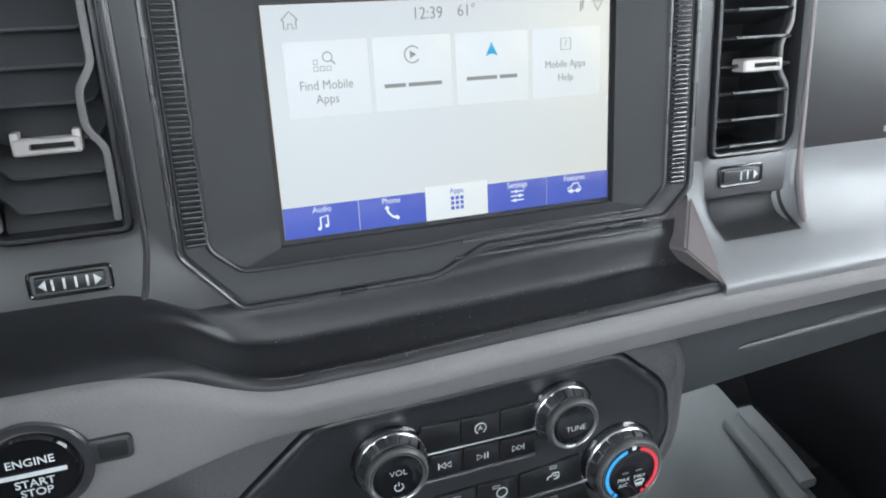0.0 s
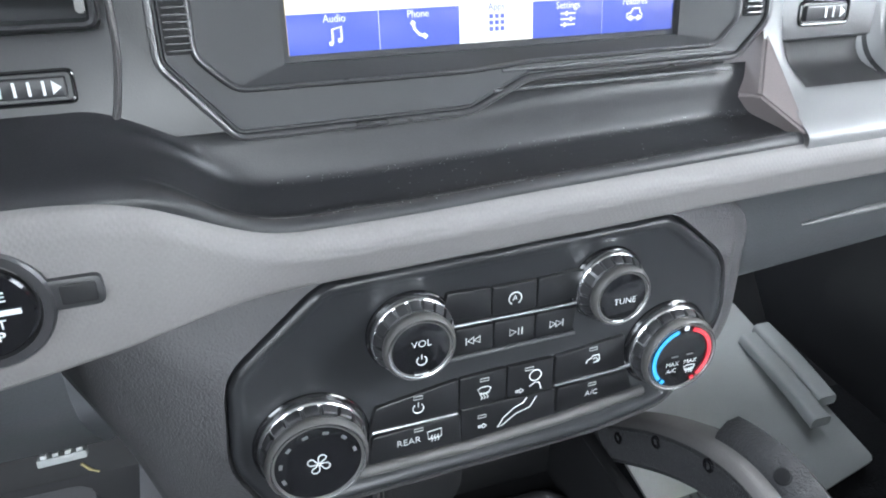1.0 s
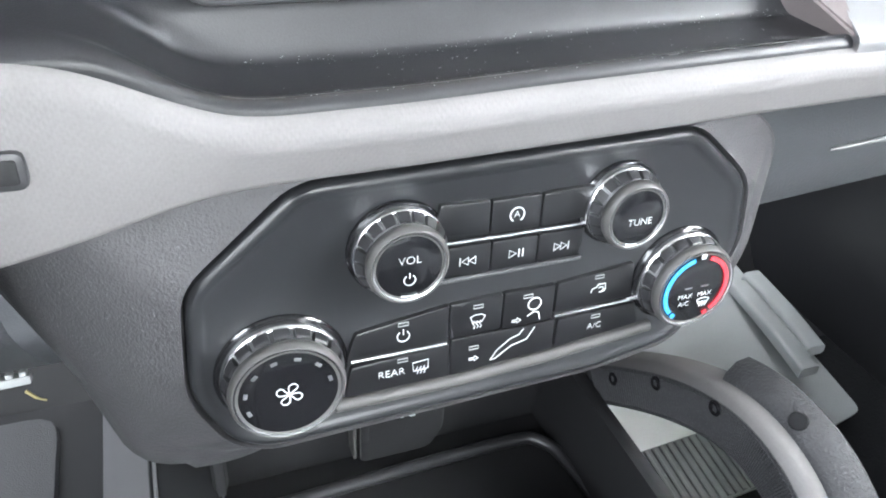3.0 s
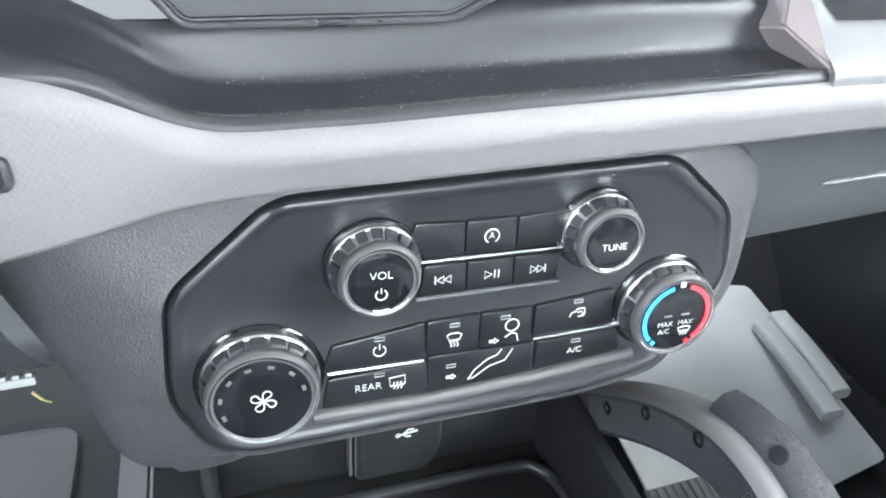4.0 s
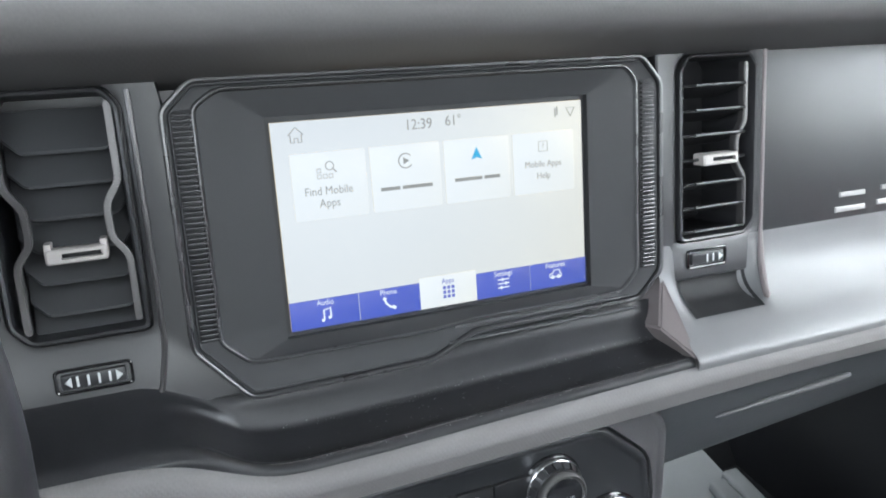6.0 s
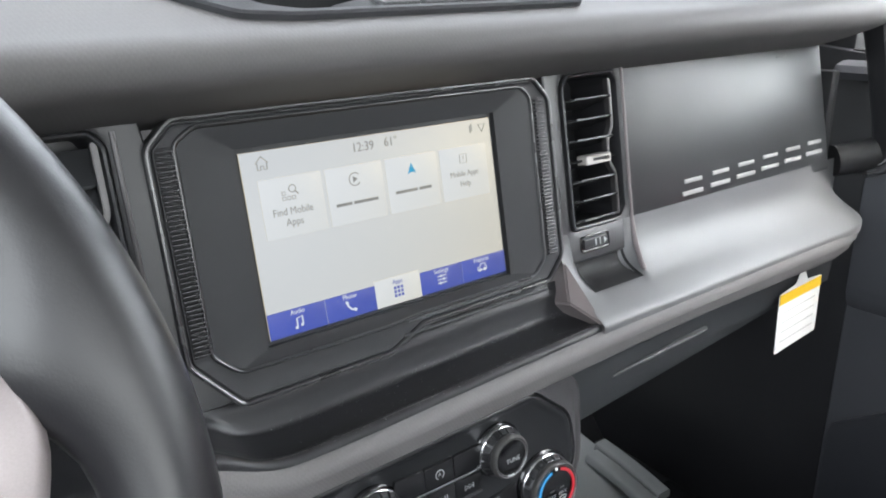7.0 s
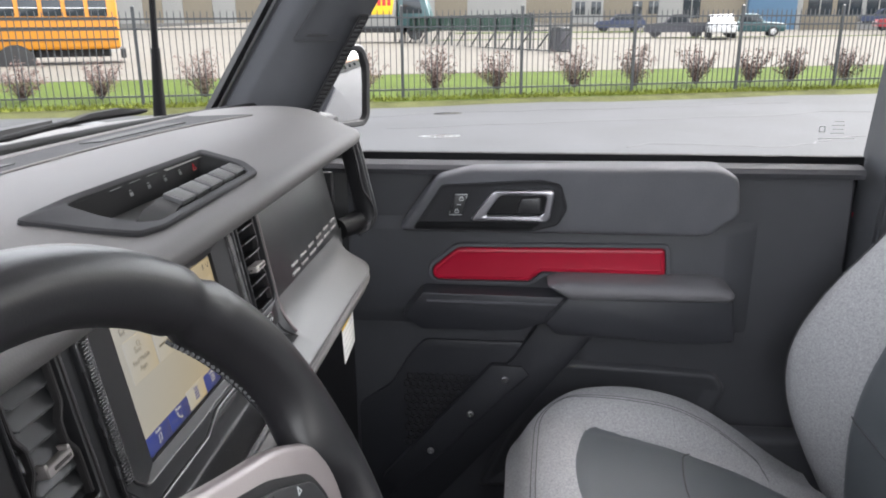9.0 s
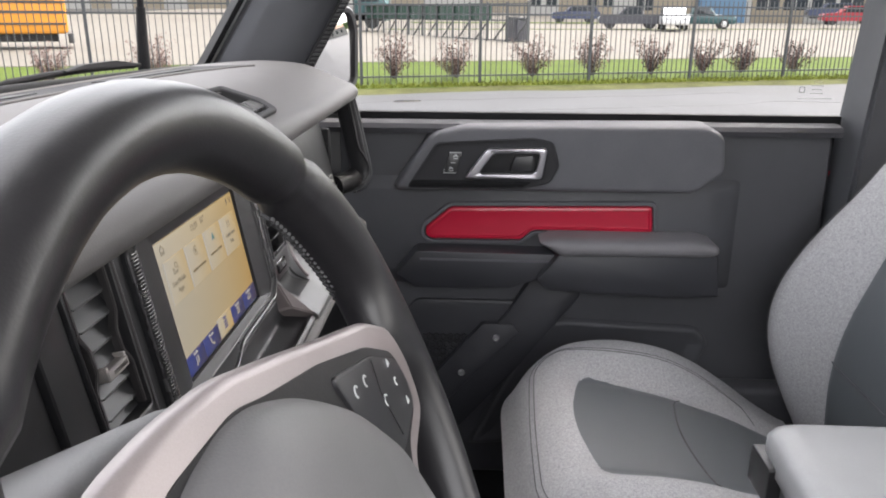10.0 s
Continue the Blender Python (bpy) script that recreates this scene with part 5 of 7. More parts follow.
for y, z in ((0.012, 0.868), (-0.023, 0.898), (-0.066, 0.922)):
    bm = turned(bmesh.new(), basis((0.1133, y, z), (0, -1, 0), (0, 0, 1)), [(0.0042, -0.002), (0.0042, 0.0002), (0.0036, 0.0007), (0.0024, 0.0007), (0.0020, -0.0008)], 20)
    part("bolt", bm, GLOSS, bar)
cap_up = Vector((-0.62, -0.16, 0.77)).normalized()
cap_run = Vector((0, -0.98, -0.20)).normalized()
bm = turned(bmesh.new(), basis((0.1288, -0.0990, 0.9425), cap_run, cap_up.cross(cap_run)), [(0.0046, -0.006), (0.0046, 0.0006), (0.0040, 0.0013), (0.0026, 0.0014), (0.0010, 0.0014)], 20)
part("bolt", bm, RUBBER, bar)

# ---- steering wheel ----
wheel = thing("steering_wheel", "black leather steering wheel with warm grey spokes", "steering wheel")
TW = radians(20.9)
WM = basis((-0.372, -0.171, 1.206), (1, -0.013, 0), (0, math.sin(TW), math.cos(TW)))
R = 0.1800
bm = bmesh.new()
loops = []
for k in range(120):
    a = 2 * math.pi * k / 120
    grip = 0.0012 * math.exp(-((math.degrees(a) - 35) / 14) ** 2) + 0.0012 * math.exp(-((math.degrees(a) - 145) / 14) ** 2)
    deep = 0.0028 if abs(math.degrees(a) - 50) < 1.6 or abs(math.degrees(a) - 130) < 1.6 else 0.0
    root = 0.018 * (math.exp(-((math.degrees(a) - 14) / 8) ** 2) + math.exp(-((math.degrees(a) - 166) / 8) ** 2))
    ring = []
    for q in [2 * math.pi * j / 20 for j in range(20)]:
        rad = R + (0.0153 + grip - deep) * math.cos(q) - root * max(0.0, -math.cos(q)) ** 1.5
        ring.append(WM @ Vector((rad * math.cos(a), rad * math.sin(a), (0.0165 + grip - deep) * math.sin(q))))
    loops.append(ring)
loft(bm, loops + [loops[0]])
part("rim", bm, LEATHER, wheel, "black leather rim with stitched grips", sharp=60)
bm = bmesh.new()
for a in [48 - 1.35 * k for k in range(26)] + [132 + 1.35 * k for k in range(26)]:
    t = radians(a)
    for dq in (-0.10, 0.10):
        q = radians(222)
        p = [WM @ Vector(((R + 0.0170 * math.cos(q + e)) * math.cos(t + g), (R + 0.0170 * math.cos(q + e)) * math.sin(t + g), 0.0178 * math.sin(q + e))) for e, g in ((0, 0), (dq * 1.9, 0.012))]
        tube(bm, p, 0.0011, 6)
tagged(part("stitching", bm, STITCH_BLACK, wheel, "dark cross stitching"), kind="stuff")
# spokes: an arched warm grey frame round the switch pods
SW = WM @ Matrix.Translation((0, 0, 0.010))
arch = rounded([(-0.166, 0.03), (-0.13, 0.085), (-0.091, 0.114), (-0.059, 0.113), (-0.026, 0.108), (0.015, 0.095), (0.075, 0.075), (0.117, 0.062), (0.150, 0.044), (0.158, 0.020), (0.150, -0.008), (0.105, -0.012), (0.08, -0.035), (0.05, -0.085), (0.035, -0.155), (-0.035, -0.155), (-0.05, -0.085), (-0.08, -0.035), (-0.13, -0.03), (-0.162, -0.01)], 0.012, 4)
bm = bmesh.new()
loft(bm, [on(SW, arch, -0.008), on(SW, arch, -0.004), on(SW, inset(arch, 0.0015), -0.0012), on(SW, inset(arch, 0.004), 0.0)], cap0=True, cap1=True)
part("spoke_frame", bm, SPOKE, wheel, "warm grey arched spoke frame")
recess = rounded([(-0.145, 0.03), (-0.115, 0.08), (-0.076, 0.102), (-0.031, 0.099), (-0.011, 0.092), (0.038, 0.078), (0.096, 0.057), (0.131, 0.037), (0.138, 0.018), (0.132, 0.004), (0.10, 0.001), (0.07, -0.025), (-0.07, -0.025), (-0.13, -0.015)], 0.008, 4)
part("hub_recess", slab(SW, recess, -0.01, 0.0008, 0.0004), DEEP, wheel)
for s in (1, -1):
    pod = [(s * x, y) for x, y in rounded([(0.040, 0.070), (0.093, 0.053), (0.128, 0.034), (0.133, 0.018), (0.127, 0.007), (0.09, 0.006), (0.06, 0.01)], 0.006, 4)]
    p = part("switch_pod", slab(SW, pod if s > 0 else pod[::-1], -0.006, 0.0026, 0.0012), BLACK, wheel)
    PM_ = SW @ Matrix.Translation((0, 0, 0.0027))
    part("pod_seam", stroke(bmesh.new(), PM_, [(s * 0.090, 0.052), (s * 0.085, 0.038), (s * 0.090, 0.012)], 0.0009, 0, 0.0003), DEEP, p)
    for x, y in ((0.111, 0.040), (0.118, 0.015)):
        bm = bmesh.new()
        stroke(bm, PM_, [(s * (x - 0.0018), y - 0.0014), (s * (x + 0.0018), y - 0.0014), (s * x, y + 0.0018)], 0.0006, 0, 0.0004, closed=True)
        part("pod_mark", bm, MARK, p)
    for x, y, r_ in ((0.112, 0.029, 0.0018), (0.088, 0.032, 0.0026), (0.072, 0.051, 0.0024), (0.057, 0.054, 0.0024)):
        part("pod_mark", stroke(bmesh.new(), PM_, [(s * (x + a_), y + b_) for a_, b_ in arc(0, 0, r_, 20, 250, 8)], 0.0008, 0, 0.0004), MARK, p)
hub = rounded([(-0.100, 0.075), (-0.077, 0.099), (-0.043, 0.100), (-0.024, 0.096), (0.001, 0.084), (0.033, 0.062), (0.061, 0.030), (0.074, -0.008), (0.06, -0.05), (0.03, -0.085), (-0.06, -0.085), (-0.1, -0.045), (-0.112, 0.02)], 0.02, 4)
bm = bmesh.new()
loft(bm, [on(SW, hub, -0.014), on(SW, hub, 0.003), on(SW, inset(hub, 0.003), 0.008), on(SW, inset(hub, 0.009), 0.013), on(SW, inset(hub, 0.018), 0.017), on(SW, inset(hub, 0.032), 0.020), on(SW, inset(hub, 0.05), 0.0215)], cap0=True, cap1=True)
part("hub", bm, HUB, wheel, "grey padded hub cover", sharp=60)
part("emblem", slab(SW, circle(-0.012, 0.0, 0.016, 24, 0.5), 0.020, 0.0245, 0.001), CHROME, wheel, "plain chrome emblem")
bm = bmesh.new()
o = rounded([(-0.09, 0.06), (-0.07, 0.104), (-0.03, 0.102), (0.01, 0.092), (0.04, 0.07), (0.05, 0.0), (0.04, -0.06), (-0.08, -0.06)], 0.02, 4)
loft(bm, [on(WM, inset(o, 0.006), -0.028), on(WM, o, -0.034), on(WM, inset(o, 0.01), -0.15)], cap0=True, cap1=True)
part("column_shroud", bm, HUB, wheel, "dark grey column shroud", sharp=60)

# ---- cabin shell ----
bm = bmesh.new()
box(bm, (-0.7, -2.1, 0.5), (0.68, 0.62, 0.58), 0.0)
tagged(link("floor", bm, CARPET), "black carpeted cabin floor", "floor", kind="structure")
bm = bmesh.new()
loft(bm, [[(x, y, z) for y, z in ((0.10, 0.575), (0.38, 0.585), (0.52, 0.75), (0.55, 1.3), (0.57, 1.3), (0.6, 0.55))] for x in (-0.7, 0.68)], cap0=True, cap1=True)
tagged(link("wall_front", bm, DEEP), "dark bulkhead of the footwell", "wall", kind="structure")
# unseen roof, its front edge set to keep sky light off the trim
bm = bmesh.new()
box(bm, (-0.72, -2.1, 1.83), (0.70, -0.045, 1.88), 0.02, 3)
tagged(link("ceiling", bm, HEADLINER), "unseen grey cabin roof set to cut sky light", "ceiling", kind="structure")
bm = bmesh.new()
box(bm, (-0.72, -2.16, 0.5), (0.70, -2.08, 1.15), 0.01)
box(bm, (-0.72, -2.16, 1.7), (0.70, -2.08, 1.88), 0.01)
tagged(link("wall_rear", bm, DOOR), "dark rear wall with a window opening", "wall", kind="structure")
bm = bmesh.new()
box(bm, (-0.74, -2.1, 0.5), (-0.66, -0.95, 1.25), 0.01)
box(bm, (0.66, -2.1, 0.5), (0.74, -0.95, 1.25), 0.01)
# unseen roof rails, brought inward to cut light through the side windows
box(bm, (-0.74, -2.1, 1.69), (-0.60, -0.06, 1.86), 0.02, 3)
box(bm, (0.60, -2.1, 1.69), (0.74, -0.06, 1.86), 0.02, 3)
tagged(link("wall_sides", bm, DOOR), "dark unseen side walls, with roof rails that cut window light", "wall", kind="structure")

# unseen wall closing the driver's side up to the window, added to block light
bm = bmesh.new()
box(bm, (-0.74, -0.96, 0.5), (-0.68, 0.45, 1.235), 0.015)
tagged(link("wall_left", bm, DOOR), "plain dark unseen wall blocking light from the driver's side", "wall", kind="structure")


def pillar(name, sections, mat, label):
    bm = bmesh.new()
    loft(bm, sections, cap0=True, cap1=True)
    bmesh.ops.bevel(bm, geom=[e for e in bm.edges], offset=0.006, segments=2, affect='EDGES')
    return tagged(link(name, bm, mat, sharp=50), label, "pillar", kind="structure")


def a_section(z, s):
    f = 0.236 - 0.65 * (z - 1.312)
    r = 0.074 - 0.60 * (z - 1.312)
    return [(s * 0.615, f - 0.01, z), (s * 0.655, f + 0.012, z), (s * 0.675, (f + r) / 2, z), (s * 0.672, r - 0.004, z), (s * 0.652, r - 0.008, z), (s * 0.625, r + 0.02, z), (s * 0.605, (f + r) / 2, z)]


for s in (1, -1):
    pillar("pillar_front", [a_section(z, s) for z in (1.22, 1.312, 1.45, 1.6, 1.75, 1.86)], PILLAR, "slanted dark grey trim of the windscreen pillar")
    # black glass edge
    bm = bmesh.new()
    loft(bm, [[(s * 0.606, 0.229 - 0.65 * (z - 1.312), z), (s * 0.66, 0.262 - 0.65 * (z - 1.312), z), (s * 0.66, 0.268 - 0.65 * (z - 1.312), z), (s * 0.600, 0.236 - 0.65 * (z - 1.312), z)] for z in (1.28, 1.5, 1.86)], cap0=True, cap1=True)
    tagged(link("trim", bm, RUBBER), "black edge of the windscreen glass", "trim", kind="structure")
pa = [p for p in bpy.data.objects if p.name == "pillar_front"][0]
AM = basis((0.6245, 0.012, 1.405), (0.2, -0.98, 0), (0, -0.52, 0.85))
part("demister_panel", slab(AM, rounded(rect(-0.009, 0.006, -0.105, 0.075), 0.004, 3), -0.02, 0.006, 0.002), DEEP, pa)
for k in range(22):
    part("demister_fin", slab(AM, rect(-0.006, 0.004, -0.1 + 0.0078 * k, -0.0965 + 0.0078 * k), 0.004, 0.0085, 0.0006), BLACK, pa)
EM = basis((0.604, 0.045, 1.44), (0.15, -0.98, 0), (0.0, -0.55, 0.83))
part("word_bars", stroke(bmesh.new(), EM, [(-0.016, 0), (0.016, 0)], 0.004, -0.006, 0.0006), BLACK, pa)
for a, b in (((-0.03, -0.01), (0.034, -0.01)), ((-0.034, -0.006), (-0.03, 0.06)), ((-0.03, 0.06), (-0.024, 0.2))):
    part("cover_seam", stroke(bmesh.new(), EM, [a, b], 0.0012, -0.006, 0.0004), BLACK, pa)

pillar("pillar_middle", [[(0.60, y0, z), (0.675, y0 + 0.012, z), (0.70, y0 - 0.16, z), (0.63, y0 - 0.16, z)] for y0, z in ((-0.80, 0.55), (-0.80, 1.0), (-0.812, 1.25), (-0.825, 1.45), (-0.84, 1.86))], PILLAR, "grey trim of the pillar behind the door")
pillar("pillar_middle", [[(-0.66, y0, z), (-0.70, y0 - 0.01, z), (-0.70, y0 - 0.16, z), (-0.63, y0 - 0.16, z)] for y0, z in ((-0.95, 0.55), (-0.95, 1.86))], PILLAR, "grey trim of the pillar behind the driver")
bm = bmesh.new()
box(bm, (0.662, -0.806, 0.6), (0.70, -0.797, 1.165), 0.003)
tagged(link("trim", bm, RED), "strip of red body paint behind the door", "trim", kind="structure")

bm = bmesh.new()
box(bm, (0.672, -0.808, 0.55), (0.70, -0.785, 1.243), 0.003)
tagged(link("trim", bm, RUBBER), "black rubber seal behind the door", "trim", kind="structure")

# windscreen base, glass, wipers
bm = bmesh.new()
loops = []
for k in range(25):
    x = -0.7 + 1.4 * k / 24
    y = 0.262 - 0.30 * x * x
    loops.append([(x, y - 0.004, 1.31), (x, y - 0.002, 1.334), (x, y + 0.004, 1.338), (x, y + 0.022, 1.337), (x, y + 0.04, 1.322), (x, y + 0.04, 1.30)])
loft(bm, loops, cap0=True, cap1=True)
tagged(link("windscreen_base", bm, RUBBER, sharp=60), "black lower edge of the windscreen", "trim", kind="structure")
bm = bmesh.new()
gl = []
for k in range(17):
    x = -0.64 + 1.28 * k / 16
    y = 0.286 - 0.30 * x * x
    gl.append([(x, y, 1.325), (x, y - 0.36, 1.86), (x, y - 0.355, 1.862), (x, y + 0.005, 1.327)])
loft(bm, gl, cap0=True, cap1=True)
ws = tagged(link("window_1", bm, GLASS, sharp=60), "clear windscreen glass", "window", kind="structure")
ws.visible_shadow = False

wiper = thing("windscreen_wiper", "black windscreen wiper resting at the base of the glass", "wiper")
bm = bmesh.new()
tube(bm, smooth_path([(0.245, 0.335, 1.330), (0.34, 0.325, 1.3345), (0.42, 0.305, 1.3375), (0.50, 0.28, 1.3375)], 5), [0.002] + [0.0045] * 14 + [0.002], 8)
part("blade", bm, RUBBER, wiper)
bm = bmesh.new()
loft(bm, [[(x, y - 0.006, z), (x, y - 0.004, z + h), (x, y + 0.006, z + h), (x, y + 0.008, z)] for x, y, z, h in ((0.36, 0.318, 1.337, 0.001), (0.40, 0.312, 1.339, 0.005), (0.455, 0.297, 1.340, 0.006), (0.49, 0.286, 1.339, 0.002))], cap0=True, cap1=True)
part("arm", bm, RUBBER, wiper)

antenna = thing("antenna", "black mast antenna with a thick base on the wing", "antenna")
top = Vector((0.74, 0.36, 1.75))
foot = Vector((0.79, 0.412, 1.18))
ax = (top - foot)
part("base", tube(bmesh.new(), [foot, foot + ax * 0.25, foot + ax * 0.42], [0.015, 0.011, 0.008], 12), RUBBER, antenna)
part("mast", tube(bmesh.new(), [foot + ax * 0.42, top], [0.006, 0.0045], 10), RUBBER, antenna)

# ---- passenger door ----
door = thing("door_1", "charcoal door panel with grey pads and a red insert", "door", kind="structure")
bm = bmesh.new()
o = rounded(dy((0.02, 0.58), (0.02, 1.232), (-0.765, 1.238), (-0.785, 1.22), (-0.79, 0.9), (-0.74, 0.58)), 0.015, 4)
loft(bm, [on(DOORSIDE, o, -0.05), on(DOORSIDE, o, -0.004), on(DOORSIDE, inset(o, 0.004), 0.0)], cap0=True, cap1=True)
part("panel", bm, DOOR, door)
bm = bmesh.new()
loft(bm, [[(0.63, y, 1.226), (0.613, y, 1.226), (0.610, y, 1.234), (0.615, y, 1.241), (0.63, y, 1.2445), (0.652, y, 1.2445), (0.652, y, 1.226)] for y in (0.06, -0.4, -0.785)], cap0=True, cap1=True)
part("sill", bm, SILL, door, "grey window sill")
bm = bmesh.new()
box(bm, (0.645, -0.795, 1.238), (0.664, 0.06, 1.256), 0.003)
part("glass_seal", bm, RUBBER, door)
part("kick_panel", slab(DOORSIDE, dy((0.5, 0.56), (0.5, 1.3), (0.015, 1.25), (0.015, 0.56)), -0.05, -0.002, 0.002), BLACK, door)
bm = bmesh.new()
o = rounded(dy((-0.074, 1.135), (-0.139, 1.228), (-0.188, 1.240), (-0.572, 1.243), (-0.6, 1.228), (-0.606, 1.169), (-0.561, 1.135)), 0.012, 4)
loft(bm, [on(DOORSIDE, inset(o, -0.004), 0.0), on(DOORSIDE, inset(o, -0.001), 0.030), on(DOORSIDE, inset(o, 0.0006), 0.037), on(DOORSIDE, inset(o, 0.003), 0.0425), on(DOORSIDE, inset(o, 0.006), 0.0442), on(DOORSIDE, inset(o, 0.010), 0.0445)], cap0=True, cap1=True)
part("upper_pad", bm, DOOR_PAD, door, "soft grey upper pad", sharp=50)
o = rounded(dy((-0.097, 1.14), (-0.145, 1.214), (-0.30, 1.2235), (-0.332, 1.2165), (-0.343, 1.178), (-0.328, 1.150), (-0.287, 1.140)), 0.008, 4)
bm = bmesh.new()
loft(bm, [on(DOORSIDE, o, 0.03), on(DOORSIDE, o, 0.0465), on(DOORSIDE, inset(o, 0.002), 0.048), on(DOORSIDE, inset(o, 0.005), 0.046), on(DOORSIDE, inset(o, 0.009), 0.0455)], cap0=True, cap1=True)
bez = part("handle_bezel", bm, DULL, door, "dark recessed bezel")
part("bezel_shadow", slab(DOORSIDE, rounded(dy((-0.100, 1.1415), (-0.106, 1.153), (-0.190, 1.1535), (-0.300, 1.1525), (-0.286, 1.1430)), 0.004, 3), 0.044, 0.0484, 0.001), RUBBER, bez, "black lower strip")
hv = dy((-0.190, 1.157), (-0.226, 1.206), (-0.322, 1.208), (-0.315, 1.158))
hi = dy((-0.213, 1.1655), (-0.2375, 1.1985), (-0.3105, 1.1995), (-0.305, 1.1670))
bm = bmesh.new()
o, i2 = rounded(hv, 0.008, 4), rounded(hi, 0.008, 4)
loft(bm, [on(DOORSIDE, o, 0.04), on(DOORSIDE, o, 0.0535), on(DOORSIDE, inset(o, 0.0010), 0.0555), on(DOORSIDE, inset(o, 0.0025), 0.0562), on(DOORSIDE, inset(i2, -0.0015), 0.0556), on(DOORSIDE, i2, 0.0540), on(DOORSIDE, i2, 0.03)])
part("door_handle", bm, material("brushed_nickel", (0.42, 0.41, 0.44), 0.32, metal=0.95), door, "satin nickel handle frame", sharp=30)
part("handle_well", slab(DOORSIDE, rounded(hi, 0.008, 4), 0.02, 0.0465, 0.001), DEEP, door)
part("pull_lever", slab(DOORSIDE, rounded(dy((-0.262, 1.168), (-0.27, 1.194), (-0.302, 1.197), (-0.302, 1.168)), 0.006, 3), 0.04, 0.0515, 0.003), BLACK, door)
LKM = DOORSIDE
lock = part("lock_switch", slab(LKM, rounded(dy((-0.157, 1.165), (-0.166, 1.199), (-0.186, 1.199), (-0.178, 1.165)), 0.002, 2), 0.04, 0.0485, 0.0012), BLACK, door)
bm = bmesh.new()
stroke(bm, LKM, dy((-0.167, 1.1985), (-0.186, 1.1985), (-0.1845, 1.193)), 0.0010, 0.048, 0.0488)
stroke(bm, LKM, dy((-0.1585, 1.171), (-0.157, 1.1655), (-0.177, 1.1655)), 0.0010, 0.048, 0.0488)
for a, b in ((-0.1765, 1.192), (-0.169, 1.172)):
    stroke(bm, LKM, dy((a - 0.003, b - 0.003), (a + 0.003, b - 0.003), (a + 0.003, b + 0.001), (a - 0.003, b + 0.001)), 0.001, 0.048, 0.0492, closed=True)
    stroke(bm, LKM, [(-a + p, b + 0.001 + q) for p, q in arc(0, 0, 0.002, 0, 180, 6)], 0.0008, 0.048, 0.0492)
stroke(bm, LKM, dy((-0.169, 1.182), (-0.176, 1.182)), 0.0008, 0.048, 0.0492)
part("lock_marks", bm, MARK, lock)
bm = bmesh.new()
loft(bm, [on(DOORSIDE, rounded(dy((0.019, 0.960), (0.019, 1.150), (-0.646, 1.150), (-0.646, 0.960)), 0.010, 4), 0.0), on(DOORSIDE, rounded(dy((0.018, 0.970), (0.018, 1.140), (-0.634, 1.140), (-0.634, 0.970)), 0.010, 4), 0.0055), on(DOORSIDE, rounded(dy((0.016, 0.985), (0.016, 1.130), (-0.600, 1.130), (-0.600, 0.985)), 0.010, 4), 0.010)], cap1=True)
part("middle_panel", bm, DOOR, door, sharp=80)
MIDDLE_FACE = DOORSIDE @ Matrix.Translation((0, 0, 0.0095))
redp = [(-0.134, 1.045), (-0.1255, 1.053), (-0.1265, 1.066), (-0.168, 1.101), (-0.502, 1.1065), (-0.506, 1.062), (-0.306, 1.063), (-0.287, 1.046)]
o = rounded(dy(*redp), 0.006, 4)
bm = bmesh.new()
loft(bm, [on(MIDDLE_FACE, inset(o, -0.009), 0.0), on(MIDDLE_FACE, inset(o, -0.007), 0.006), on(MIDDLE_FACE, inset(o, -0.002), 0.0075), on(MIDDLE_FACE, inset(o, -0.001), 0.002)])
part("insert_frame", bm, DOOR_PAD, door)
bm = bmesh.new()
loft(bm, [on(MIDDLE_FACE, o, 0.0), on(MIDDLE_FACE, o, 0.005), on(MIDDLE_FACE, inset(o, 0.002), 0.008), on(MIDDLE_FACE, inset(o, 0.006), 0.0088), on(MIDDLE_FACE, inset(o, 0.007), 0.007), on(MIDDLE_FACE, inset(o, 0.009), 0.0068)], cap0=True, cap1=True)
part("red_insert", bm, RED, door, "glossy dark red insert", sharp=25)
o = rounded(dy((-0.312, 1.056), (-0.340, 1.064), (-0.575, 1.0635), (-0.6, 1.056), (-0.607, 1.045), (-0.595, 1.035), (-0.352, 1.032)), 0.008, 4)
bm = bmesh.new()
loft(bm, [on(DOORSIDE, o, 0.0), on(DOORSIDE, o, 0.060), on(DOORSIDE, inset(o, 0.003), 0.070), on(DOORSIDE, inset(o, 0.009), 0.076)], cap0=True, cap1=True)
part("armrest", bm, ARMREST, door, "grey padded armrest", sharp=60)
o = rounded(dy((-0.349, 1.036), (-0.604, 1.038), (-0.611, 0.968), (-0.55, 0.964), (-0.333, 0.972), (-0.314, 0.990)), 0.005, 4)
bm = bmesh.new()
loft(bm, [on(DOORSIDE, inset(o, -0.003), 0.0), on(DOORSIDE, inset(o, -0.0005), 0.059), on(DOORSIDE, inset(o, 0.0006), 0.0622), on(DOORSIDE, inset(o, 0.002), 0.063)], cap0=True, cap1=True)
part("armrest_base", bm, DOOR_SHADED, door, sharp=50)
o = rounded(dy((-0.078, 0.990), (-0.112, 1.032), (-0.348, 1.03), (-0.318, 0.985), (-0.27, 0.968), (-0.11, 0.966)), 0.004, 3)
bm = bmesh.new()
loft(bm, [on(DOORSIDE, inset(o, -0.004), 0.0), on(DOORSIDE, o, 0.041), on(DOORSIDE, inset(o, 0.0012), 0.0445), on(DOORSIDE, inset(o, 0.003), 0.0455)], cap0=True, cap1=True)
part("map_shelf", bm, DOOR_SHADED, door, sharp=40)
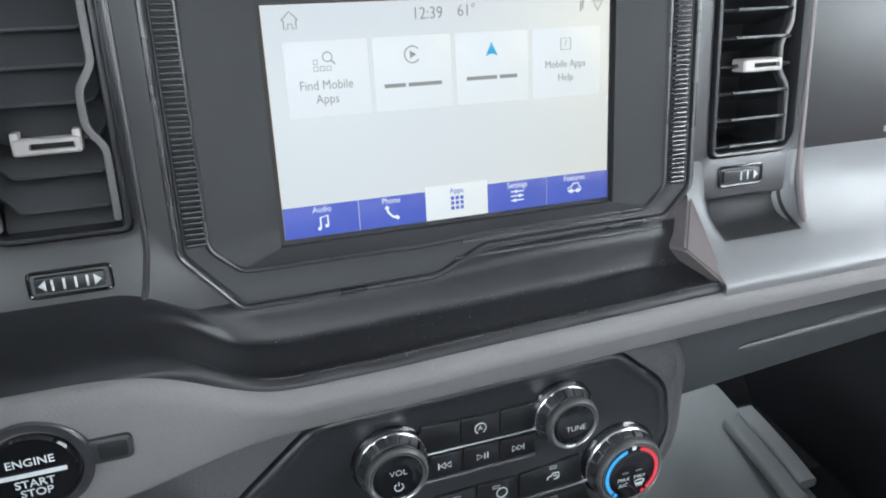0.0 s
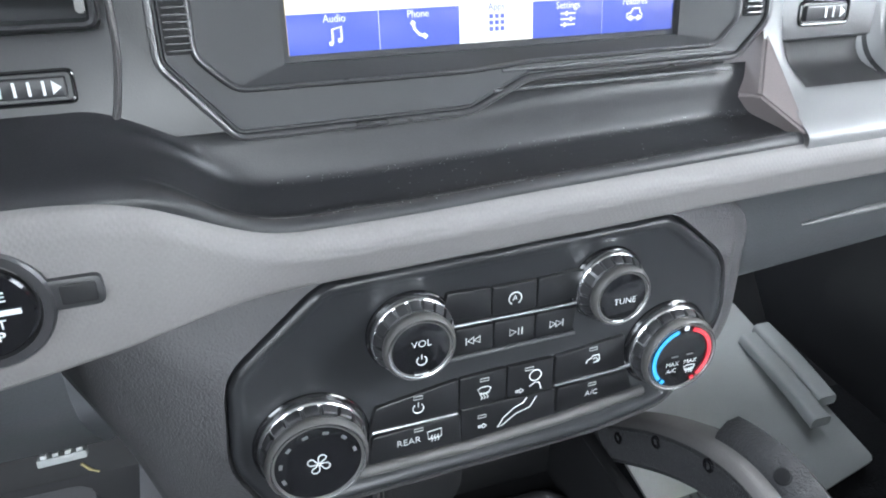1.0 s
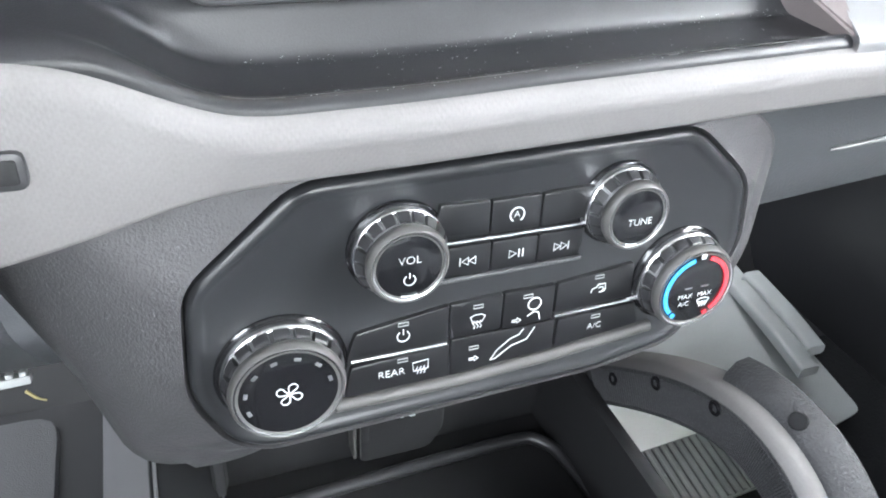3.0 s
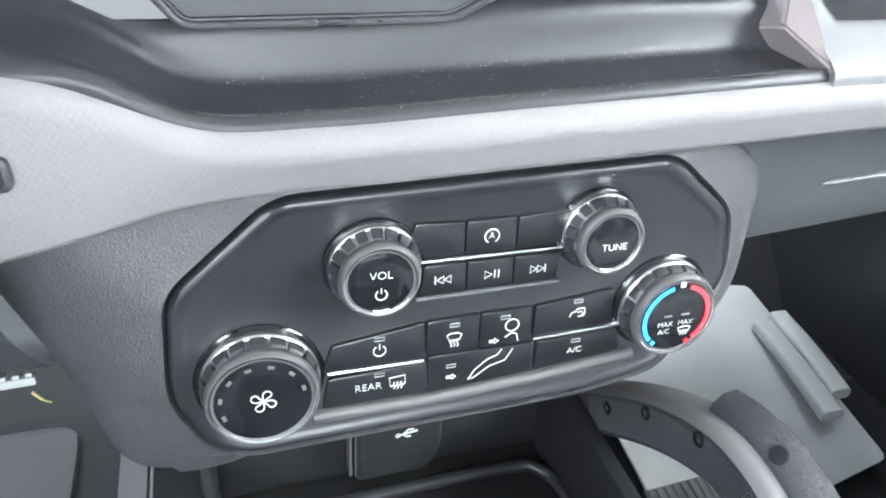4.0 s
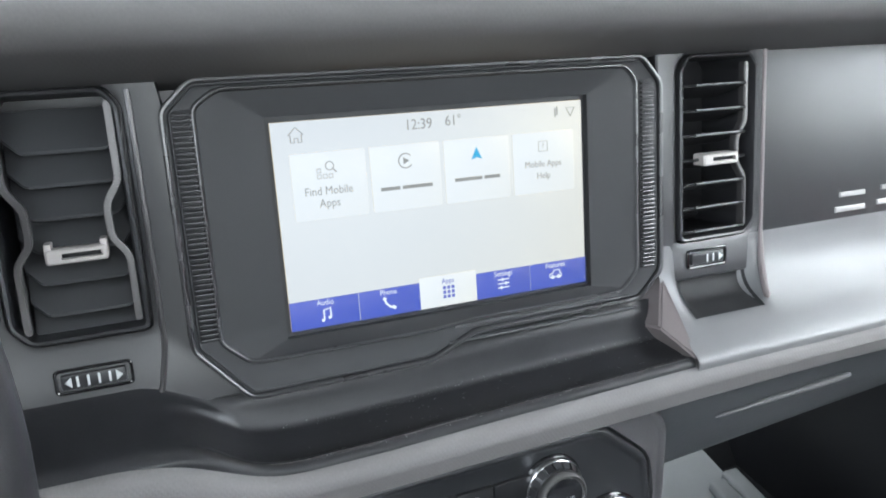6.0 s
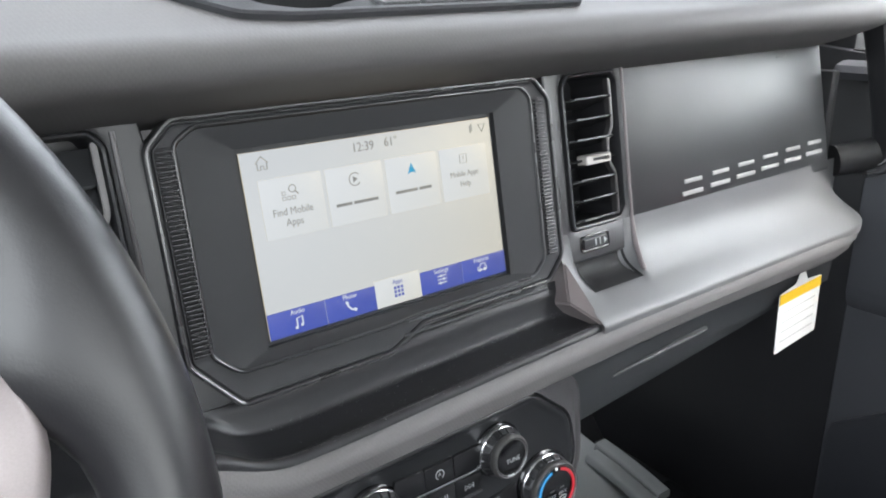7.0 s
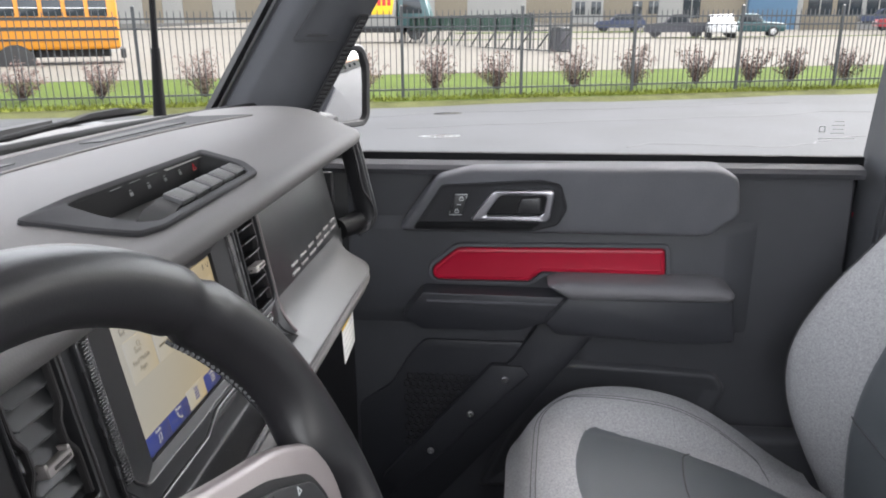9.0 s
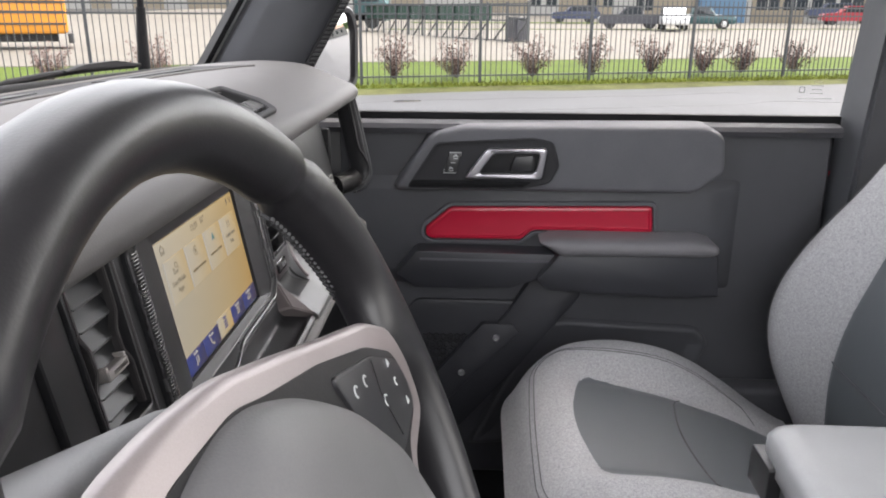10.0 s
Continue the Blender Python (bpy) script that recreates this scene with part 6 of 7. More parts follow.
part("shelf_line", stroke(bmesh.new(), DOORSIDE, dy((-0.118, 1.018), (-0.335, 1.017)), 0.004, 0.04, 0.0465), DOOR_PAD, door)
# slanted brace with bolts
# dark plate behind the net, added for the shade in the pocket recess
bm = slab(DOORSIDE, rounded(dy((0.012, 0.585), (0.012, 0.80), (-0.050, 0.845), (-0.080, 0.898), (-0.108, 0.931), (-0.29, 0.931), (-0.29, 0.80), (-0.10, 0.585)), 0.010, 3), 0.0, 0.007, 0.003)
part("pocket_shade", bm, DOOR_SHADED, door, "dark plate for the shade in the pocket behind the net")
bm = slab(DOORSIDE, rounded(dy((-0.322, 1.0), (-0.402, 0.985), (-0.392, 0.944), (-0.292, 0.809), (-0.105, 0.585), (-0.02, 0.585), (-0.215, 0.855), (-0.264, 0.905)), 0.006, 3), 0.0, 0.016, 0.004)
part("brace", bm, DOOR_SHADED, door)
part("bolt_plate", slab(DOORSIDE, rounded(dy((-0.225, 0.892), (-0.278, 0.892), (-0.292, 0.876), (-0.06, 0.63), (-0.03, 0.66)), 0.004, 3), 0.0, 0.021, 0.003), DOOR_SHADED, door)
for y, z in ((-0.250, 0.866), (-0.190, 0.797), (-0.119, 0.720)):
    bm = turned(bmesh.new(), DOORSIDE @ Matrix.Translation((-y, z, 0)), [(0.0062, 0.018), (0.0062, 0.0225), (0.0045, 0.0245), (0.0028, 0.0245), (0.0026, 0.0225)], 20)
    part("bolt", bm, STEEL, door, "bright steel bolt")
o = rounded(dy((-0.315, 0.885), (-0.36, 0.9), (-0.60, 0.89), (-0.625, 0.86), (-0.58, 0.74), (-0.4, 0.66), (-0.2, 0.64)), 0.015, 4)
bm = bmesh.new()
loft(bm, [on(DOORSIDE, o, 0.0), on(DOORSIDE, inset(o, 0.004), 0.009), on(DOORSIDE, inset(o, 0.008), 0.011), on(DOORSIDE, inset(o, 0.014), 0.010), on(DOORSIDE, inset(o, 0.030), 0.003)], cap0=True, cap1=True)
part("bottle_pocket", bm, DOOR, door, sharp=40)
# woven net panel: six-sided cells
bm = bmesh.new()
for r in range(12):
    for c_ in range(13):
        y, z = -0.075 - 0.0125 * c_ - 0.00625 * (r % 2), 0.70 + 0.0145 * r
        if y > -0.04 or (-y - 0.03) * 1.05 > (z - 0.60):
            continue
        cell = [(-y + 0.0072 * math.cos(radians(60 * q + 30)), z + 0.0082 * math.sin(radians(60 * q + 30))) for q in range(6)]
        loft(bm, [on(DOORSIDE, cell, 0.006), on(DOORSIDE, inset(cell, 0.0008), 0.0085), on(DOORSIDE, inset(cell, 0.002), 0.0085), on(DOORSIDE, inset(cell, 0.003), 0.0072)])
tagged(part("pocket_net", bm, BLACK, door, "dark honeycomb net"), kind="stuff")
bm = bmesh.new()
loft(bm, [[(0.652, 0.20, 1.25), (0.648, 0.2 - 0.36, 1.80), (0.652, 0.2 - 0.36, 1.80), (0.656, 0.20, 1.25)], [(0.652, -0.81, 1.25), (0.648, -0.83, 1.80), (0.652, -0.83, 1.80), (0.656, -0.81, 1.25)]], cap0=True, cap1=True)
pane = tagged(link("window_2", bm, GLASS), "closed clear side window of the door", "window", kind="structure")
pane.visible_shadow = False
# etched mark near the rear corner of the glass: bars only
ETCH = basis((0.6500, -0.748, 1.289), (0, -1, 0), (0, 0, 1))
bm = bmesh.new()
for u0, u1, v_ in ((-0.004, 0.010, 0.02), (-0.008, 0.012, 0.014), (-0.006, 0.010, 0.008), (-0.008, 0.012, 0.002), (-0.026, 0.028, -0.006)):
    stroke(bm, ETCH, [(u0, v_), (u1, v_)], 0.0008, 0.0, 0.0006)
stroke(bm, ETCH, [(-0.025, 0.004), (-0.017, 0.004), (-0.017, 0.012), (-0.025, 0.012)], 0.0016, 0.0, 0.0006, closed=True)
part("etched_bars", bm, DIM, pane)

# outside mirror
mirror = thing("side_mirror", "black door mirror reflecting sky and trees", "mirror")
MM = basis((0.80, 0.055, 1.345), (0.80, -0.55, 0.0), (-0.025, -0.035, 1.0))
o = rounded([(-0.09, -0.072), (0.05, -0.072), (0.062, -0.055), (0.062, 0.04), (0.045, 0.078), (-0.09, 0.078)], 0.018, 5)
bm = bmesh.new()
loft(bm, [on(MM, inset(o, 0.03), -0.09), on(MM, inset(o, 0.01), -0.06), on(MM, o, -0.02), on(MM, o, 0.004), on(MM, inset(o, 0.003), 0.007), on(MM, inset(o, 0.010), 0.006), on(MM, inset(o, 0.012), -0.002)], cap0=True, cap1=True)
part("housing", bm, BLACK, mirror, sharp=50)
silvered = material("mirror_glass", (0.9, 0.9, 0.9), 0.01, metal=1.0, vary=0.0)
part("mirror_glass", slab(MM, inset(o, 0.0125), -0.003, 0.001, 0.0005), silvered, mirror, "silvered mirror glass")
bm = bmesh.new()
box(bm, (0.655, 0.06, 1.25), (0.78, 0.10, 1.30), 0.01)
part("stalk", bm, BLACK, mirror)


# ---- passenger seat ----
seat = thing("front_seat", "grey melange fabric bucket seat with slate vinyl insets", "seat")


BOLSTER = [(0.0, 0.800), (0.04, 0.842), (0.09, 0.872), (0.18, 0.898), (0.28, 0.906), (0.37, 0.907), (0.47, 0.901), (0.56, 0.890), (0.66, 0.868), (0.76, 0.838), (0.88, 0.798), (1.0, 0.765)]
MIDDLE = [(0.0, 0.792), (0.04, 0.838), (0.09, 0.868), (0.15, 0.884), (0.20, 0.885), (0.26, 0.876), (0.35, 0.872), (0.5, 0.864), (0.7, 0.842), (0.85, 0.815), (1.0, 0.785)]


def soft(table, x):
    """A smoothed reading of a table."""
    return sum(lerp_table(table, x + d) for d in (-0.03, -0.015, 0.0, 0.015, 0.03)) / 5


def cushion_point(u, v):
    """Top of the cushion: u across (0 door side to 1 console side), v from front to back."""
    x = 0.565 - 0.475 * u
    c = abs(2 * u - 1)
    y = -0.256 - 0.47 * v
    k = min(1.0, max(0.0, (c - 0.46) / 0.30))
    k = k * k * (3 - 2 * k)
    z = soft(MIDDLE, v) * (1 - k) + soft(BOLSTER, v) * k
    edge = -0.075 * max(0.0, (c - 0.86) / 0.14) ** 2
    round_y = -0.05 * max(0.0, (c - 0.55) / 0.45) ** 2 * (1 - v)
    return Vector((x, y + round_y, z + edge))


def sheet(name, fn, mat, nu, nv, keep, label="", lift=0.0, parent=None):
    bm = bmesh.new()
    grid = [[fn(i / nu, j / nv) for j in range(nv + 1)] for i in range(nu + 1)]
    verts = {}

    def vert(i, j):
        if (i, j) not in verts:
            p = grid[i][j]
            a = grid[min(i + 1, nu)][j] - grid[max(i - 1, 0)][j]
            b = grid[i][min(j + 1, nv)] - grid[i][max(j - 1, 0)]
            n = a.cross(b)
            n = n.normalized() if n.length else Vector((0, 0, 1))
            verts[i, j] = bm.verts.new(p + n * lift)
        return verts[i, j]

    for i in range(nu):
        for j in range(nv):
            if keep((i + 0.5) / nu, (j + 0.5) / nv):
                bm.faces.new((vert(i, j), vert(i + 1, j), vert(i + 1, j + 1), vert(i, j + 1)))
    return part(name, bm, mat, parent or seat, label, sharp=80)


sheet("cushion", cushion_point, FABRIC, 72, 60, lambda u, v: True, "grey fabric cushion with raised bolsters")


def inset_point(u, v):
    """A flush panel laid in the cushion."""
    uu, vv = (0.222 + 0.17 * v) + u * (0.58 - 0.26 * v), 0.24 + 0.76 * v
    vv += (0.035 * max(0.0, (abs(2 * u - 1) - 0.8) / 0.2) ** 2 - 0.055 * math.sin(math.pi * u)) * (1 - v)
    p = cushion_point(uu, vv)
    e = min(u, 1 - u, v) * 14
    return p + Vector((0, 0, 0.0035 * min(1.0, e) - 0.001))


ins = sheet("cushion_inset", inset_point, VINYL, 40, 36, lambda u, v: True, "slate grey vinyl inset")
bm = bmesh.new()
tube(bm, [inset_point(k / 20, 0.40) + Vector((0, 0, 0.0002)) for k in range(21)], 0.0012, 6)
part("seam", bm, THREAD, ins)
STITCH = [(0.92, 0.075), (0.75, 0.073), (0.54, 0.075), (0.40, 0.080), (0.29, 0.086), (0.21, 0.092), (0.155, 0.104), (0.118, 0.128), (0.112, 0.17), (0.122, 0.23), (0.133, 0.30), (0.138, 0.40), (0.138, 0.55), (0.15, 0.68), (0.188, 0.785), (0.25, 0.80), (0.30, 0.802)]
for off in (0.0, 0.014):
    bm = bmesh.new()
    path = smooth_path([(u + off * min(1.0, max(0.0, (v - 0.08) / 0.06)) * 0.7, v + off * (1.0 if v < 0.2 else 0.0), 0.0) for u, v in STITCH], 5)
    tube(bm, [cushion_point(p[0], p[1]) + Vector((0, 0, 0.0002)) for p in path], 0.0006, 6)
    part("stitch_line", bm, THREAD, seat)
bm = bmesh.new()
loft(bm, [[(0.545, -0.30, 0.62), (0.11, -0.30, 0.62), (0.11, -0.73, 0.62), (0.545, -0.73, 0.62)], [(0.562, -0.285, 0.76), (0.093, -0.285, 0.76), (0.093, -0.72, 0.67), (0.562, -0.72, 0.67)], [(0.555, -0.31, 0.80), (0.10, -0.31, 0.80), (0.10, -0.72, 0.72), (0.555, -0.72, 0.72)]], cap0=True, cap1=True)
bmesh.ops.bevel(bm, geom=bm.edges[:], offset=0.02, segments=3, affect='EDGES')
part("seat_base", bm, FABRIC, seat, sharp=60)
bm = bmesh.new()
box(bm, (0.14, -0.70, 0.575), (0.17, -0.28, 0.64), 0.004)
box(bm, (0.49, -0.70, 0.575), (0.52, -0.28, 0.64), 0.004)
part("seat_rail", bm, DEEP, seat)


BACK_SIDE = [(0.70, -0.775), (0.755, -0.748), (0.823, -0.714), (0.89, -0.686), (0.957, -0.677), (1.0, -0.684), (1.04, -0.700), (1.103, -0.739), (1.155, -0.783), (1.25, -0.84), (1.36, -0.90), (1.40, -0.935)]
BACK_MID = [(0.70, -0.76), (0.80, -0.745), (0.90, -0.738), (0.98, -0.748), (1.1, -0.79), (1.25, -0.855), (1.36, -0.91), (1.40, -0.94)]


def back_point(u, v):
    """Front of the backrest: u across, v upwards."""
    c = abs(2 * u - 1)
    z = 0.74 + 0.66 * v
    half = 0.245 - 0.03 * max(0.0, v - 0.3)
    k = min(1.0, max(0.0, (c - 0.44) / 0.36))
    k = k * k * (3 - 2 * k)
    y = soft(BACK_MID, z) * (1 - k) + soft(BACK_SIDE, z) * k
    edge = -0.12 * max(0.0, (c - 0.84) / 0.16) ** 2
    return Vector((0.33 - half * (2 * u - 1), y + edge, z))


sheet("backrest", back_point, FABRIC, 72, 60, lambda u, v: True, "grey fabric backrest with deep side bolsters")


def back_inset(u, v):
    uu, vv = 0.5 + (u - 0.5) * 0.45, 0.02 + 0.85 * v
    p = back_point(uu, vv)
    e = min(u, 1 - u, 1 - v) * 14
    return p + Vector((0, 0.0035 * min(1.0, e) - 0.001, 0))


bi = sheet("backrest_inset", back_inset, VINYL, 40, 36, lambda u, v: True, "slate grey vinyl inset")
bm = bmesh.new()
tube(bm, [back_inset(k / 20, 0.30) + Vector((0, 0.0004, 0)) for k in range(21)], 0.0012, 6)
part("seam", bm, THREAD, bi)
bm = bmesh.new()
tube(bm, [back_point(0.07, 0.06 + 0.8 * k / 30) + Vector((0, 0.0008, 0)) for k in range(31)], 0.0011, 6)
part("stitch_line", bm, THREAD, seat)
bm = bmesh.new()
loft(bm, [[(0.56, y - 0.06, z), (0.10, y - 0.06, z), (0.12, y - 0.15, z), (0.54, y - 0.15, z)] for y, z in ((-0.72, 0.72), (-0.78, 0.9), (-0.92, 1.2), (-1.0, 1.36))], cap0=True, cap1=True)
bmesh.ops.bevel(bm, geom=bm.edges[:], offset=0.02, segments=3, affect='EDGES')
part("backrest_shell", bm, FABRIC, seat, sharp=60)
bm = bmesh.new()
box(bm, (0.575, -0.80, 0.62), (0.625, -0.62, 0.80), 0.012, 3)
part("side_cover", bm, DOOR, seat)

# ---- floor protector in the passenger footwell ----
mat_thing = thing("floor_protector", "pale grey folded floor protector lying in the footwell", "floor mat")
FM = basis((0.40, 0.22, 0.615), (1, 0.05, 0), (0, 1, 0.12))
part("sheet", slab(FM, rounded([(-0.13, -0.16), (0.16, -0.12), (0.17, 0.16), (0.04, 0.19), (-0.12, 0.17)], 0.01, 3), -0.003, 0.0, 0.001), PALE, mat_thing)
RIDGE = material("ridge_plastic", (0.075, 0.08, 0.08), 0.5, grain=0.3, grain_size=0.0012)
part("ridge_plate", slab(FM, rect(-0.132, 0.006, -0.16, -0.086), -0.001, 0.0022, 0.0005), RIDGE, mat_thing)
for k in range(14):
    part("ridge", slab(FM, rect(-0.13 + 0.0095 * k, -0.1255 + 0.0095 * k, -0.158, -0.088), 0.0022, 0.005, 0.0012), RIDGE, mat_thing)
for a, b in (((0.536, 0.31, 0.632), (0.514, 0.155, 0.628)), ((0.566, 0.32, 0.634), (0.546, 0.18, 0.630))):
    bm = bmesh.new()
    A_, B_ = Vector(a), Vector(b)
    loft(bm, [[A_.lerp(B_, t) + Vector((x, 0, z + 0.003 * math.sin(3 * t))) for x, z in rounded([(-0.015, -0.007), (0.015, -0.007), (0.013, 0.007), (-0.013, 0.008)], 0.005, 3)] for t in (0, 0.25, 0.5, 0.75, 1)], cap0=True, cap1=True)
    part("fold", bm, PALE, mat_thing)

# ---- outside ----
def outdoor(name, colour, rough, scale_big, scale_fine, vary, bump=0.4, spec=0.3):
    m = material(name, colour, rough, grain=bump, grain_size=scale_fine, vary=vary, patch=scale_big, spec=spec)
    return m


ASPHALT = outdoor("wet_asphalt", (0.037, 0.038, 0.041), 0.74, 1.6, 0.02, 0.4, 0.3, 0.18)
GRASS = outdoor("grass", (0.045, 0.064, 0.0135), 0.95, 1.2, 0.05, 0.3, 0.8, 0.05)
BLADES = outdoor("dry_grass", (0.10, 0.115, 0.022), 0.95, 0.6, 0.05, 0.4, 0.3, 0.05)
CONCRETE = outdoor("pale_concrete", (0.102, 0.094, 0.082), 0.9, 4.0, 0.05, 0.12, 0.4, 0.1)
IRON = material("black_fence_paint", (0.026, 0.029, 0.032), 0.45, grain_size=0.01, patch=0.3)
BARK = outdoor("twigs", (0.06, 0.035, 0.035), 0.9, 0.2, 0.02, 0.3)
LEAF = outdoor("purple_leaves", (0.088, 0.055, 0.047), 0.8, 0.1, 0.02, 0.5)
BUS = material("bus_yellow", (0.42, 0.165, 0.006), 0.4, grain_size=0.02, patch=0.8)
WALLS = outdoor("pale_cladding", (0.25, 0.246, 0.232), 0.85, 3.0, 0.1, 0.06)
WALLS2 = outdoor("cream_cladding", (0.18, 0.155, 0.118), 0.85, 3.0, 0.1, 0.06)
DARKGLASS = material("dark_glazing", (0.02, 0.025, 0.03), 0.12, grain_size=0.02, patch=0.5)
TYRE = material("tyre_rubber", (0.02, 0.02, 0.02), 0.8, grain_size=0.01)
GREEN = outdoor("tree_leaves", (0.06, 0.11, 0.025), 0.8, 0.5, 0.05, 0.5)

FDIR = Vector((0.3094, -0.9509, 0))
FNRM = Vector((0.9509, 0.3094, 0))
F0 = Vector((16.37, 2.43, -0.1))


def along(s, n, z):
    """A place by metres along the fence line and beyond it."""
    p = F0 + FDIR * s + FNRM * n
    return Vector((p.x, p.y, z))


def land(name, n0, n1, z0, z1, mat, label, s0=-90, s1=90, steps=1):
    bm = bmesh.new()
    rng = random.Random(name)
    cols = [s0 + (s1 - s0) * k / 120 for k in range(121)]
    loops = []
    for s in cols:
        jag = rng.uniform(-0.10, 0.10) if steps else 0
        loops.append([along(s, n0 - 0.3 + 2 * jag, z0 - 0.085), along(s, n0 + jag, z0 - 0.02), along(s, n0 + 0.5, z0), along(s, n1, z1), along(s, n1, z1 - 0.06)])
    loft(bm, loops, closed=False)
    return tagged(link(name, bm, mat, sharp=30), label, "ground", kind="structure")


bm = bmesh.new()
bmesh.ops.create_grid(bm, x_segments=40, y_segments=40, size=400, matrix=Matrix.Translation((0, 0, -0.2)))
tagged(link("ground", bm, ASPHALT), "wet grey asphalt of the parking lot", "ground", kind="structure")
DIRT = outdoor("verge_dirt", (0.05, 0.053, 0.022), 0.95, 0.5, 0.04, 0.5, 0.8, 0.05)
land("verge_edge", -0.95, 0.1, -0.135, -0.116, DIRT, "muddy grass edge of the verge")
land("grass_verge", -0.55, 6.2, -0.12, 0.02, GRASS, "green grass verge under the fence")


def yard(s, n):
    """Height of the far yard: gently rising, then a bank up to the building."""
    z = lerp_table([(6.1, 0.03), (45, 0.47), (60, 0.72)], n)
    top = lerp_table([(-50, 0.5), (-30, 0.75), (-5, 2.0), (60, 2.2)], s)
    return z if n < 60 else z + (top - z) * min(1.0, (n - 60) / 12)


bm = bmesh.new()
rng = random.Random("yard")
loops = []
for k in range(121):
    s = -110 + 220 * k / 120
    jag = rng.uniform(-0.1, 0.1)
    loops.append([along(s, 6.1 + jag, -0.05)] + [along(s, n + (jag if n < 7 else 0), yard(s, n)) for n in (6.1, 15, 30, 45, 52, 60, 66, 72, 95, 140)])
loft(bm, loops, closed=False)
tagged(link("pavement", bm, CONCRETE, sharp=30), "pale concrete yard beyond the verge", "ground", kind="structure")
for name, n0, n1, s0, s1 in (("grass_far", 37.5, 38.4, 8, 60), ("grass_far", 55.0, 58.5, 14, 40)):
    bm = bmesh.new()
    loops = []
    for k in range(41):
        s = s0 + (s1 - s0) * k / 40
        loops.append([along(s, n0, yard(s, n0) - 0.05), along(s, n0, yard(s, n0) + 0.03), along(s, n1, yard(s, n1) + 0.03), along(s, n1, yard(s, n1) - 0.05)])
    loft(bm, loops, closed=False)
    tagged(link(name, bm, GRASS, sharp=30), "thin grass strip in the far yard", "ground", kind="structure")

# lawn that rises beyond the end of the yard
bm = bmesh.new()
rng = random.Random("lawn")
loops = []
for k in range(41):
    f = k / 40
    row = []
    for n in (5.9, 6.2, 10, 15, 20, 26, 34, 46):
        s1 = -14.0 - 0.68 * n
        s = -110 + (s1 + 110) * f
        rise = 0.05 + 1.5 * min(1.0, max(0.0, (n - 6) / 24)) * min(1.0, (1 - f) * 6)
        row.append(along(s, n, yard(s, max(6.1, n)) + (rise if n > 6 else -0.05) + rng.uniform(-0.03, 0.03)))
    loops.append(row)
loft(bm, loops, closed=False)
tagged(link("grass_far", bm, GRASS, sharp=60), "green lawn rising beyond the concrete yard", "ground", kind="structure")

# grass blades on the verge near the asphalt
bm = bmesh.new()
rng = random.Random(5)
verts, faces = [], []
for k in range(9000):
    s, n = rng.uniform(-16, 14), -0.75 + abs(rng.gauss(0, 0.5))
    p = along(s, n, -0.12)
    h, a = rng.uniform(0.02, 0.085), rng.uniform(0, 6.28)
    d = Vector((math.cos(a), math.sin(a), 0)) * 0.02
    i = len(verts)
    verts += [p - d, p + d, p + Vector((rng.uniform(-.04, .04), rng.uniform(-.04, .04), h))]
    faces.append((i, i + 1, i + 2))
me = bpy.data.meshes.new("grass_blades")
me.from_pydata([tuple(v) for v in verts], [], faces)
me.materials.append(BLADES)
tagged(new("grass_blades", me), "uneven grass along the lot's edge", "grass", kind="stuff")

# puddles and cracks on the asphalt
PUDDLE = material("puddle_water", (0.05, 0.052, 0.056), 0.05, grain_size=0.05, spec=0.8)
for s, n, a, b in ((-0.3, -5.6, 0.34, 0.09), (0.5, -2.6, 0.3, 0.08), (-2.4, -4.6, 0.3, 0.08), (-5.0, -3.5, 0.8, 0.2)):
    bm = bmesh.new()
    rng = random.Random(int(s * 10))
    c = along(s, n, -0.197)
    ring = []
    for k in range(28):
        t = 2 * math.pi * k / 28
        r = 1 + 0.25 * noise.noise(Vector((math.cos(t) * 1.3, math.sin(t) * 1.3, s)))
        ring.append(c + FDIR * a * r * math.cos(t) + FNRM * b * r * math.sin(t) * 2)
    bm.faces.new([bm.verts.new(p) for p in ring])
    tagged(link("puddle", bm, PUDDLE), "shallow puddle on the asphalt", "puddle", kind="structure")
CRACK = material("crack_tar", (0.03, 0.03, 0.032), 0.7)
for n0, s0, s1, seed in ((-4.5, -1, 9, 1), (-7.5, 2, 10, 2), (-2.6, -12, 8, 3), (-10, -6, 4, 4)):
    bm = bmesh.new()
    pts = []
    for k in range(40):
        s = s0 + (s1 - s0) * k / 39
        pts.append((s, n0 + 0.6 * noise.noise(Vector((s * 0.6, seed * 7.0, 0))) + 0.12 * noise.noise(Vector((s * 4, seed * 3.0, 1)))))
    gm = basis(along(0, 0, -0.2), FDIR, FNRM)
    gm = Matrix(((FDIR.x, FNRM.x, 0, F0.x), (FDIR.y, FNRM.y, 0, F0.y), (0, 0, 1, -0.2), (0, 0, 0, 1)))
    stroke(bm, gm, pts, 0.035, 0.0, 0.003)
    tagged(link("crack", bm, CRACK), "dark irregular crack in the asphalt", "crack", kind="structure")

# fence
fence = thing("fence", "black iron fence with pointed pickets and square posts", "fence")
post_mesh = picket_mesh = None


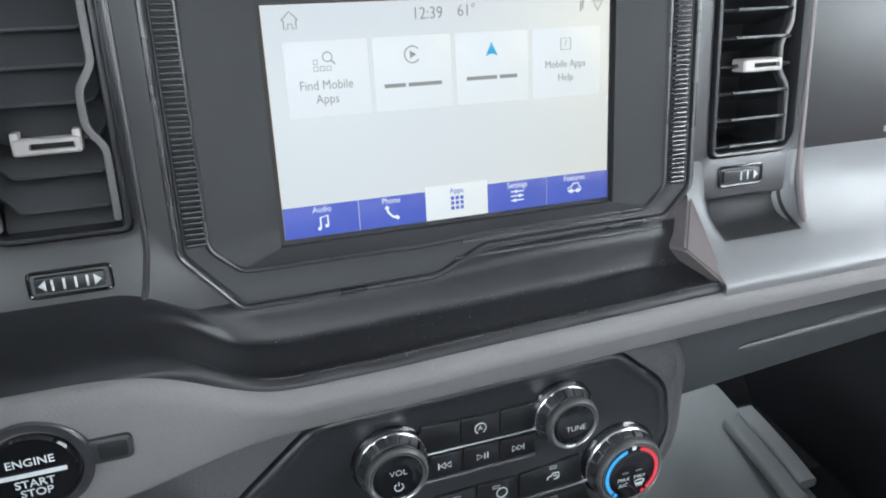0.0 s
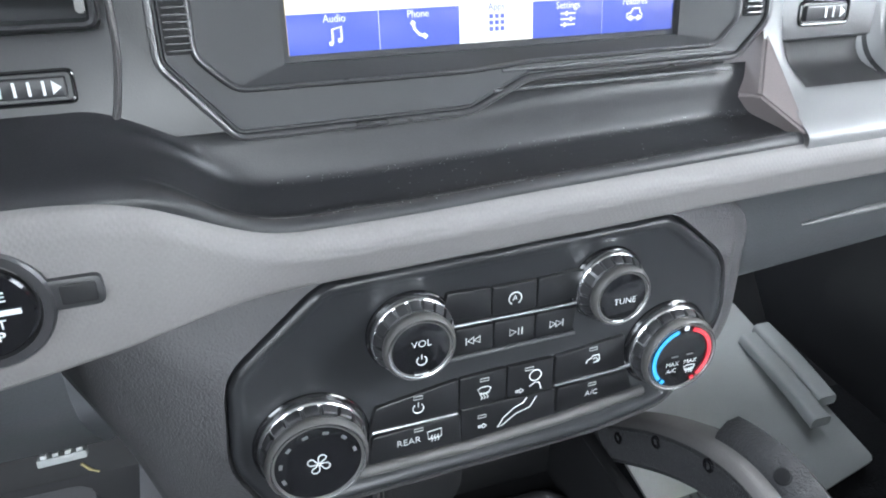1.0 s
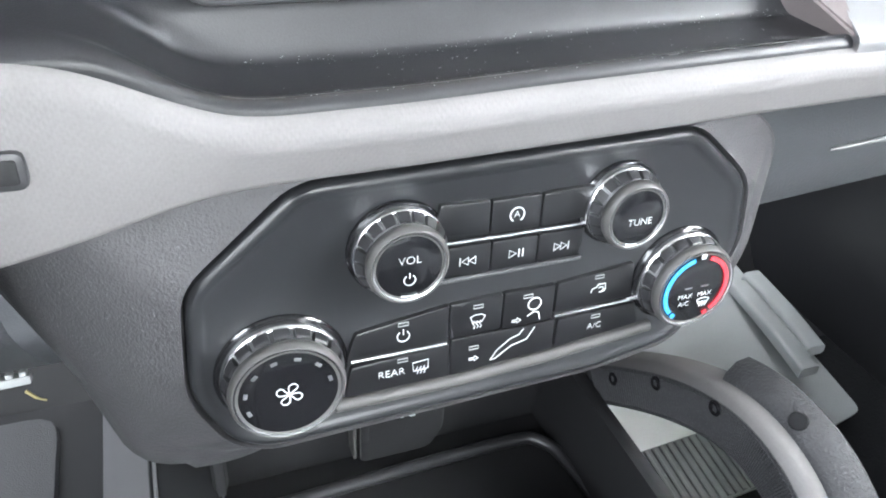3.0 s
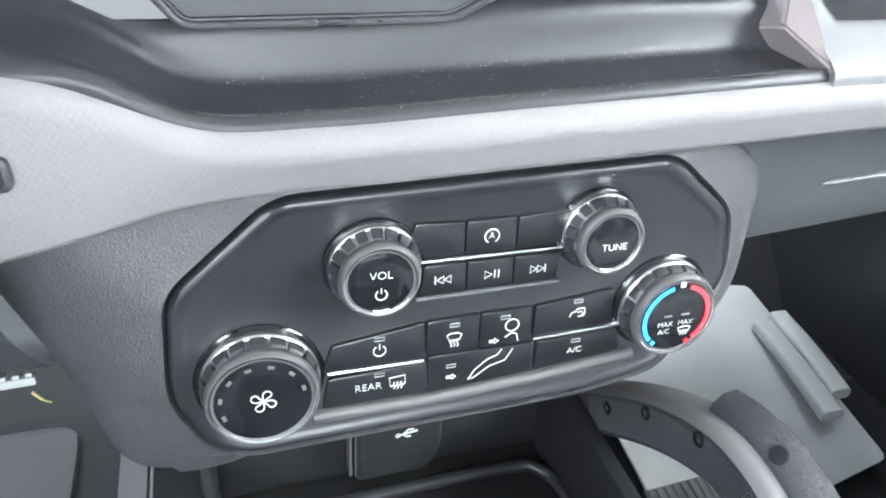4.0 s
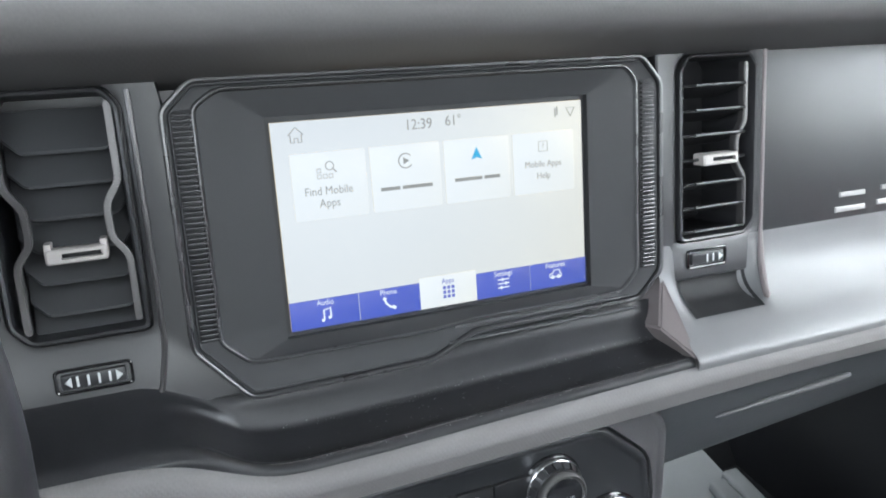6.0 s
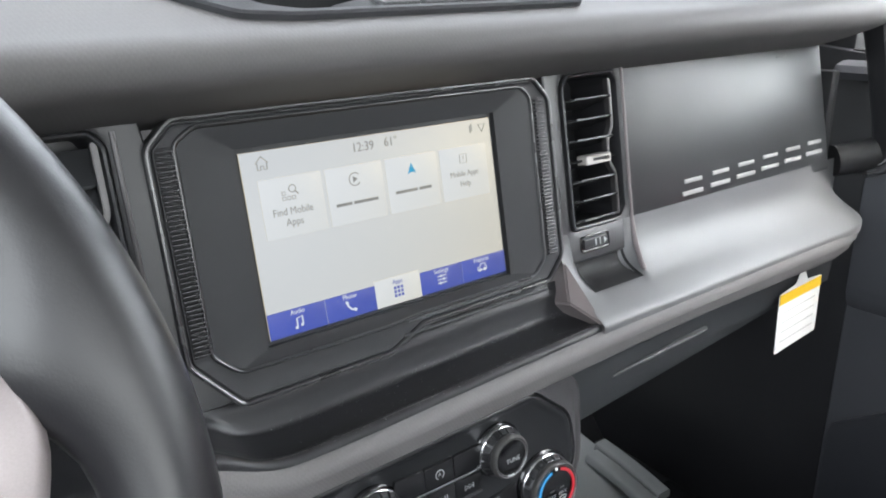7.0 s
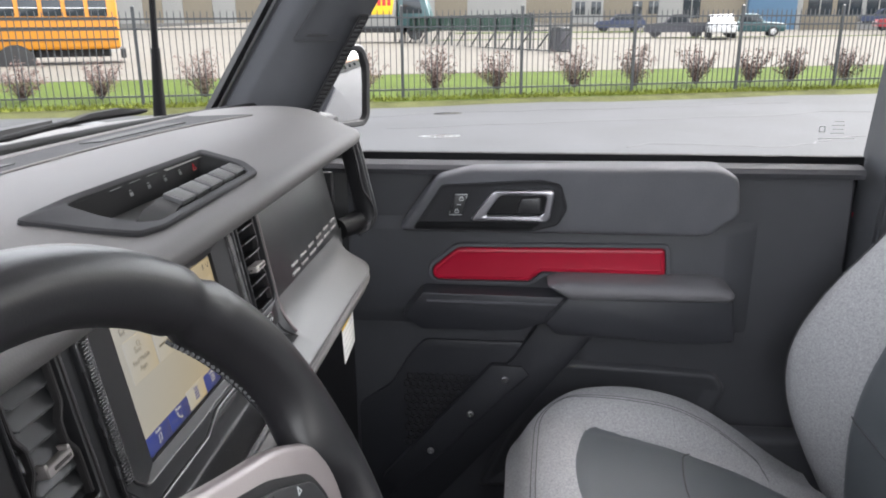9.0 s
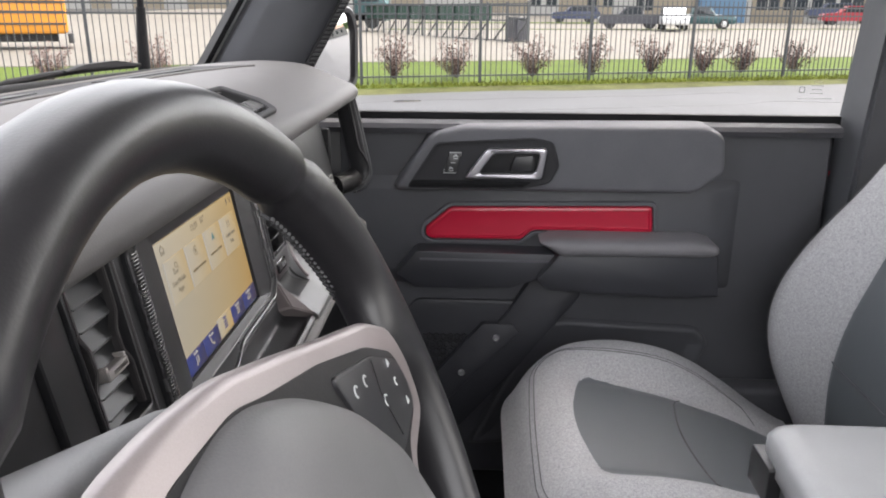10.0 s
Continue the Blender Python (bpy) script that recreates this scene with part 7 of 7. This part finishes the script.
def upright(name, mesh, half, height, s, tip):
    if mesh is None:
        bm = bmesh.new()
        loops = [[(x * half, y * half, z) for x, y in ((-1, -1), (1, -1), (1, 1), (-1, 1))] for z in (0, height)]
        loops.append([(x * half * 0.1, y * half * 0.1, height + tip) for x, y in ((-1, -1), (1, -1), (1, 1), (-1, 1))])
        loft(bm, loops, cap0=True, cap1=True)
        ob = part(name, bm, IRON, fence)
    else:
        ob = new(name, mesh)
        ob.parent = fence
    ob.location = along(s, 0, -0.12)
    ob.rotation_euler = (0, 0, math.atan2(FDIR.y, FDIR.x))
    return ob.data


BAY = 2.785
for k in range(-8, 6):
    post_mesh = upright("post", post_mesh, 0.031, 1.98, k * BAY, 0.03)
    if k < 5:
        for q in range(1, 21):
            picket_mesh = upright("picket", picket_mesh, 0.0085, 1.86, k * BAY + q * BAY / 21, 0.05)
for z in (0.06, 1.42, 1.62):
    bm = bmesh.new()
    a, b = along(-8 * BAY, 0, z), along(5 * BAY, 0, z)
    loft(bm, [[p + FNRM * x + Vector((0, 0, y)) for x, y in ((-0.018, -0.018), (0.018, -0.018), (0.018, 0.018), (-0.018, 0.018))] for p in (a, b)], cap0=True, cap1=True)
    part("rail", bm, IRON, fence)


def shrub(s, n, size, seed):
    rng = random.Random(seed)
    sh = thing("shrub", "small bare-stemmed shrub with purple brown leaves", "shrub", group="shrubs along the fence")
    base = along(s, n, -0.06)
    bm = bmesh.new()
    lv, lf = [], []
    for k in range(30):
        a, out = rng.uniform(0, 6.28), rng.uniform(0.12, 0.66) * size
        tip = base + Vector((math.cos(a) * out, math.sin(a) * out, (rng.uniform(0.5, 1.08) - 0.25 * out) * size))
        mid = base.lerp(tip, 0.5) + Vector((math.cos(a), math.sin(a), 0)) * -0.05 * size
        tube(bm, [base + Vector((math.cos(a), math.sin(a), 0)) * 0.03, mid, tip], [0.010, 0.006, 0.003], 5)
        for j in range(44):
            t = 1.06 - 0.8 * rng.random() ** 1.3
            p = base.lerp(tip, t) + Vector([rng.gauss(0, 0.048 * size) for _ in range(3)])
            d = Vector([rng.gauss(0, 1) for _ in range(3)]).normalized() * rng.uniform(0.018, 0.036)
            e = d.orthogonal().normalized() * 0.016
            i = len(lv)
            lv += [tuple(p - d), tuple(p + e), tuple(p + d), tuple(p - e)]
            lf.append((i, i + 1, i + 2, i + 3))
    part("stems", bm, BARK, sh)
    me = bpy.data.meshes.new("leaves")
    me.from_pydata(lv, [], lf)
    me.materials.append(LEAF)
    lo = new("leaves", me)
    lo.parent = sh
    tagged(lo, kind="stuff")


for k, (s, size) in enumerate(((-8.2, 0.85), (-6.6, 0.8), (-4.4, 0.95), (-0.75, 0.9), (0.95, 1.0), (2.5, 0.95), (4.5, 0.98), (6.15, 0.95), (7.85, 0.9), (9.4, 0.82), (10.6, 0.8), (12.3, 0.8), (-10.2, 0.85), (-12.5, 0.9))):
    shrub(s, 1.0, size, 40 + k)


# school bus
bus = thing("school_bus", "yellow school bus with dark windows parked in the yard", "bus")
BM = Matrix(((-0.48, 0, -0.877, 27.5), (0.877, 0, -0.48, 15.1), (0, 1, 0, -0.16), (0, 0, 0, 1)))   # u towards the front, v up, w towards the car
body = [(0.0, 0.84), (8.0, 0.84), (8.05, 0.55), (9.4, 0.55), (9.4, 2.75), (9.1, 3.0), (0.25, 3.0), (0.0, 2.7)]
bm = slab(BM, rounded(body, 0.2, 4), -2.4, 0.0, 0.1)
b_ = part("body", bm, BUS, bus)
part("roof", slab(BM, rounded([(0.05, 2.68), (9.35, 2.68), (9.1, 3.05), (0.3, 3.05)], 0.15, 4), -2.38, 0.02, 0.1), WALLS, bus, "white roof")
part("bonnet", slab(BM, rounded([(9.3, 0.7), (11.2, 0.85), (11.25, 1.45), (10.95, 1.78), (9.3, 2.02)], 0.15, 4), -2.25, -0.1, 0.12), BUS, bus)
part("bumper", slab(BM, rect(11.05, 11.35, 0.6, 0.95), -2.35, -0.05, 0.04), TYRE, bus)
part("bumper", slab(BM, rect(-0.15, 0.05, 0.5, 0.85), -2.35, -0.05, 0.04), TYRE, bus)
for v_, t in ((1.96, 0.08), (1.62, 0.07), (1.2, 0.07)):
    part("side_rail", slab(BM, rect(0.05, 9.3, v_ - t / 2, v_ + t / 2), -0.02, 0.04, 0.01), TYRE, bus)
for k in range(11):
    w_ = part("window", slab(BM, rounded(rect(0.35 + 0.77 * k, 0.98 + 0.77 * k, 2.03, 2.62), 0.05, 2), -0.03, 0.02, 0.01), DARKGLASS, bus)
    part("sash", slab(BM, rect(0.35 + 0.77 * k, 0.98 + 0.77 * k, 2.3, 2.34), 0.0, 0.03, 0.005), CHROME, w_)
for u in (3.6, 10.15):
    m = BM @ Matrix.Translation((u, 0.42, -0.35))
    t_ = part("wheel", turned(bmesh.new(), m, [(0.30, -0.1), (0.46, -0.1), (0.50, -0.05), (0.50, 0.3), (0.46, 0.36), (0.28, 0.36), (0.24, 0.3)], 32), TYRE, bus)
    part("hub", turned(bmesh.new(), m, [(0.22, 0.1), (0.22, 0.3), (0.1, 0.36)], 20), IRON, t_)
    part("wheel_arch", turned(bmesh.new(), m, [(0.62, 0.0), (0.62, 0.37), (0.55, 0.38)], 32), TYRE, bus)
part("underbody", slab(BM, rect(0.4, 10.9, 0.55, 0.87), -1.9, -0.5, 0.02), TYRE, bus)
part("headlight", turned(bmesh.new(), BM @ Matrix.Translation((11.2, 1.25, -0.4)) @ Matrix.Rotation(radians(90), 4, 'Y'), [(0.13, 0.0), (0.13, 0.05), (0.1, 0.07)], 16), PALE, bus)
part("door_glass", slab(BM, rounded(rect(8.85, 9.3, 2.03, 2.62), 0.05, 2), -0.03, 0.02, 0.01), DARKGLASS, bus)
bm = turned(bmesh.new(), BM @ Matrix.Translation((8.0, 1.80, 0.05)), [(0.24, 0), (0.24, 0.03), (0.22, 0.04)], 8)
SIGNRED = material("sign_red", (0.55, 0.02, 0.03), 0.5)
part("stop_arm", bm, SIGNRED, bus, "red eight-sided stop arm")


def parked_car(p, yaw, paint, label, pickup=False):
    car = thing("parked_car", label, "car", group="parked cars")
    m = pose(*p, 0, 0, yaw) @ Matrix(((1, 0, 0, 0), (0, 0, -1, 0.9), (0, 1, 0, 0), (0, 0, 0, 1)))
    low = rounded([(-2.4, 0.35), (2.35, 0.35), (2.4, 0.7), (2.25, 0.95), (0.9, 1.05), (-2.35, 1.05), (-2.42, 0.8)], 0.12, 4)
    part("body", slab(m, low, -0.0, 1.8, 0.12), paint, car)
    cab = [(0.95, 1.0), (0.35, 1.62), (-0.7, 1.65), (-0.9, 1.0)] if pickup else [(1.0, 1.0), (0.35, 1.6), (-1.9, 1.62), (-2.3, 1.0)]
    part("cabin", slab(m, rounded(cab, 0.12, 4), 0.12, 1.68, 0.1), paint, car)
    glass_part = [(0.75, 1.06), (0.28, 1.54), (-0.65, 1.56), (-0.8, 1.06)] if pickup else [(0.78, 1.06), (0.28, 1.53), (-1.75, 1.54), (-2.05, 1.06)]
    part("side_glass", slab(m, rounded(glass_part, 0.06, 3), 1.60, 1.71, 0.02), DARKGLASS, car)
    part("side_glass", slab(m, rounded(glass_part, 0.06, 3), 0.09, 0.2, 0.02), DARKGLASS, car)
    for u in (-1.5, 1.5):
        for w in (0.02, 1.58):
            t_ = part("wheel", turned(bmesh.new(), m @ Matrix.Translation((u, 0.36, w)), [(0.2, 0), (0.36, 0.0), (0.37, 0.1), (0.36, 0.24), (0.24, 0.25)], 24), TYRE, car)
            part("rim", turned(bmesh.new(), m @ Matrix.Translation((u, 0.36, w)), [(0.22, 0.05), (0.22, 0.25), (0.08, 0.255)], 16), CHROME, t_)
    for w in (0.35, 1.45):
        part("headlight", slab(m @ Matrix.Rotation(radians(90), 4, 'Y') @ Matrix.Translation((-w, 0.75, 2.3)), rounded(rect(-0.18, 0.18, -0.08, 0.08), 0.03, 2), 0, 0.08, 0.02), PALE, car)


DKBLUE = material("dark_blue_paint", (0.02, 0.03, 0.07), 0.3, coat=0.5, patch=0.5)
DKGREY = material("dark_grey_paint", (0.035, 0.035, 0.045), 0.3, coat=0.5, patch=0.5)
TEAL = material("teal_paint", (0.015, 0.06, 0.065), 0.3, coat=0.5, patch=0.5)
REDCAR = material("car_red_paint", (0.25, 0.01, 0.02), 0.3, coat=0.5, patch=0.5)
parked_car((78, -9.6, 0.75), 92, DKBLUE, "dark blue car parked in the far yard")
parked_car((60, -11.7, 0.47), 85, DKGREY, "dark grey pickup truck parked in the far yard", True)
parked_car((60, -17.2, 0.48), 262, TEAL, "white and teal pickup truck parked in the far yard", True)
parked_car((86, -38.0, 1.2), 80, DKBLUE, "dark car parked by the far building")
parked_car((70, -32.8, 0.72), 80, REDCAR, "red car parked in the far yard")
WHITECAR = material("car_white_paint", (0.6, 0.6, 0.6), 0.3, coat=0.5, patch=0.5)
parked_car((57.5, -14.4, 0.45), 172, WHITECAR, "white car parked beside a teal pickup")

# gated enclosure with green panels
gate = thing("metal_gate", "black steel gate with diagonal braces and green panels", "gate")
G0, G1 = Vector((35.5, -2.4, 0.12)), Vector((52.0, 8.6, 0.28))
GLEN = (G1 - G0).xy.length
GM = basis(G0, (G1.x - G0.x, G1.y - G0.y, 0), (0, 0, 1))
for k in range(13):
    u = GLEN * k / 12
    part("post", slab(GM, rect(u - 0.05, u + 0.05, 0, 1.9), -0.05, 0.05, 0.01), IRON, gate)
    if k < 12:
        part("brace", stroke(bmesh.new(), GM, [(u, 1.0), (u + 1.1, 0.1)], 0.06, -0.03, 0.03), IRON, gate)
for v_ in (0.12, 1.05, 1.8):
    part("rail", slab(GM, rect(0, GLEN, v_ - 0.03, v_ + 0.03), -0.025, 0.025, 0.01), IRON, gate)
bar_mesh = None
for k in range(60):
    if bar_mesh is None:
        bar_mesh = part("bar", slab(GM, rect(-0.011, 0.011, 0.1, 1.8), -0.011, 0.011, 0.003), IRON, gate).data
        continue
    ob = new("bar", bar_mesh)
    ob.parent = gate
    d = (G1 - G0) * (k / 60)
    ob.location = (d.x, d.y, 0)
part("green_panel", slab(GM, rect(3.2, GLEN - 0.3, 1.0, 1.85), 0.08, 0.14, 0.01), material("green_panel", (0.012, 0.05, 0.032), 0.6, patch=0.4), gate)
bin_ = thing("wheeled_bin", "dark grey wheeled bin behind the gate", "bin")
part("tub", slab(GM, rounded([(1.3, 0.12), (1.95, 0.12), (2.05, 1.1), (1.2, 1.1)], 0.05, 3), 0.3, 0.9, 0.03), DKGREY, bin_)
part("lid", slab(GM, rounded(rect(1.16, 2.09, 1.1, 1.2), 0.03, 3), 0.26, 0.94, 0.03), IRON, bin_)

# far warehouse with bands of cladding, doors and windows
house = thing("warehouse", "long pale warehouse with cream and white cladding", "building")
HM = Matrix(((0, 0, -1, 90), (-1, 0, 0, 0), (0, 1, 0, 0), (0, 0, 0, 1)))
edges = [-76, -70, -64, -58, -50, -46, -43.5, -40.9, -37.2, -34.3, -28, -22, -16, -10.2, -6.4, 0.4, 5.6, 9.2, 15.3, 19.0, 24.8, 31, 37, 43, 49, 55, 61, 67]
for k, (a, b) in enumerate(zip(edges, edges[1:])):
    part("wall_panel", slab(HM, rect(a, b - 0.03, -0.5, 11.0), -8.0, 0.03 * (k % 2), 0.02), WALLS2 if k % 2 else WALLS, house)
part("roof_edge", slab(HM, rect(-76.2, 67.2, 10.9, 11.4), -8.1, 0.15, 0.05), IRON, house)
part("plinth", slab(HM, rect(-76, -12, -0.4, 1.95), -0.2, 0.12, 0.05), material("grey_plinth", (0.12, 0.115, 0.105), 0.85, patch=2.0), house, "grey base course")
for u, w, v0, v1 in ((6.0, 1.1, 2.5, 3.9), (7.8, 1.1, 2.5, 3.9), (12.4, 1.1, 2.5, 3.9), (14.2, 1.1, 2.5, 3.9), (18.0, 1.9, 2.0, 6.0), (31.5, 2.6, 2.1, 4.9), (34.6, 2.6, 2.1, 4.9), (37.7, 2.6, 2.1, 4.9), (40.8, 2.6, 2.1, 4.9)):
    win = part("window", slab(HM, rect(u, u + w, v0, v1), -0.1, 0.06, 0.02), DARKGLASS, house)
    part("mullion", slab(HM, rect(u + w / 2 - 0.05, u + w / 2 + 0.05, v0, v1), 0.0, 0.09, 0.01), WALLS, win)
part("blue_bay", slab(HM, rect(25.0, 30.2, 0.5, 7.5), -0.1, 0.6, 0.05), material("blue_cladding", (0.06, 0.12, 0.19), 0.7, patch=2), house)
lorry = thing("box_truck", "white box truck with a yellow sign panel", "truck")
LM2 = Matrix(((0, 0, -1, 50.0), (1, 0, 0, 9.0), (0, 1, 0, 0.5), (0, 0, 0, 1)))
part("box", slab(LM2, rect(-0.85, 5.4, 0.9, 3.3), -2.3, 0, 0.05), WALLS, lorry)
part("cab", slab(LM2, rounded([(-3.1, 0.5), (-0.95, 0.5), (-0.95, 2.9), (-2.7, 2.9), (-3.1, 1.5)], 0.15, 3), -2.2, -0.1, 0.08), TEAL, lorry, "dark green cab")
part("cab_window", slab(LM2, rounded([(-2.6, 1.7), (-1.3, 1.7), (-1.3, 2.6), (-2.4, 2.6)], 0.08, 3), -0.15, -0.08, 0.01), DARKGLASS, lorry)
part("sign", slab(LM2, [(-0.6, 1.65), (1.1, 1.65), (1.3, 3.1), (-0.8, 3.1)], 0.0, 0.03, 0.01), YELLOW, lorry, "yellow sign panel with red bars")
for k in range(5):
    part("sign_bar", slab(LM2, rect(-0.52 + 0.33 * k, -0.3 + 0.33 * k, 2.2, 2.75), 0.03, 0.05, 0.005), SIGNRED, lorry)
part("chassis", slab(LM2, rect(-2.9, 5.2, 0.5, 0.95), -2.1, -0.1, 0.02), TYRE, lorry)
for u in (-2.1, 2.6, 3.8):
    part("wheel", turned(bmesh.new(), LM2 @ Matrix.Translation((u, 0.5, -0.4)), [(0.2, 0.0), (0.48, 0.0), (0.5, 0.1), (0.48, 0.34), (0.25, 0.36)], 24), TYRE, lorry)


def tree(p, height, seed):
    rng = random.Random(seed)
    tr = thing("tree", "leafy green tree beyond the yard", "tree", group="trees")
    p = Vector(p)
    bm = bmesh.new()
    tube(bm, [p, p + Vector((0.1, 0, height * 0.35)), p + Vector((0, 0.1, height * 0.8))], [0.18, 0.12, 0.04], 8)
    lv, lf = [], []
    for k in range(20):
        a, e = rng.uniform(0, 6.28), rng.uniform(0.3, 0.85)
        q = p + Vector((0, 0, height * e * 0.8))
        tip = q + Vector((math.cos(a), math.sin(a), 0.5)) * height * rng.uniform(0.15, 0.32)
        tube(bm, [q, tip], [0.05, 0.015], 5)
        for j in range(110):
            c = tip + Vector([rng.gauss(0, height * 0.07) for _ in range(3)])
            d = Vector([rng.gauss(0, 1) for _ in range(3)]).normalized() * rng.uniform(0.1, 0.22)
            o_ = d.orthogonal().normalized() * 0.10
            i = len(lv)
            lv += [tuple(c - d), tuple(c + o_), tuple(c + d), tuple(c - o_)]
            lf.append((i, i + 1, i + 2, i + 3))
    part("trunk", bm, BARK, tr)
    me = bpy.data.meshes.new("crown")
    me.from_pydata(lv, [], lf)
    me.materials.append(GREEN)
    cr = new("crown", me)
    cr.parent = tr
    tagged(cr, kind="stuff")


for k, (x, y, h) in enumerate(((16, 34, 4.5), (12, 38, 5.0), (20, 42, 6.0), (9, 33, 3.5), (3, 36, 4.0), (24, -40, 6.0), (14, -44, 6.5), (34, -38, 5.5))):
    tree((x, y, -0.1), h, 90 + k)

for k, (x, y, h) in enumerate(((4.2, -31, 3.4), (4.9, -34, 3.6), (2.0, -37, 4.5))):
    tree((x, y, -0.2), h, 120 + k)
# low building behind the lot
annex = thing("low_building", "low white building with a brown tiled roof", "building")
bm = bmesh.new()
box(bm, (5.5, -52, -0.2), (26, -46, 3.0), 0.05)
part("wall", bm, WALLS, annex)
bm = bmesh.new()
loft(bm, [[(x, -45.4, 2.95), (x, -49, 4.6), (x, -52.6, 2.95), (x, -49, 4.3)] for x in (5.0, 26.5)], cap0=True, cap1=True)
part("roof", bm, material("brown_tiles", (0.16, 0.085, 0.05), 0.8, patch=0.6), annex, "brown tiled roof")
for k in range(5):
    part("window", slab(Matrix(((1, 0, 0, 0), (0, 0, 1, -46), (0, 1, 0, 0), (0, 0, 0, 1))), rect(7 + 3.6 * k, 8.6 + 3.6 * k, 0.9, 2.2), -0.05, 0.05, 0.02), DARKGLASS, annex)
